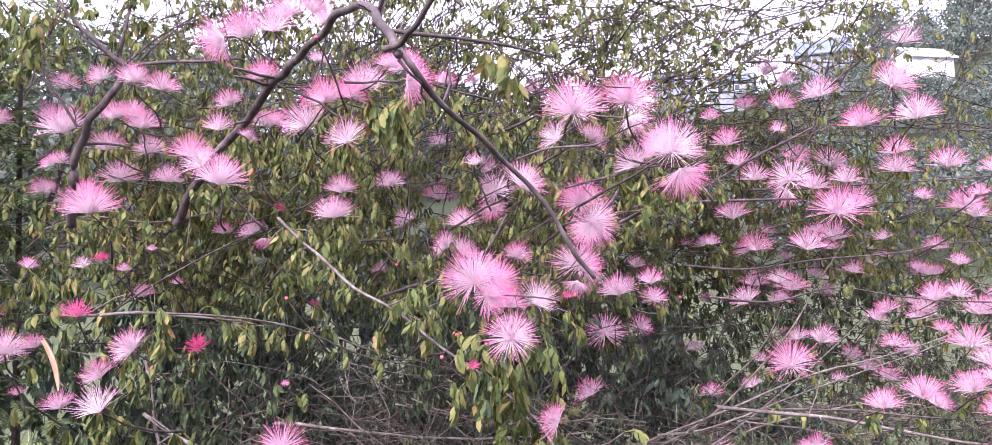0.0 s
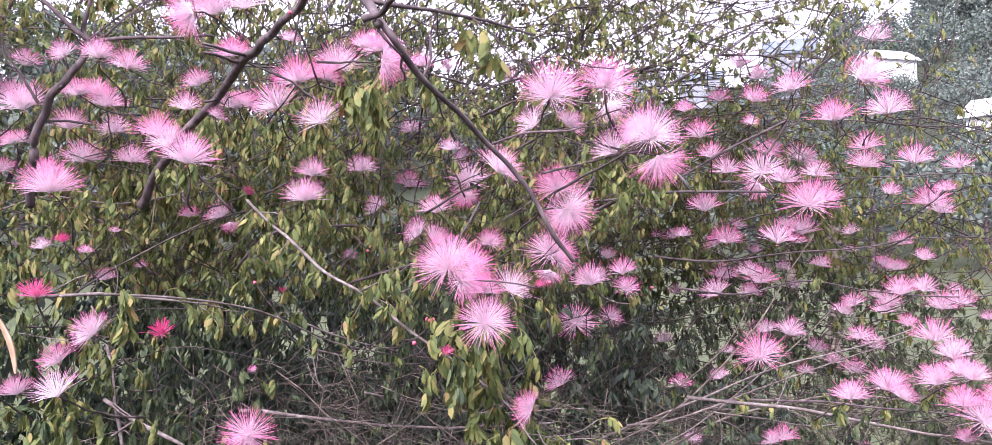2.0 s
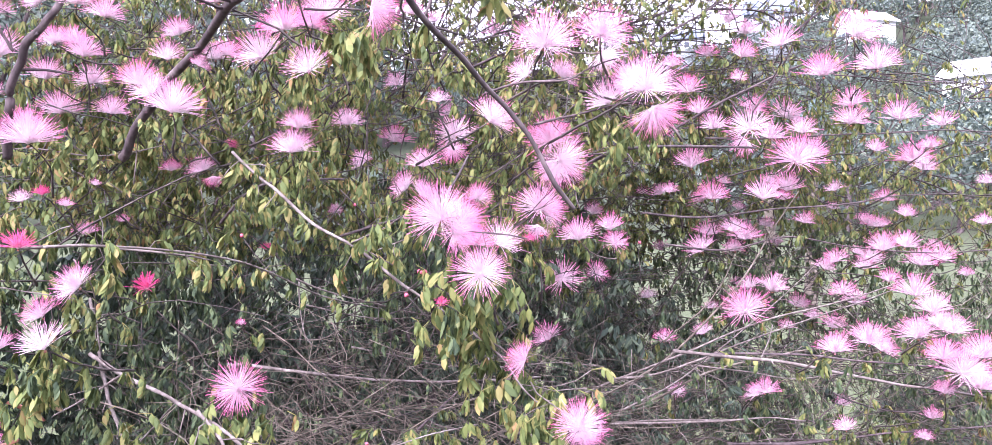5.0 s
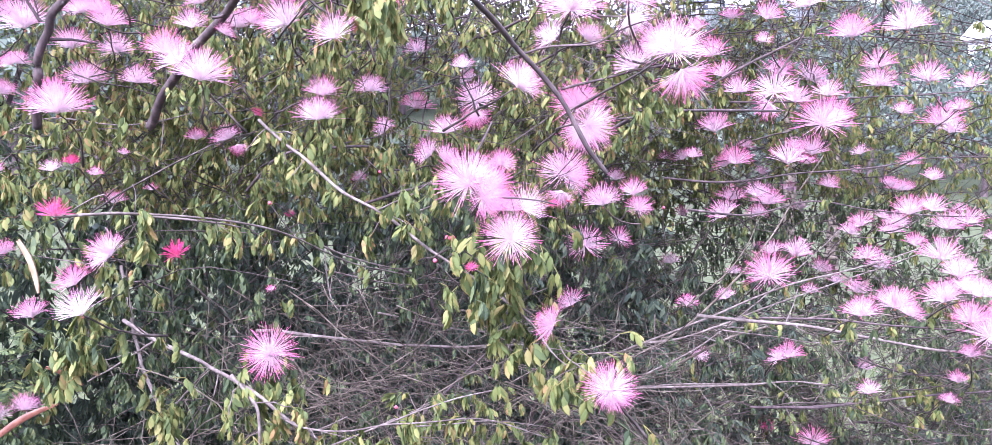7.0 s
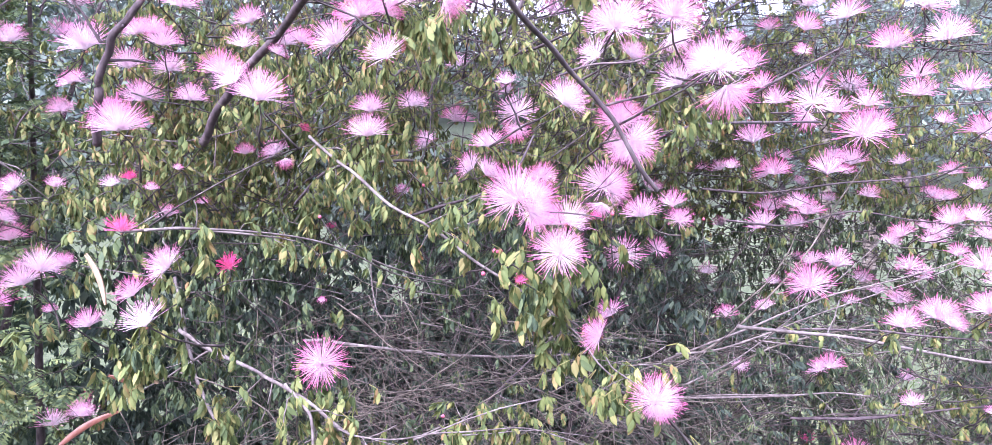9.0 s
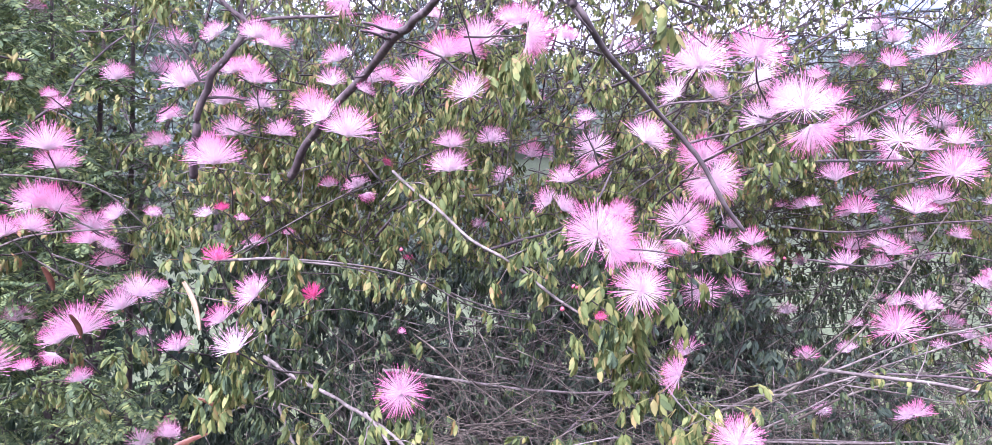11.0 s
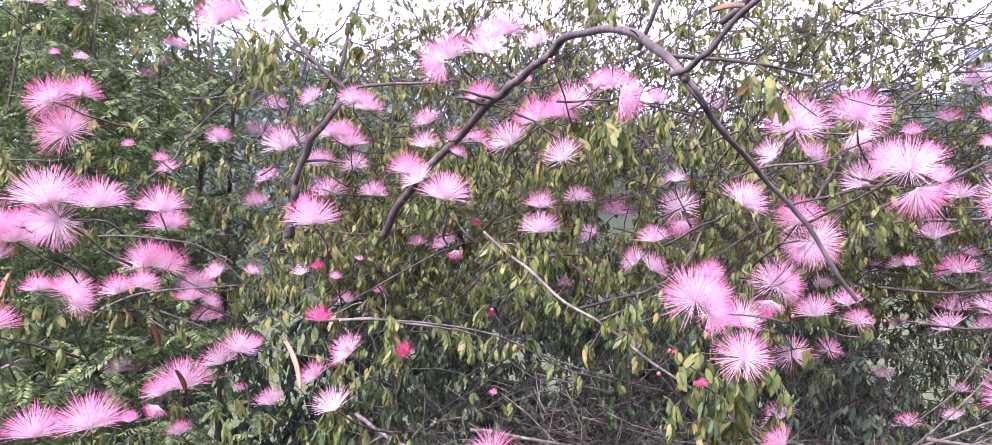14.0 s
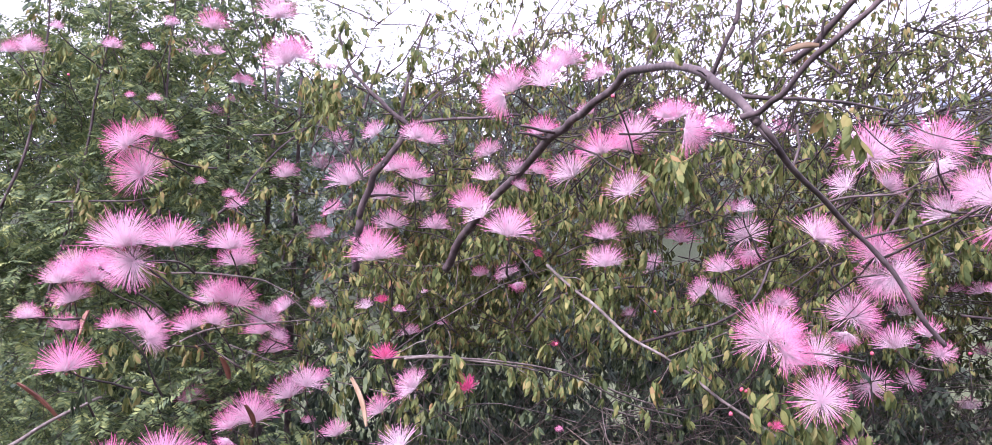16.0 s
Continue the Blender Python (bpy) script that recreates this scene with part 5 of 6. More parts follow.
branch([(0.441, 1.664, 1.232), (0.559, 1.665, 1.232), (0.681, 1.675, 1.227), (0.822, 1.695, 1.209), (0.994, 1.715, 1.194)], 0.0034, 0.0024, M_BARK, "", 10, 0.1)
branch([(0.442, 1.713, 1.201), (0.550, 1.713, 1.187), (0.666, 1.733, 1.169), (0.789, 1.764, 1.174)], 0.0030, 0.0018, M_GREY, "", 8, 0)
branch([(0.573, 1.907, 0.984), (0.709, 1.907, 0.983), (0.829, 1.908, 0.994), (0.920, 1.909, 1.012), (1.010, 1.910, 1.014), (1.160, 1.909, 0.992)], 0.0040, 0.0024, M_BARK, "", 9, 0.1)
branch([(0.285, 1.808, 1.057), (0.370, 1.809, 1.061), (0.470, 1.809, 1.063), (0.570, 1.809, 1.064)], 0.0040, 0.0026, M_GREY, "", 6, 0)
branch([(0.425, 1.914, 1.225), (0.530, 1.967, 1.295), (0.593, 2.019, 1.353), (0.650, 2.072, 1.431)], 0.0030, 0.0014, M_DRY, "", 9, 0)
branch([(0.807, 1.862, 1.112), (0.880, 1.861, 1.083), (0.968, 1.861, 1.067), (1.070, 1.862, 1.074)], 0.0030, 0.0018, M_BARK, "", 6, 0.1)
branch([(0.313, 1.984, 1.986), (0.392, 1.984, 2.009), (0.471, 1.983, 2.036), (0.540, 2.001, 2.079), (0.630, 2.030, 2.123), (0.738, 2.059, 2.165), (0.870, 2.078, 2.217)], 0.0048, 0.0020, M_BARK, "", 46, 0.05)
branch([(0.337, 2.027, 2.087), (0.419, 2.025, 2.140), (0.475, 2.053, 2.182), (0.562, 2.072, 2.222), (0.646, 2.070, 2.266)], 0.0036, 0.0014, M_BARK, "", 30, 0.05)
branch([(0.534, 1.984, 2.035), (0.629, 1.986, 2.037), (0.732, 2.008, 2.040), (0.824, 2.040, 2.041)], 0.0028, 0.0014, M_BARK, "", 16, 0.06)
branch([(0.737, 1.944, 1.956), (0.807, 1.961, 2.015), (0.883, 1.988, 2.078), (0.987, 2.034, 2.157), (1.078, 2.081, 2.231)], 0.0040, 0.0018, M_BARK, "", 26, 0.04)
branch([(0.195, 1.967, 2.191), (0.242, 1.970, 2.168), (0.313, 1.973, 2.144), (0.393, 1.974, 2.146)], 0.0018, 0.0010, M_BARK, "", 8, 0.12)
branch([(0.011, 1.931, 1.944), (0.074, 1.958, 2.005), (0.123, 1.976, 2.046), (0.204, 1.995, 2.087), (0.281, 2.023, 2.136), (0.359, 2.051, 2.186)], 0.0036, 0.0016, M_BARK, "", 34, 0.05)
branch([(0.143, 1.930, 1.992), (0.163, 1.927, 2.035), (0.171, 1.944, 2.088), (0.165, 1.942, 2.116)], 0.0040, 0.0020, M_BARK, "", 14, 0.03)
branch([(0.629, 1.990, 1.985), (0.598, 1.985, 2.040), (0.479, 1.980, 2.080), (0.500, 1.977, 2.127)], 0.0024, 0.0010, M_BARK, "", 12, 0.05)
branch([(-0.206, 1.670, 2.035), (-0.129, 1.722, 2.020), (-0.032, 1.772, 2.051), (0.055, 1.820, 2.103), (0.132, 1.867, 2.164)], 0.0024, 0.0012, M_BARK, "", 24, 0.05)
branch([(-0.681, 1.370, 1.897), (-0.659, 1.416, 1.951), (-0.634, 1.464, 1.996), (-0.593, 1.512, 2.028)], 0.0026, 0.0014, M_BARK, "", 16, 0.05)
branch([(-0.931, 1.463, 1.932), (-0.872, 1.463, 1.938), (-0.836, 1.464, 1.940)], 0.0020, 0.0012, M_BARK, "", 6, 0.05)
branch([(-1.018, 1.564, 1.892), (-0.980, 1.562, 1.927), (-0.929, 1.562, 1.940)], 0.0022, 0.0012, M_BARK, "", 6, 0.05)
branch([(-1.410, 1.967, 2.023), (-1.333, 1.975, 2.084), (-1.256, 1.985, 2.125), (-1.187, 1.994, 2.143)], 0.0034, 0.0018, M_BARK, "", 8, 0.06)
branch([(-1.419, 1.965, 2.030), (-1.342, 1.976, 2.049), (-1.256, 1.986, 2.099), (-1.204, 1.994, 2.096)], 0.0030, 0.0016, M_BARK, "", 8, 0.06)
branch([(-1.432, 1.870, 1.902), (-1.422, 1.917, 1.980), (-1.419, 1.965, 2.030)], 0.0052, 0.0036, M_BARK, "", 4, 0.08)
branch([(-1.176, 1.721, 1.640), (-1.161, 1.721, 1.685), (-1.152, 1.771, 1.724), (-1.140, 1.822, 1.751)], 0.0034, 0.0020, M_BARK, "", 5, 0.06)

# Bunches of hanging leaves.
tuft(-0.124, 0.603, 1.691, 4, 0.014, 0.6)
tuft(-0.099, 0.564, 1.691, 4, 0.014, 0.6)
tuft(-0.108, 0.583, 1.704, 3, 0.014, 0.6)
tuft(-0.010, 0.675, 1.597, 1, 0.014, 0.6)
tuft(-0.022, 0.675, 1.582, 1, 0.014, 0.6)
tuft(-0.142, 0.932, 1.721, 9)
tuft(-0.159, 0.963, 1.697, 8)
tuft(-0.608, 1.259, 1.807, 12)
tuft(0.038, 0.975, 1.637, 9)
tuft(0.069, 0.975, 1.656, 8)
tuft(0.122, 0.995, 1.679, 6)
tuft(-0.001, 1.015, 1.344, 8)
tuft(0.011, 1.016, 1.324, 6)
tuft(-0.058, 1.048, 1.404, 7)
tuft(-0.027, 0.989, 1.410, 6)
tuft(0.004, 0.990, 1.409, 6)
tuft(-0.287, 1.189, 1.558, 8)
tuft(-0.239, 1.288, 1.598, 6)
tuft(-0.316, 1.191, 1.516, 5)
tuft(-0.413, 1.280, 1.620, 6)
tuft(-0.540, 0.978, 1.563, 8)
tuft(-0.564, 0.978, 1.552, 6)
tuft(-0.758, 1.148, 1.871, 8)
tuft(-0.748, 1.146, 1.909, 8)
tuft(-0.348, 1.050, 1.171, 7)
tuft(-0.391, 1.079, 1.162, 6)
tuft(-0.310, 1.102, 1.225, 7)
tuft(-0.495, 1.149, 1.178, 8)
tuft(-0.583, 1.081, 1.291, 9)
tuft(-0.595, 1.082, 1.309, 6)
tuft(0.006, 0.988, 1.301, 6)
tuft(0.064, 0.958, 1.265, 4)
tuft(-0.692, 1.103, 1.376, 8)
tuft(-0.690, 0.920, 1.359, 6)
tuft(-0.864, 0.896, 1.575, 6)
tuft(-0.841, 0.801, 1.546, 6)
tuft(-0.953, 1.030, 1.543, 6)
tuft(-1.103, 1.042, 1.688, 6)
tuft(-1.029, 1.044, 1.681, 6)
tuft(-0.674, 1.022, 1.426, 8)
tuft(-0.578, 1.087, 1.556, 8)
tuft(-0.606, 1.084, 1.518, 7)
tuft(-0.866, 1.216, 1.959, 8)
tuft(-0.995, 1.029, 1.714, 5)
tuft(-1.026, 0.967, 1.456, 8)
tuft(-0.272, 1.229, 2.002, 6)
tuft(-0.148, 0.663, 1.776, 3, 0.014, 0.6)
tuft(-0.139, 0.571, 1.688, 3, 0.014, 0.6)
tuft(-0.258, 1.265, 1.737, 9)
tuft(-0.183, 1.075, 1.756, 8)
tuft(-0.011, 0.702, 1.615, 1, 0.014, 0.6)
tuft(-0.574, 1.063, 1.303, 10, 0.020)
tuft(-0.562, 1.062, 1.278, 9, 0.020)
tuft(-0.495, 1.130, 1.198, 10, 0.020)
tuft(-0.486, 1.129, 1.180, 6, 0.020)
tuft(-0.366, 1.131, 1.228, 8, 0.018)
tuft(-0.340, 1.129, 1.179, 9, 0.022)
tuft(-0.324, 1.141, 1.225, 6, 0.015)
tuft(-0.050, 1.036, 1.366, 8, 0.020)
tuft(-0.022, 1.016, 1.360, 7, 0.018)
tuft(-0.003, 0.996, 1.335, 7, 0.018)
tuft(0.004, 0.985, 1.310, 7, 0.020)
tuft(0.060, 0.944, 1.265, 6, 0.014)
tuft(-0.233, 1.208, 1.123, 8, 0.025)
tuft(-0.186, 1.208, 1.128, 10, 0.030)
tuft(-0.139, 1.358, 1.121, 7, 0.020)
tuft(-0.033, 1.309, 1.115, 6, 0.020)
tuft(-0.281, 1.208, 1.124, 8, 0.025)
tuft(-0.093, 1.258, 1.107, 5, 0.020)
tuft(-0.522, 0.973, 1.448, 8, 0.020)
tuft(-0.503, 1.004, 1.444, 8, 0.020)
tuft(-0.481, 1.035, 1.441, 8, 0.020)
tuft(-0.538, 0.974, 1.437, 5, 0.020)
tuft(-0.748, 1.195, 1.509, 9, 0.030)
tuft(-0.710, 1.197, 1.499, 8, 0.030)
tuft(-0.712, 1.342, 1.563, 8, 0.030)
tuft(-0.803, 1.265, 1.920, 12, 0.035)
tuft(-0.787, 1.268, 1.889, 12, 0.030)
tuft(-0.777, 1.270, 1.859, 9, 0.025)
tuft(-0.690, 1.269, 1.904, 8, 0.020)
tuft(-0.716, 1.304, 1.825, 7, 0.020)
tuft(-0.648, 1.319, 1.763, 6, 0.018)
tuft(-0.797, 1.339, 1.730, 7, 0.020)
tuft(-0.016, 0.965, 1.410, 9, 0.020)
tuft(-0.039, 0.974, 1.421, 7, 0.018)
tuft(0.052, 1.059, 1.668, 8, 0.020)
tuft(0.101, 1.051, 1.654, 9, 0.020)
tuft(0.123, 1.033, 1.630, 9, 0.020)
tuft(0.069, 1.071, 1.640, 8, 0.020)
tuft(0.151, 1.003, 1.626, 7, 0.018)
tuft(0.704, 1.602, 1.823, 7, 0.020)
tuft(0.723, 1.601, 1.842, 5, 0.015)
tuft(0.823, 1.889, 2.049, 8, 0.020)
tuft(-0.188, 1.166, 1.786, 8, 0.020)
tuft(-0.193, 1.168, 1.763, 8, 0.020)
tuft(-0.118, 0.613, 1.682, 3, 0.012)
tuft(-0.938, 1.032, 1.752, 7, 0.020)
tuft(-0.947, 1.033, 1.717, 8, 0.020)
tuft(-1.008, 0.920, 1.666, 8, 0.030)
tuft(-1.035, 0.913, 1.675, 8, 0.030)
tuft(-0.983, 0.977, 1.679, 7, 0.025)
tuft(-0.816, 1.198, 1.933, 8, 0.020)
tuft(-0.762, 1.205, 2.001, 9, 0.025)
tuft(-0.741, 1.219, 1.902, 8, 0.020)
tuft(-0.773, 1.216, 1.857, 7, 0.020)
tuft(-0.963, 1.386, 1.773, 8, 0.020)
tuft(-0.945, 0.905, 1.456, 9, 0.030)
tuft(-1.009, 0.932, 1.544, 8, 0.025)
tuft(-0.708, 1.070, 1.400, 8, 0.030)
tuft(-0.737, 1.149, 1.576, 8, 0.030)
tuft(-0.829, 1.153, 1.308, 8, 0.025)
tuft(-0.919, 1.186, 1.278, 8, 0.030)

pod((-0.626, 1.016, 1.431), (-0.592, 0.999, 1.367), 0.007, M_POD_PALE)
pod((-0.715, 1.095, 1.154), (-0.637, 1.120, 1.200), 0.009, M_POD)
pod((-0.669, 1.149, 1.245), (-0.629, 1.171, 1.214), 0.006, M_POD)
pod((-0.627, 1.150, 1.250), (-0.606, 1.172, 1.228), 0.011, M_POD_PALE)
pod((-1.009, 0.818, 1.425), (-0.974, 0.857, 1.374), 0.0055, M_POD)
pod((-0.869, 1.128, 1.371), (-0.871, 1.159, 1.335), 0.009, M_POD)
pod((-1.127, 1.039, 1.480), (-1.131, 1.060, 1.521), 0.010, M_POD)
pod((-0.998, 1.240, 1.439), (-1.003, 1.274, 1.397), 0.012, M_POD)
pod((0.716, 1.653, 1.910), (0.753, 1.685, 1.954), 0.0055, M_POD)
pod((-0.070, 0.526, 1.700), (-0.043, 0.544, 1.708), 0.0032, M_POD_PALE)

# ---------------------------------------------------------------- the shrub's mass of twigs and leaves
SMALL = (0.0009, 0.0017)
THIN = (0.0006, 0.0014)
thicket(304, (-0.95, 1.4, 1.46), (0.1, 1.95, 1.86), (0.35, -0.35, 0.3), 0.5, (0.16, 0.34), SMALL, 0.027, SPOTS)
thicket(34, (-1.0, 1.4, 1.05), (-0.48, 1.85, 1.45), (0.2, -0.3, 0.3), 0.5, (0.16, 0.34), SMALL, 0.032, SPOTS)
thicket(310, (-0.1, 1.85, 1.4), (0.95, 2.5, 1.86), (0.6, -0.25, 0.25), 0.45, (0.18, 0.4), SMALL, 0.03, SPOTS)
thicket(75, (0.7, 2.05, 1.2), (1.55, 2.8, 1.75), (0.7, -0.2, 0.25), 0.4, (0.2, 0.45), SMALL, 0.05, SPOTS)
thicket(64, (0.3, 2.3, 1.1), (1.5, 2.9, 1.7), (0.7, -0.1, 0.3), 0.5, (0.2, 0.45), SMALL, 0.045, SPOTS, 1.0)
thicket(60, (-1.15, 1.9, 1.78), (-0.4, 2.6, 2.08), (0.3, -0.1, 0.7), 0.5, (0.18, 0.38), (0.0009, 0.002), 0.05, SPOTS, 0.85)
thicket(24, (-0.4, 2.0, 1.8), (0.35, 2.6, 2.2), (0.35, -0.1, 0.7), 0.5, (0.18, 0.36), (0.0009, 0.002), 0.05, SPOTS, 0.85)
thicket(26, (-0.5, 1.8, 1.8), (0.3, 2.4, 2.14), (0.35, -0.1, 0.7), 0.5, (0.18, 0.36), (0.0009, 0.002), 0.045, SPOTS, 0.85)
thicket(70, (0.2, 1.85, 1.78), (1.0, 2.5, 1.98), (0.7, -0.05, 0.4), 0.45, (0.18, 0.4), (0.0009, 0.002), 0.05, SPOTS, 0.8)
thicket(61, (-0.95, 1.6, 1.85), (0.5, 2.4, 2.1), (0.4, -0.1, 0.6), 0.4, (0.2, 0.4), SMALL, 0.07, SPOTS, 0.7)
thicket(20, (0.4, 1.8, 1.85), (1.0, 2.4, 1.95), (0.7, -0.1, 0.45), 0.35, (0.2, 0.4), SMALL, 0.07, SPOTS, 0.65)
thicket(405, (-0.5, 1.4, 0.8), (1.15, 2.1, 1.31), (0.9, 0.0, 0.15), 0.5, (0.2, 0.5), THIN, 0, SPOTS)
thicket(256, (-0.45, 1.3, 0.85), (0.7, 1.75, 1.29), (0.9, 0.0, 0.1), 0.5, (0.15, 0.45), (0.0005, 0.0011), 0, SPOTS)
thicket(202, (-0.9, 1.4, 0.7), (0.2, 2.0, 1.25), (0.5, 0.0, -0.1), 0.6, (0.2, 0.5), THIN, 0, SPOTS)
thicket(22, (-0.4, 1.4, 0.9), (1.0, 1.9, 1.4), (0.6, -0.1, 0.3), 0.5, (0.15, 0.3), SMALL, 0.05, SPOTS, 0.8)
thicket(115, (-0.9, 1.35, 1.4), (0.3, 1.9, 1.95), (0.5, -0.1, 0.5), 0.5, (0.35, 0.75), (0.001, 0.0022), 0.12, SPOTS, 0.9, 0.1)
thicket(115, (0.0, 1.7, 1.3), (1.3, 2.5, 1.95), (0.9, -0.05, 0.2), 0.35, (0.4, 0.8), (0.0011, 0.0024), 0.12, SPOTS, 0.9, 0.1)
thicket(40, (-0.6, 1.7, 1.9), (1.0, 2.5, 2.25), (0.6, -0.05, 0.5), 0.4, (0.25, 0.55), (0.0009, 0.0018), 0.16, SPOTS, 0.6, 0.05)
thicket(44, (-0.6, 1.6, 1.98), (0.1, 2.2, 2.45), (0.5, -0.05, 0.6), 0.45, (0.2, 0.4), (0.001, 0.002), 0.12, SPOTS, 0.72, 0.05, 3)
thicket(128, (-0.35, 1.75, 1.86), (1.0, 2.3, 2.28), (0.75, 0.0, 0.42), 0.35, (0.25, 0.55), (0.0014, 0.0028), 0.22, SPOTS, 0.62, 0.0, 5)
thicket(60, (-1.1, 1.5, 1.82), (-0.2, 2.1, 2.3), (0.35, 0.0, 0.7), 0.45, (0.25, 0.5), (0.0012, 0.0024), 0.16, SPOTS, 0.62, 0.0, 4)
thicket(110, (-1.0, 1.3, 1.42), (1.2, 1.75, 1.9), (0.8, -0.05, 0.35), 0.4, (0.25, 0.5), (0.0009, 0.0018), 0.3, SPOTS, 0.8, 0.0, 4)
thicket(190, (0.25, 2.05, 0.5), (1.8, 2.6, 1.42), (0.9, 0.0, 0.22), 0.45, (0.3, 0.7), (0.0009, 0.002), 0, SPOTS, 1.0, 0.1, 4)
thicket(120, (0.3, 2.15, 0.5), (1.8, 2.7, 1.5), (0.7, -0.1, 0.3), 0.5, (0.2, 0.45), SMALL, 0.045, SPOTS, 0.95)
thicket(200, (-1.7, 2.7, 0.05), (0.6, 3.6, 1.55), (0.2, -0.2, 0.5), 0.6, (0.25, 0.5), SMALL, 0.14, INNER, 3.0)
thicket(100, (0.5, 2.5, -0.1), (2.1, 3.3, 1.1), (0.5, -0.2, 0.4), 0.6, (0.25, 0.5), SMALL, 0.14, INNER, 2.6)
thicket(122, (0.2, 1.6, 0.55), (1.7, 2.3, 1.28), (0.95, 0.0, 0.2), 0.35, (0.3, 0.7), (0.0007, 0.0016), 0, SPOTS)
thicket(122, (0.2, 1.6, 0.55), (1.7, 2.3, 1.2), (0.95, 0.0, 0.15), 0.3, (0.3, 0.7), (0.0012, 0.0026), 0.16, SPOTS, 0.8)
thicket(70, (0.4, 2.0, 0.3), (1.9, 2.7, 1.2), (0.95, 0.0, 0.25), 0.4, (0.3, 0.7), (0.0008, 0.0018), 0, SPOTS)
thicket(81, (0.3, 1.7, 0.7), (1.6, 2.3, 1.25), (0.8, -0.1, 0.2), 0.5, (0.2, 0.4), SMALL, 0.07, SPOTS, 0.9)
thicket(68, (-0.2, 1.6, 1.3), (1.4, 2.1, 1.92), (0.95, 0.0, 0.14), 0.25, (0.35, 0.75), (0.0013, 0.0028), 0.4, SPOTS, 0.8, 0.0, 3)
thicket(26, (-1.0, 1.5, 1.3), (0.1, 1.8, 1.95), (0.7, -0.05, 0.4), 0.4, (0.3, 0.6), (0.0011, 0.002), 0.4, SPOTS, 0.8, 0.0, 3)
thicket(36, (-0.8, 1.6, 2.0), (0.15, 2.3, 2.5), (0.5, -0.05, 0.6), 0.45, (0.25, 0.5), (0.001, 0.0022), 0.06, SPOTS, 0.85, 0.05, 3)
thicket(49, (-0.9, 1.7, 1.9), (0.25, 2.4, 2.3), (0.45, -0.1, 0.6), 0.5, (0.2, 0.45), (0.0009, 0.002), 0.06, SPOTS, 0.8, 0.05, 3)
thicket(200, (-0.6, 2.05, 0.3), (1.2, 2.6, 1.4), (0.9, 0.0, 0.2), 0.45, (0.3, 0.7), THIN, 0, SPOTS)
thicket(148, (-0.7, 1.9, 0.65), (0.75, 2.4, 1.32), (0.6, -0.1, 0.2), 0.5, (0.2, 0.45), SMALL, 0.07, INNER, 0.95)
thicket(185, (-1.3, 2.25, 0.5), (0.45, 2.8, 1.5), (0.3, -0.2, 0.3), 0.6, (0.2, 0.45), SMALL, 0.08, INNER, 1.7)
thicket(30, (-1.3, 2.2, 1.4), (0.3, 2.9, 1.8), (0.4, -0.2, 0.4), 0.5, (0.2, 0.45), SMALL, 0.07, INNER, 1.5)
thicket(150, (0.25, 1.75, 1.25), (1.25, 2.3, 1.95), (0.9, 0.0, 0.25), 0.4, (0.25, 0.6), (0.001, 0.0022), 0.14, SPOTS, 0.9, 0.05)
thicket(70, (0.55, 1.7, 0.95), (1.3, 2.2, 1.35), (0.9, 0.0, 0.15), 0.4, (0.3, 0.6), (0.001, 0.002), 0.2, SPOTS, 0.9, 0.05)

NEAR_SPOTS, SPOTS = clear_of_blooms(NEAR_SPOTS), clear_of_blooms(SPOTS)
NEAR = NEAR_SPOTS[:: max(1, len(NEAR_SPOTS) // 290)][:295]
SINGLE = [mesh_of("leaf_sprig", v, t, M_LEAF_ONE) for v, t in SPRIGS]
for p, d, size in NEAR:
    m = Matrix((basis(held_level(d), np.array([0, 0, 1]) + rng.normal(0, 0.18, 3)) * size).tolist()).to_4x4()
    m.translation = Vector(p)
    child("leaf_sprig", SINGLE[int(rng.integers(len(SINGLE)))], SHRUB, at=m)
chosen = {id(s) for s in NEAR}
rest = [s for i, s in enumerate(SPOTS) if i % 4]
fresh = [s for s in NEAR_SPOTS if id(s) not in chosen]
front, behind = [s for s in rest if s[0][1] < 1.5], [s for s in rest if s[0][1] >= 1.5]
high_spots = lambda spots: [s for s in spots if s[0][2] > 1.47 + 0.12 * noise.noise(Vector(s[0]) * 4.0)]
low_spots = lambda spots: [s for s in spots if not s[0][2] > 1.47 + 0.12 * noise.noise(Vector(s[0]) * 4.0)]
child("foliage", mesh_of("foliage", *joined([scatter(SPRIGS, high_spots(front) + fresh), scatter(SPRIGS_BACK, high_spots(behind))]), M_LEAF), SHRUB, "dense drooping olive-green leaflets", "stuff")
child("older_foliage", mesh_of("older_foliage", *joined([scatter(SPRIGS, low_spots(front)), scatter(SPRIGS_BACK, low_spots(behind))]), M_LEAF_LOW), SHRUB, "deep green leaflets low in the shrub, shade in their colour", "stuff")
child("inner_foliage", mesh_of("inner_foliage", *scatter(SPRIGS_PLAIN, INNER), M_LEAF_DARK), SHRUB, "dark green leaflets inside the shrub, shade in their colour", "stuff")
child("twig_tangle", mesh_of("twig_tangle", *joined(TWIGS), M_TWIG), SHRUB, "fine dark leafy twigs", "stuff")
child("dry_twig_tangle", mesh_of("dry_twig_tangle", *joined(BARE), M_DRY), SHRUB, "tangle of bare grey-brown dry twigs", "stuff")

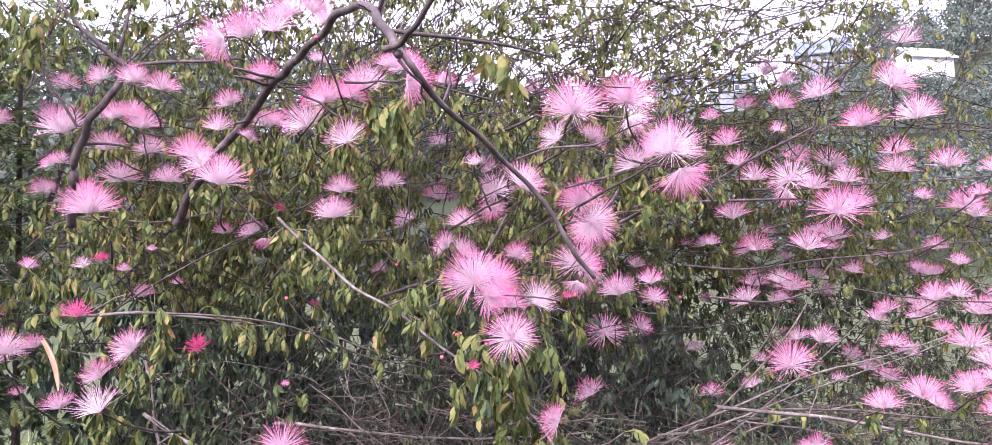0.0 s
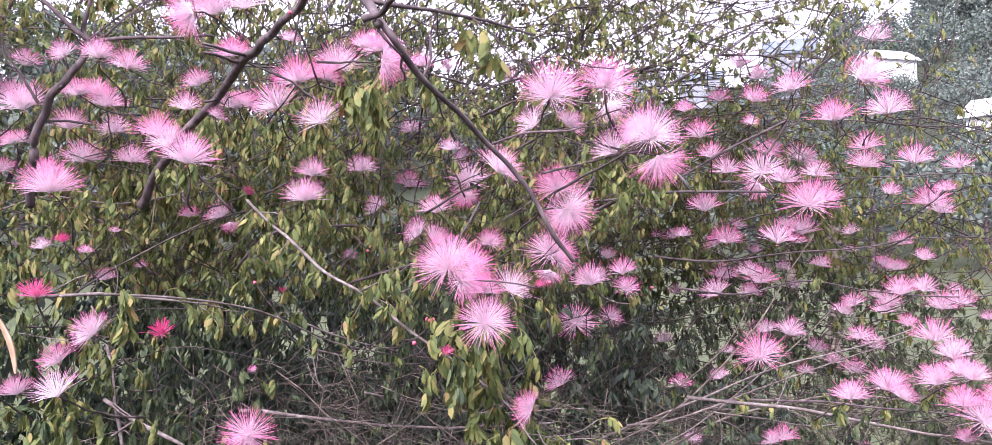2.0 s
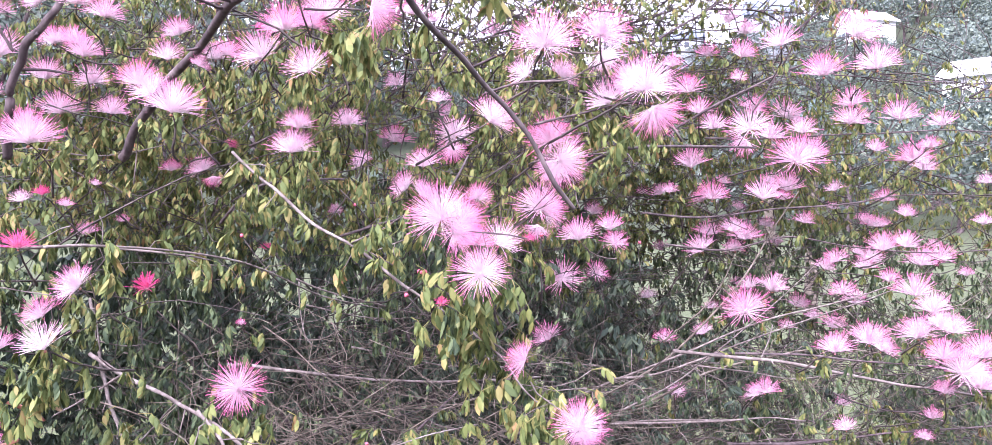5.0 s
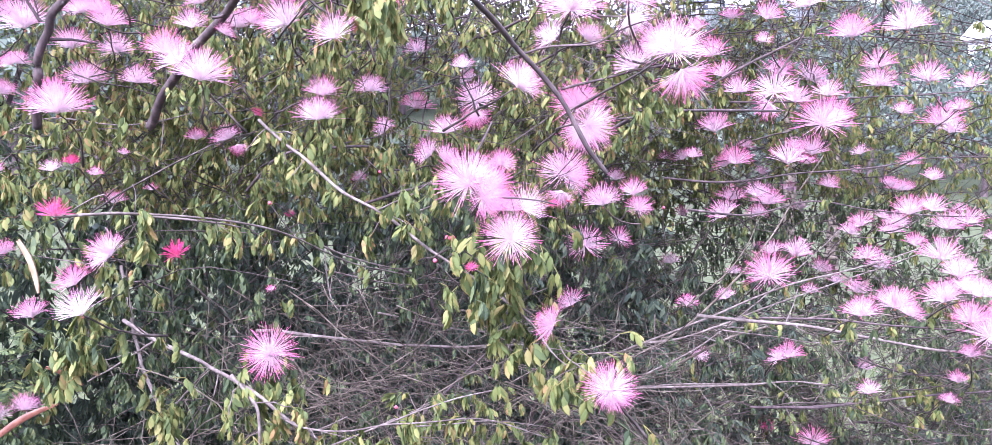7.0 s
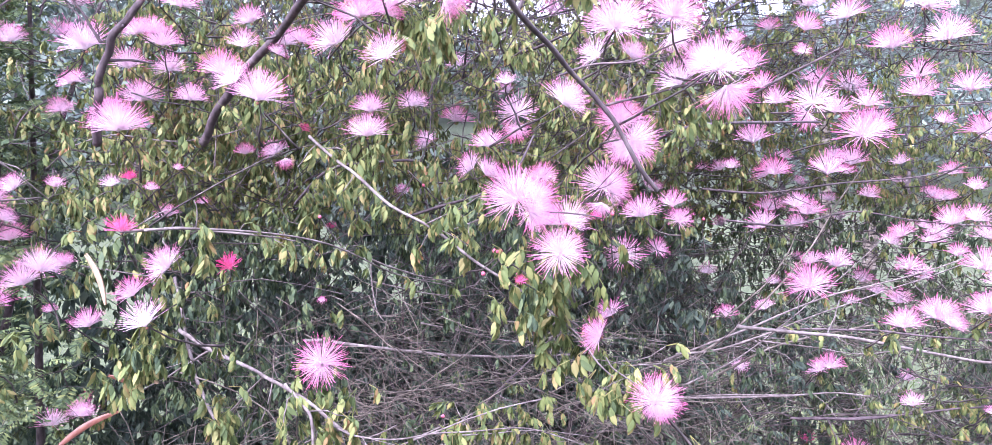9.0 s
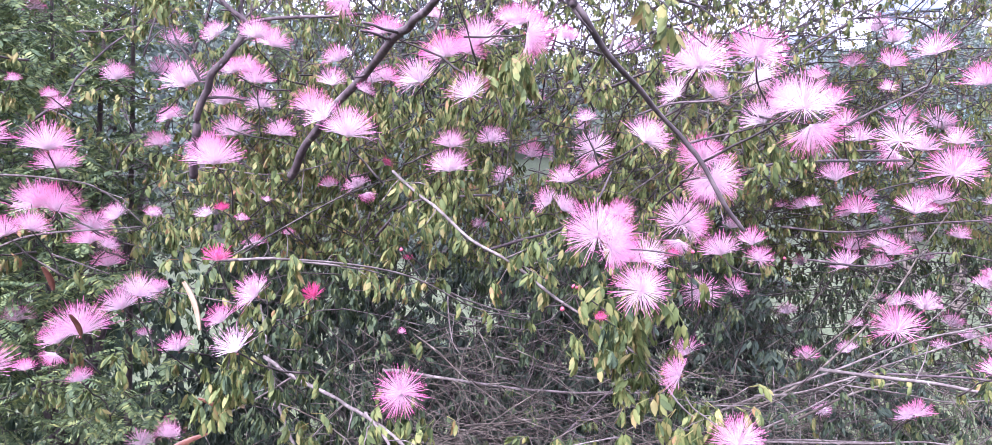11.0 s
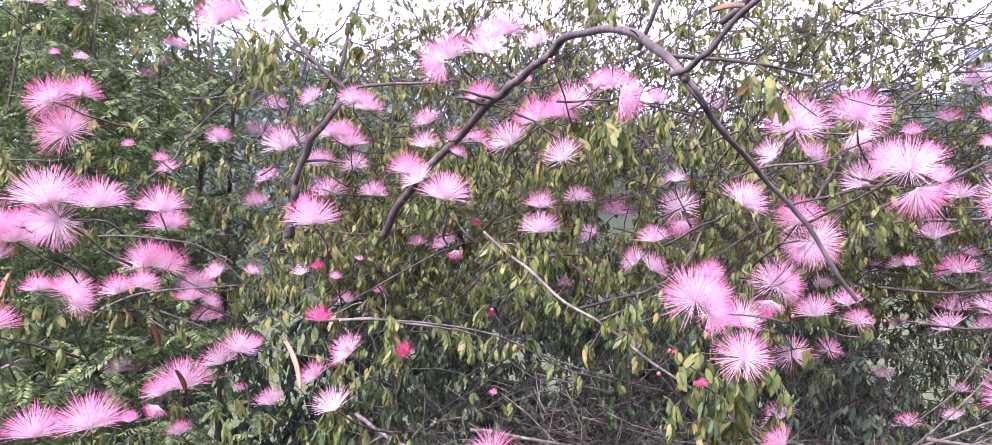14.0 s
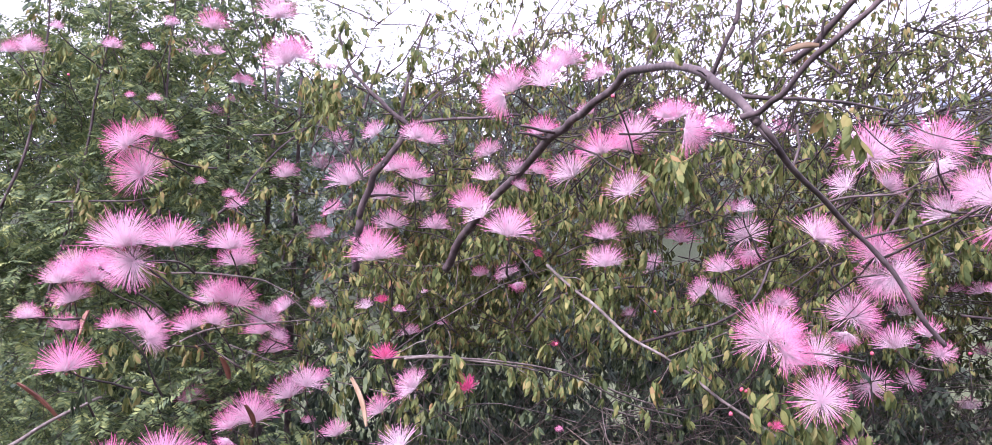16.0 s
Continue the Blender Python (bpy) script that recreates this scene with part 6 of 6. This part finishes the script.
# Stems that rise from the ground into the shrub.
for k in range(10):
    a = rng.uniform(0, 6.28)
    foot = np.array([0.1 + 0.3 * math.cos(a), 2.2 + 0.2 * math.sin(a), -0.03])
    top = np.array([rng.uniform(-0.9, 1.0), rng.uniform(2.0, 2.5), rng.uniform(1.1, 1.6)])
    mid = foot * 0.5 + top * 0.5 + np.array([0, 0, 0.15])
    branch([tuple(foot), tuple(mid), tuple(top)], 0.014, 0.004, M_BARK, "", 4, 0)

# ---------------------------------------------------------------- the finer-leaved shrub beside it
MAIN_TWIGS, TWIGS = TWIGS, []
FEATHERY = tagged(new("feathery_shrub"), "tall dark green feathery-leaved shrub behind the flowering one", "shrub")
thicket(150, (-2.3, 1.5, 0.9), (-1.16, 2.0, 1.75), (0.15, -0.3, 0.6), 0.45, (0.2, 0.45), SMALL, 0.034, FINE, 1.75)
thicket(185, (-2.4, 1.55, 1.65), (-1.25, 2.05, 2.4), (0.15, -0.2, 0.8), 0.4, (0.2, 0.5), SMALL, 0.029, FINE, 1.75)
thicket(110, (-2.6, 2.0, 0.9), (-1.55, 2.7, 1.75), (0.15, -0.3, 0.6), 0.45, (0.2, 0.45), SMALL, 0.04, FINE, 1.95)
thicket(120, (-2.7, 2.0, 1.65), (-1.6, 2.7, 2.75), (0.15, -0.2, 0.8), 0.4, (0.2, 0.5), SMALL, 0.04, FINE, 1.95)
thicket(16, (-1.15, 1.8, 1.6), (-0.85, 2.3, 2.05), (0.3, -0.1, 0.7), 0.4, (0.2, 0.4), SMALL, 0.05, FINE, 1.1)
thicket(34, (-1.35, 1.9, 1.95), (-0.8, 2.3, 2.3), (0.1, -0.1, 0.9), 0.4, (0.2, 0.4), SMALL, 0.05, FINE, 1.3)
DEEP_FINE = []
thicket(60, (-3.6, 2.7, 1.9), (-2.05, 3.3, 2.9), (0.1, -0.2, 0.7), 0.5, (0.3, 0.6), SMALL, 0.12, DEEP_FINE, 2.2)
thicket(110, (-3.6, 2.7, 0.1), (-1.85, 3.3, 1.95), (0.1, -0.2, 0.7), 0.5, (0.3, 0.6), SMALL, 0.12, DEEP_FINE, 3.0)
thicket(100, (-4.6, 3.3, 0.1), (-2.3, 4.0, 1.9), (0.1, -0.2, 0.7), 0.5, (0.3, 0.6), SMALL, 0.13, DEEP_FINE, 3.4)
child("foliage", mesh_of("fine_foliage", *scatter(SPRIGS_FINE, FINE), M_LEAF_FINE), FEATHERY, "small feathery dark green leaflets", "stuff")
child("inner_foliage", mesh_of("fine_inner_foliage", *scatter(SPRIGS_PLAIN, DEEP_FINE), M_LEAF_SHADE), FEATHERY, "dark leaves inside the shrub, shade painted into them", "stuff")
child("twig_tangle", mesh_of("fine_twig_tangle", *joined(TWIGS), M_TWIG), FEATHERY, "fine dark twigs", "stuff")
for k in range(9):
    foot = np.array([-1.6 + rng.normal(0, 0.2), 2.3 + rng.normal(0, 0.15), -0.03])
    top = np.array([rng.uniform(-2.2, -1.1), rng.uniform(1.7, 2.6), rng.uniform(1.6, 2.5)])
    line = smooth_line([foot, foot * 0.5 + top * 0.5 + np.array([0, 0, 0.2]), top], 6)
    child("stem", mesh_of("stem", *tube(line, np.linspace(0.016, 0.004, len(line)), 7), M_BARK), FEATHERY)


# ---------------------------------------------------------------- the ground, up to the hillside and the horizon
def crest(az):
    """The hilltop's angle above the level, in degrees, by the bearing to the right of straight ahead."""
    return float(np.interp(az, [-180, -75, -40, -20, 0, 8, 16, 21, 28, 45, 75, 180], [0, 1, 9, 10.5, 11.5, 12, 12.6, 14, 14.8, 14.5, 3, 0]))


def ground_z(x, y):
    r, az = math.hypot(x, y), math.degrees(math.atan2(x, y))
    climb = float(np.interp(r, [0, 10, 40, 80, 150, 230], [0, 0, 0.2, 0.48, 0.83, 1.0]))
    return -0.02 + min(r, 230) * math.tan(radians(crest(az) * climb)) + 0.03 * noise.noise((x * 0.6, y * 0.6, 0.0)) * min(r, 4) / 4


gv, gt = [(0, 0, ground_z(0, 0.01))], []
RINGS = [0.8, 1.6, 2.4, 3.2, 4.2, 5.4, 7, 9, 12, 16, 21, 27, 34, 42, 51, 60, 70, 80, 92, 106, 120, 135, 150, 170, 190, 210, 230, 260, 600, 1500, 4000]
SPOKES = 120
for r in RINGS:
    for k in range(SPOKES):
        a = 2 * math.pi * k / SPOKES
        gv.append((r * math.sin(a), r * math.cos(a), ground_z(r * math.sin(a), r * math.cos(a))))
for k in range(SPOKES):
    gt.append([0, 1 + (k + 1) % SPOKES, 1 + k])
for i in range(len(RINGS) - 1):
    for k in range(SPOKES):
        p, q = 1 + i * SPOKES + k, 1 + i * SPOKES + (k + 1) % SPOKES
        gt += [[p, q, q + SPOKES], [p, q + SPOKES, p + SPOKES]]
tagged(new("ground", mesh_of("ground", gv, gt, M_GROUND)), "grassy ground rising to a wooded hillside", "ground", kind="structure")

# Long grass beyond and under the shrubs.
blades = []
for _ in range(11000):
    r, a = rng.uniform(1.6, 11), rng.uniform(-1.1, 1.1)
    x, y = r * math.sin(a), r * math.cos(a)
    h, w = rng.uniform(0.08, 0.3), rng.uniform(0.003, 0.007)
    d, lean = rng.uniform(0, 6.28), rng.normal(0, 0.12, 2)
    p = np.array([x, y, ground_z(x, y) - 0.01])
    s = np.array([math.cos(d), math.sin(d), 0]) * w
    tip = p + np.array([lean[0], lean[1], h])
    mid = p * 0.5 + tip * 0.5 + np.array([0, 0, h * 0.1])
    blades.append((np.array([p - s, p + s, mid + s * 0.8, mid - s * 0.8, tip]), np.array([[0, 1, 2], [0, 2, 3], [3, 2, 4]])))
tagged(new("grass", mesh_of("grass", *joined(blades), M_GRASS)), "long green and straw-coloured grass", "grass", kind="stuff")


# ---------------------------------------------------------------- trees on the hillside
def tree_meshes(kind, clumps, leaf, wide, tall, mat, each=19):
    """A crown of many small leaf cards gathered in uneven clumps, and a trunk with limbs; 1 m tall in all."""
    trunk = [tube(smooth_line([(0, 0, -0.05), (0.02, 0.01, 0.25), (-0.01, 0.02, 0.6)], 4), np.linspace(0.035, 0.014, 9), 7)]
    cards = []
    for _ in range(clumps):
        a, u = rng.uniform(0, 6.28), rng.uniform(0, 1)
        zz = 0.28 + 0.68 * u**0.8
        if kind == "cone":
            rr = wide * (1.05 - u) * rng.uniform(0.5, 1.0)
        else:
            rr = wide * math.sqrt(max(0.05, 1 - (2 * (zz - 0.28) / 0.72 - 0.9) ** 2 * 0.8)) * rng.uniform(0.35, 1.0)
        c = np.array([rr * math.cos(a), rr * math.sin(a), zz * tall])
        if len(trunk) < 7:
            trunk.append(tube([np.array([0, 0, zz * 0.6]), c * 0.6 + np.array([0, 0, zz * 0.25]), c], [0.01, 0.006, 0.002], 4))
        spread_c = rng.uniform(0.05, 0.1)
        for _ in range(each):
            p = c + rng.normal(0, 1, 3) * np.array([spread_c, spread_c, spread_c * 0.6])
            m = basis(rng.normal(0, 1, 3), rng.normal(0, 1, 3))
            cards.append(((PLAIN_V * leaf * rng.uniform(0.6, 1.3) * np.array([1.5, 1, 1])) @ m.T + p, PLAIN_T))
    return mesh_of("trunk", *joined(trunk), M_BARK), mesh_of("crown", *joined(cards), mat)


TREES = [tree_meshes("round", 44, 0.055, 0.42, 1.0, M_TREE_HAZED), tree_meshes("round", 44, 0.05, 0.5, 0.9, M_TREE_GREY_HAZED), tree_meshes("cone", 44, 0.05, 0.3, 1.1, M_TREE_HAZED), tree_meshes("round", 44, 0.05, 0.38, 1.05, M_TREE_HAZED)]


FAR_TREES = [tree_meshes("round", 54, 0.058, 0.42, 1.0, M_TREE_HAZED, 17), tree_meshes("round", 54, 0.058, 0.5, 0.9, M_TREE_GREY_HAZED, 17), tree_meshes("cone", 48, 0.058, 0.3, 1.1, M_TREE_HAZED, 17), tree_meshes("round", 54, 0.058, 0.38, 1.05, M_TREE_HAZED, 17)]


def tree(az, r, height, k):
    x, y = r * math.sin(radians(az)), r * math.cos(radians(az))
    ob = tagged(new("tree"), ("dark green broad-crowned tree on the hillside", "grey-green spreading tree on the hillside", "dark pointed conifer on the hillside", "dense green tree on the hillside")[k], "tree", "hillside trees")
    ob.matrix_basis = pose(x, y, ground_z(x, y) - 0.1, 0, 0, rng.uniform(0, 360)) @ Matrix.Scale(height, 4)
    made = (FAR_TREES if r > 110 else TREES)[k]
    child("trunk", made[0], ob)
    child("crown", made[1], ob)


HOUSES = [(24.6, 29.6, 150, 12.2), (18.0, 23.0, 175, 14.0), (29.6, 38.0, 80, 8.3), (8.5, 16.5, 200, 12.4)]


def capped_height(az, r, height):
    """A tree's height, capped so that it hides no house from the camera."""
    base = ground_z(r * math.sin(radians(az)), r * math.cos(radians(az)))
    for a, b, far, low in HOUSES:
        if a - 0.8 < az < b + 0.8 and r < far + 6:
            height = min(height, r * math.tan(radians(low + 0.35)) + 1.5 - base)
    return height


def plant(count, az0, az1, r0, r1, h0, h1, kinds):
    for k in range(count):
        az, r = rng.uniform(az0, az1), rng.uniform(r0, r1)
        h = capped_height(az, r, rng.uniform(h0, h1))
        if h > 1.1:
            tree(az, r, h, kinds[k % len(kinds)])


plant(60, 22, 42, 84, 150, 5, 9, (0, 1, 3, 1))
plant(60, 22, 42, 150, 226, 7, 12, (0, 1, 3, 2))
plant(24, 15, 24, 90, 225, 5, 9, (0, 1, 3))
plant(60, 17, 44, 34, 80, 2.5, 5.5, (0, 3, 0, 1))
plant(24, 23, 44, 222, 236, 9, 16, (2, 0))
plant(14, -52, 15, 40, 90, 3, 5, (0, 3, 1))
plant(34, -46, 6, 100, 220, 8, 13, (0, 1, 3))
for az, r, h, k in ((-21, 42, 10.5, 3), (-26, 46, 9.0, 0), (-15, 60, 9.5, 3), (-31, 40, 8.5, 0)):
    tree(az, r, h, k)
plant(16, -52, 16, 150, 232, 4, 8, (0, 1, 3))
plant(26, -46, -3, 90, 140, 16, 23, (3, 1, 0))
plant(18, 30, 38, 52, 74, 7, 10, (0, 3, 1))


# ---------------------------------------------------------------- spiky rosette plants beyond the shrub
M_BLADE = leaf_material("blue_green_blade", [(0.0, (0.09, 0.14, 0.13)), (0.5, (0.16, 0.23, 0.21)), (1.0, (0.28, 0.36, 0.33))], thin=0.15, gloss=0.5)


def rosette_plant(az, r, up, width):
    """A trunk that carries a rosette of stiff, channelled, pointed blades, its heart at a height above the eye's level."""
    x, y = r * math.sin(radians(az)), r * math.cos(radians(az))
    base = ground_z(x, y) - 0.05
    ob = tagged(new("agave"), "blue-green spiky agave rosette on an added trunk", "plant")
    ob.matrix_basis = pose(x, y, base)
    # Guessed distance; an added, unseen trunk lifts the agave to its place in view.
    high = 1.5 + up - base
    line = smooth_line([(0, 0, 0), (0.05, 0, high * 0.5), (0, 0, high)], 5)
    child("trunk", mesh_of("trunk", *tube(line, np.linspace(0.11, 0.08, len(line)), 9), M_DRY), ob)
    for k in range(46):
        tilt, turn = 0.25 + 1.45 * (k / 46) ** 0.8, k * 2.39996
        d = np.array([math.sin(tilt) * math.cos(turn), math.sin(tilt) * math.sin(turn), math.cos(tilt)])
        side = unit(np.cross(d, [0, 0, 1]) + 1e-6)
        up_way = np.cross(side, d)
        span, half = width * rng.uniform(0.42, 0.55), width * 0.035
        s_at = np.array([0.0, 0.35, 0.7, 1.0])
        mid = d * (s_at * span)[:, None] + np.array([0, 0, -0.12 * span]) * (s_at**2)[:, None]
        wide = half * np.array([0.7, 1.0, 0.75, 0.05])
        rows_b = [mid - side * wide[:, None], mid - up_way * (wide * 0.5)[:, None], mid + side * wide[:, None], mid - up_way * (wide * 0.75)[:, None]]
        v = np.stack(rows_b, 1).reshape(-1, 3)
        t = [[i * 4 + j, i * 4 + (j + 1) % 4, i * 4 + (j + 1) % 4 + 4] for i in range(3) for j in range(4)] + [[i * 4 + j, i * 4 + (j + 1) % 4 + 4, i * 4 + j + 4] for i in range(3) for j in range(4)]
        child("leaf_blade", mesh_of("leaf_blade", v, t, M_BLADE), ob, at=pose(0, 0, high))


rosette_plant(22.8, 13.0, 1.71, 0.85)
rosette_plant(20.1, 14.0, 2.10, 0.7)

# ---------------------------------------------------------------- houses
def slab(bm, x0, x1, y0, y1, z0, z1):
    made = bmesh.ops.create_cube(bm, size=1)["verts"]
    for v in made:
        v.co = Vector((x0 + (v.co.x + 0.5) * (x1 - x0), y0 + (v.co.y + 0.5) * (y1 - y0), z0 + (v.co.z + 0.5) * (z1 - z0)))


def house(az, r, up, wide, deep, tall, pitch, turn, wall_mat, roof_mat, label, windows, gable="x"):
    """A house whose floor lies at a height above the eye's level, given by a bearing and a distance."""
    x, y = r * math.sin(radians(az)), r * math.cos(radians(az))
    ob = tagged(new("house"), label, "house")
    ob.matrix_basis = pose(x, y, 1.5 + up, 0, 0, -az + turn)
    bm = bmesh.new()
    foot = min(-1.0, ground_z(x, y) - 1.5 - up - 1)
    slab(bm, -wide / 2, wide / 2, -deep / 2, deep / 2, foot, tall)
    a, b = (wide / 2, deep / 2)
    if gable == "x":
        tri_pts = [[(s * a, -b, tall), (s * a, b, tall), (s * a, 0, tall + pitch)] for s in (-1, 1)]
    else:
        tri_pts = [[(-a, s * b, tall), (a, s * b, tall), (0, s * b, tall + pitch)] for s in (-1, 1)]
    for pts in tri_pts:
        bm.faces.new([bm.verts.new(p) for p in pts])
    part("wall", bm, wall_mat, ob)
    for s in (-1, 1):
        bm = bmesh.new()
        e = 0.5
        if gable == "x":
            q = [(-a - e, s * (b + e), tall - e * pitch / b), (a + e, s * (b + e), tall - e * pitch / b), (a + e, 0, tall + pitch), (-a - e, 0, tall + pitch)]
        else:
            q = [(s * (a + e), -b - e, tall - e * pitch / a), (s * (a + e), b + e, tall - e * pitch / a), (0, b + e, tall + pitch), (0, -b - e, tall + pitch)]
        low = [bm.verts.new(Vector(p) + Vector((0, 0, 0.05))) for p in q]
        high = [bm.verts.new(Vector(p) + Vector((0, 0, 0.28))) for p in q]
        bm.faces.new(low)
        bm.faces.new(high)
        for i in range(4):
            bm.faces.new([low[i], low[(i + 1) % 4], high[(i + 1) % 4], high[i]])
        bmesh.ops.recalc_face_normals(bm, faces=bm.faces)
        part("roof", bm, roof_mat, ob)
    if roof_mat is M_ROOF_BLUE:
        bm = bmesh.new()
        slab(bm, -wide * 0.2 - 0.5, -wide * 0.2 + 0.5, -0.5, 0.5, tall + pitch * 0.3, tall + pitch + 1.0)
        slab(bm, -wide * 0.2 - 0.62, -wide * 0.2 + 0.62, -0.62, 0.62, tall + pitch + 1.004, tall + pitch + 1.2)
        part("chimney", bm, M_WHITE, ob)
    for wx, wz, ww, wh in windows:
        bm = bmesh.new()
        slab(bm, wx - ww / 2 - 0.12, wx + ww / 2 + 0.12, -deep / 2 - 0.08, -deep / 2 + 0.05, wz - 0.12, wz + wh + 0.12)
        win = part("window", bm, M_WHITE, ob)
        bm = bmesh.new()
        slab(bm, wx - ww / 2, wx + ww / 2, -deep / 2 - 0.11, -deep / 2 - 0.02, wz, wz + wh)
        part("pane", bm, M_GLASS, win)
    return ob


house(26.3, 150, 32.6, 6.0, 7.5, 3.3, 1.9, -52, M_WHITE, M_ROOF_WHITE, "white gabled house with a pale roof among hillside trees", [(-1.5, 0.6, 0.9, 0.9), (-0.3, 0.6, 0.9, 0.9), (0.9, 0.6, 0.9, 0.9)], "y")
house(20.5, 175, 43.0, 10.0, 8.0, 2.0, 3.4, 0, M_GREYWALL, M_ROOF_BLUE, "grey house with a slate-blue roof on the hill", [(-2.8, 0.3, 1.2, 1.3), (0.2, 0.3, 1.2, 1.3), (3.0, 0.3, 1.2, 1.3)])
house(33.8, 80, 10.0, 7.0, 7.0, 3.2, 1.7, -12, M_WHITE, M_ROOF_WHITE, "white villa with gables below the wooded hill", [(-2.4, 1.0, 0.8, 1.3), (0, 1.0, 0.8, 1.3), (2.4, 1.0, 0.8, 1.3)])
house(24.2, 62, 1.6, 2.6, 3.0, 2.0, 0.7, 5, M_WHITE, M_ROOF_WHITE, "low white outbuilding beyond the shrub", [(-0.6, 0.6, 0.5, 0.8), (0.6, 0.6, 0.5, 0.8)])
house(10.6, 200, 45.0, 9.0, 8.0, 5.0, 1.6, 8, M_GREYWALL, M_ROOF_WHITE, "pale grey house far off on the skyline", [(-2.4, 1.6, 1.2, 1.6), (1.2, 1.6, 1.2, 1.6)])
house(14.6, 205, 44.5, 10.0, 8.0, 3.4, 2.4, -6, M_GREYWALL, M_ROOF_BLUE, "grey house with a steep slate roof on the skyline", [(-2.4, 1.0, 1.2, 1.4), (1.6, 1.0, 1.2, 1.4)])
house(-21.8, 160, 36.5, 8.0, 7.0, 3.4, 1.0, 4, M_WHITE, M_ROOF_WHITE, "pale house on the skyline beyond the shrubs", [(-2.0, 1.0, 1.0, 1.2), (1.4, 1.0, 1.0, 1.2)])
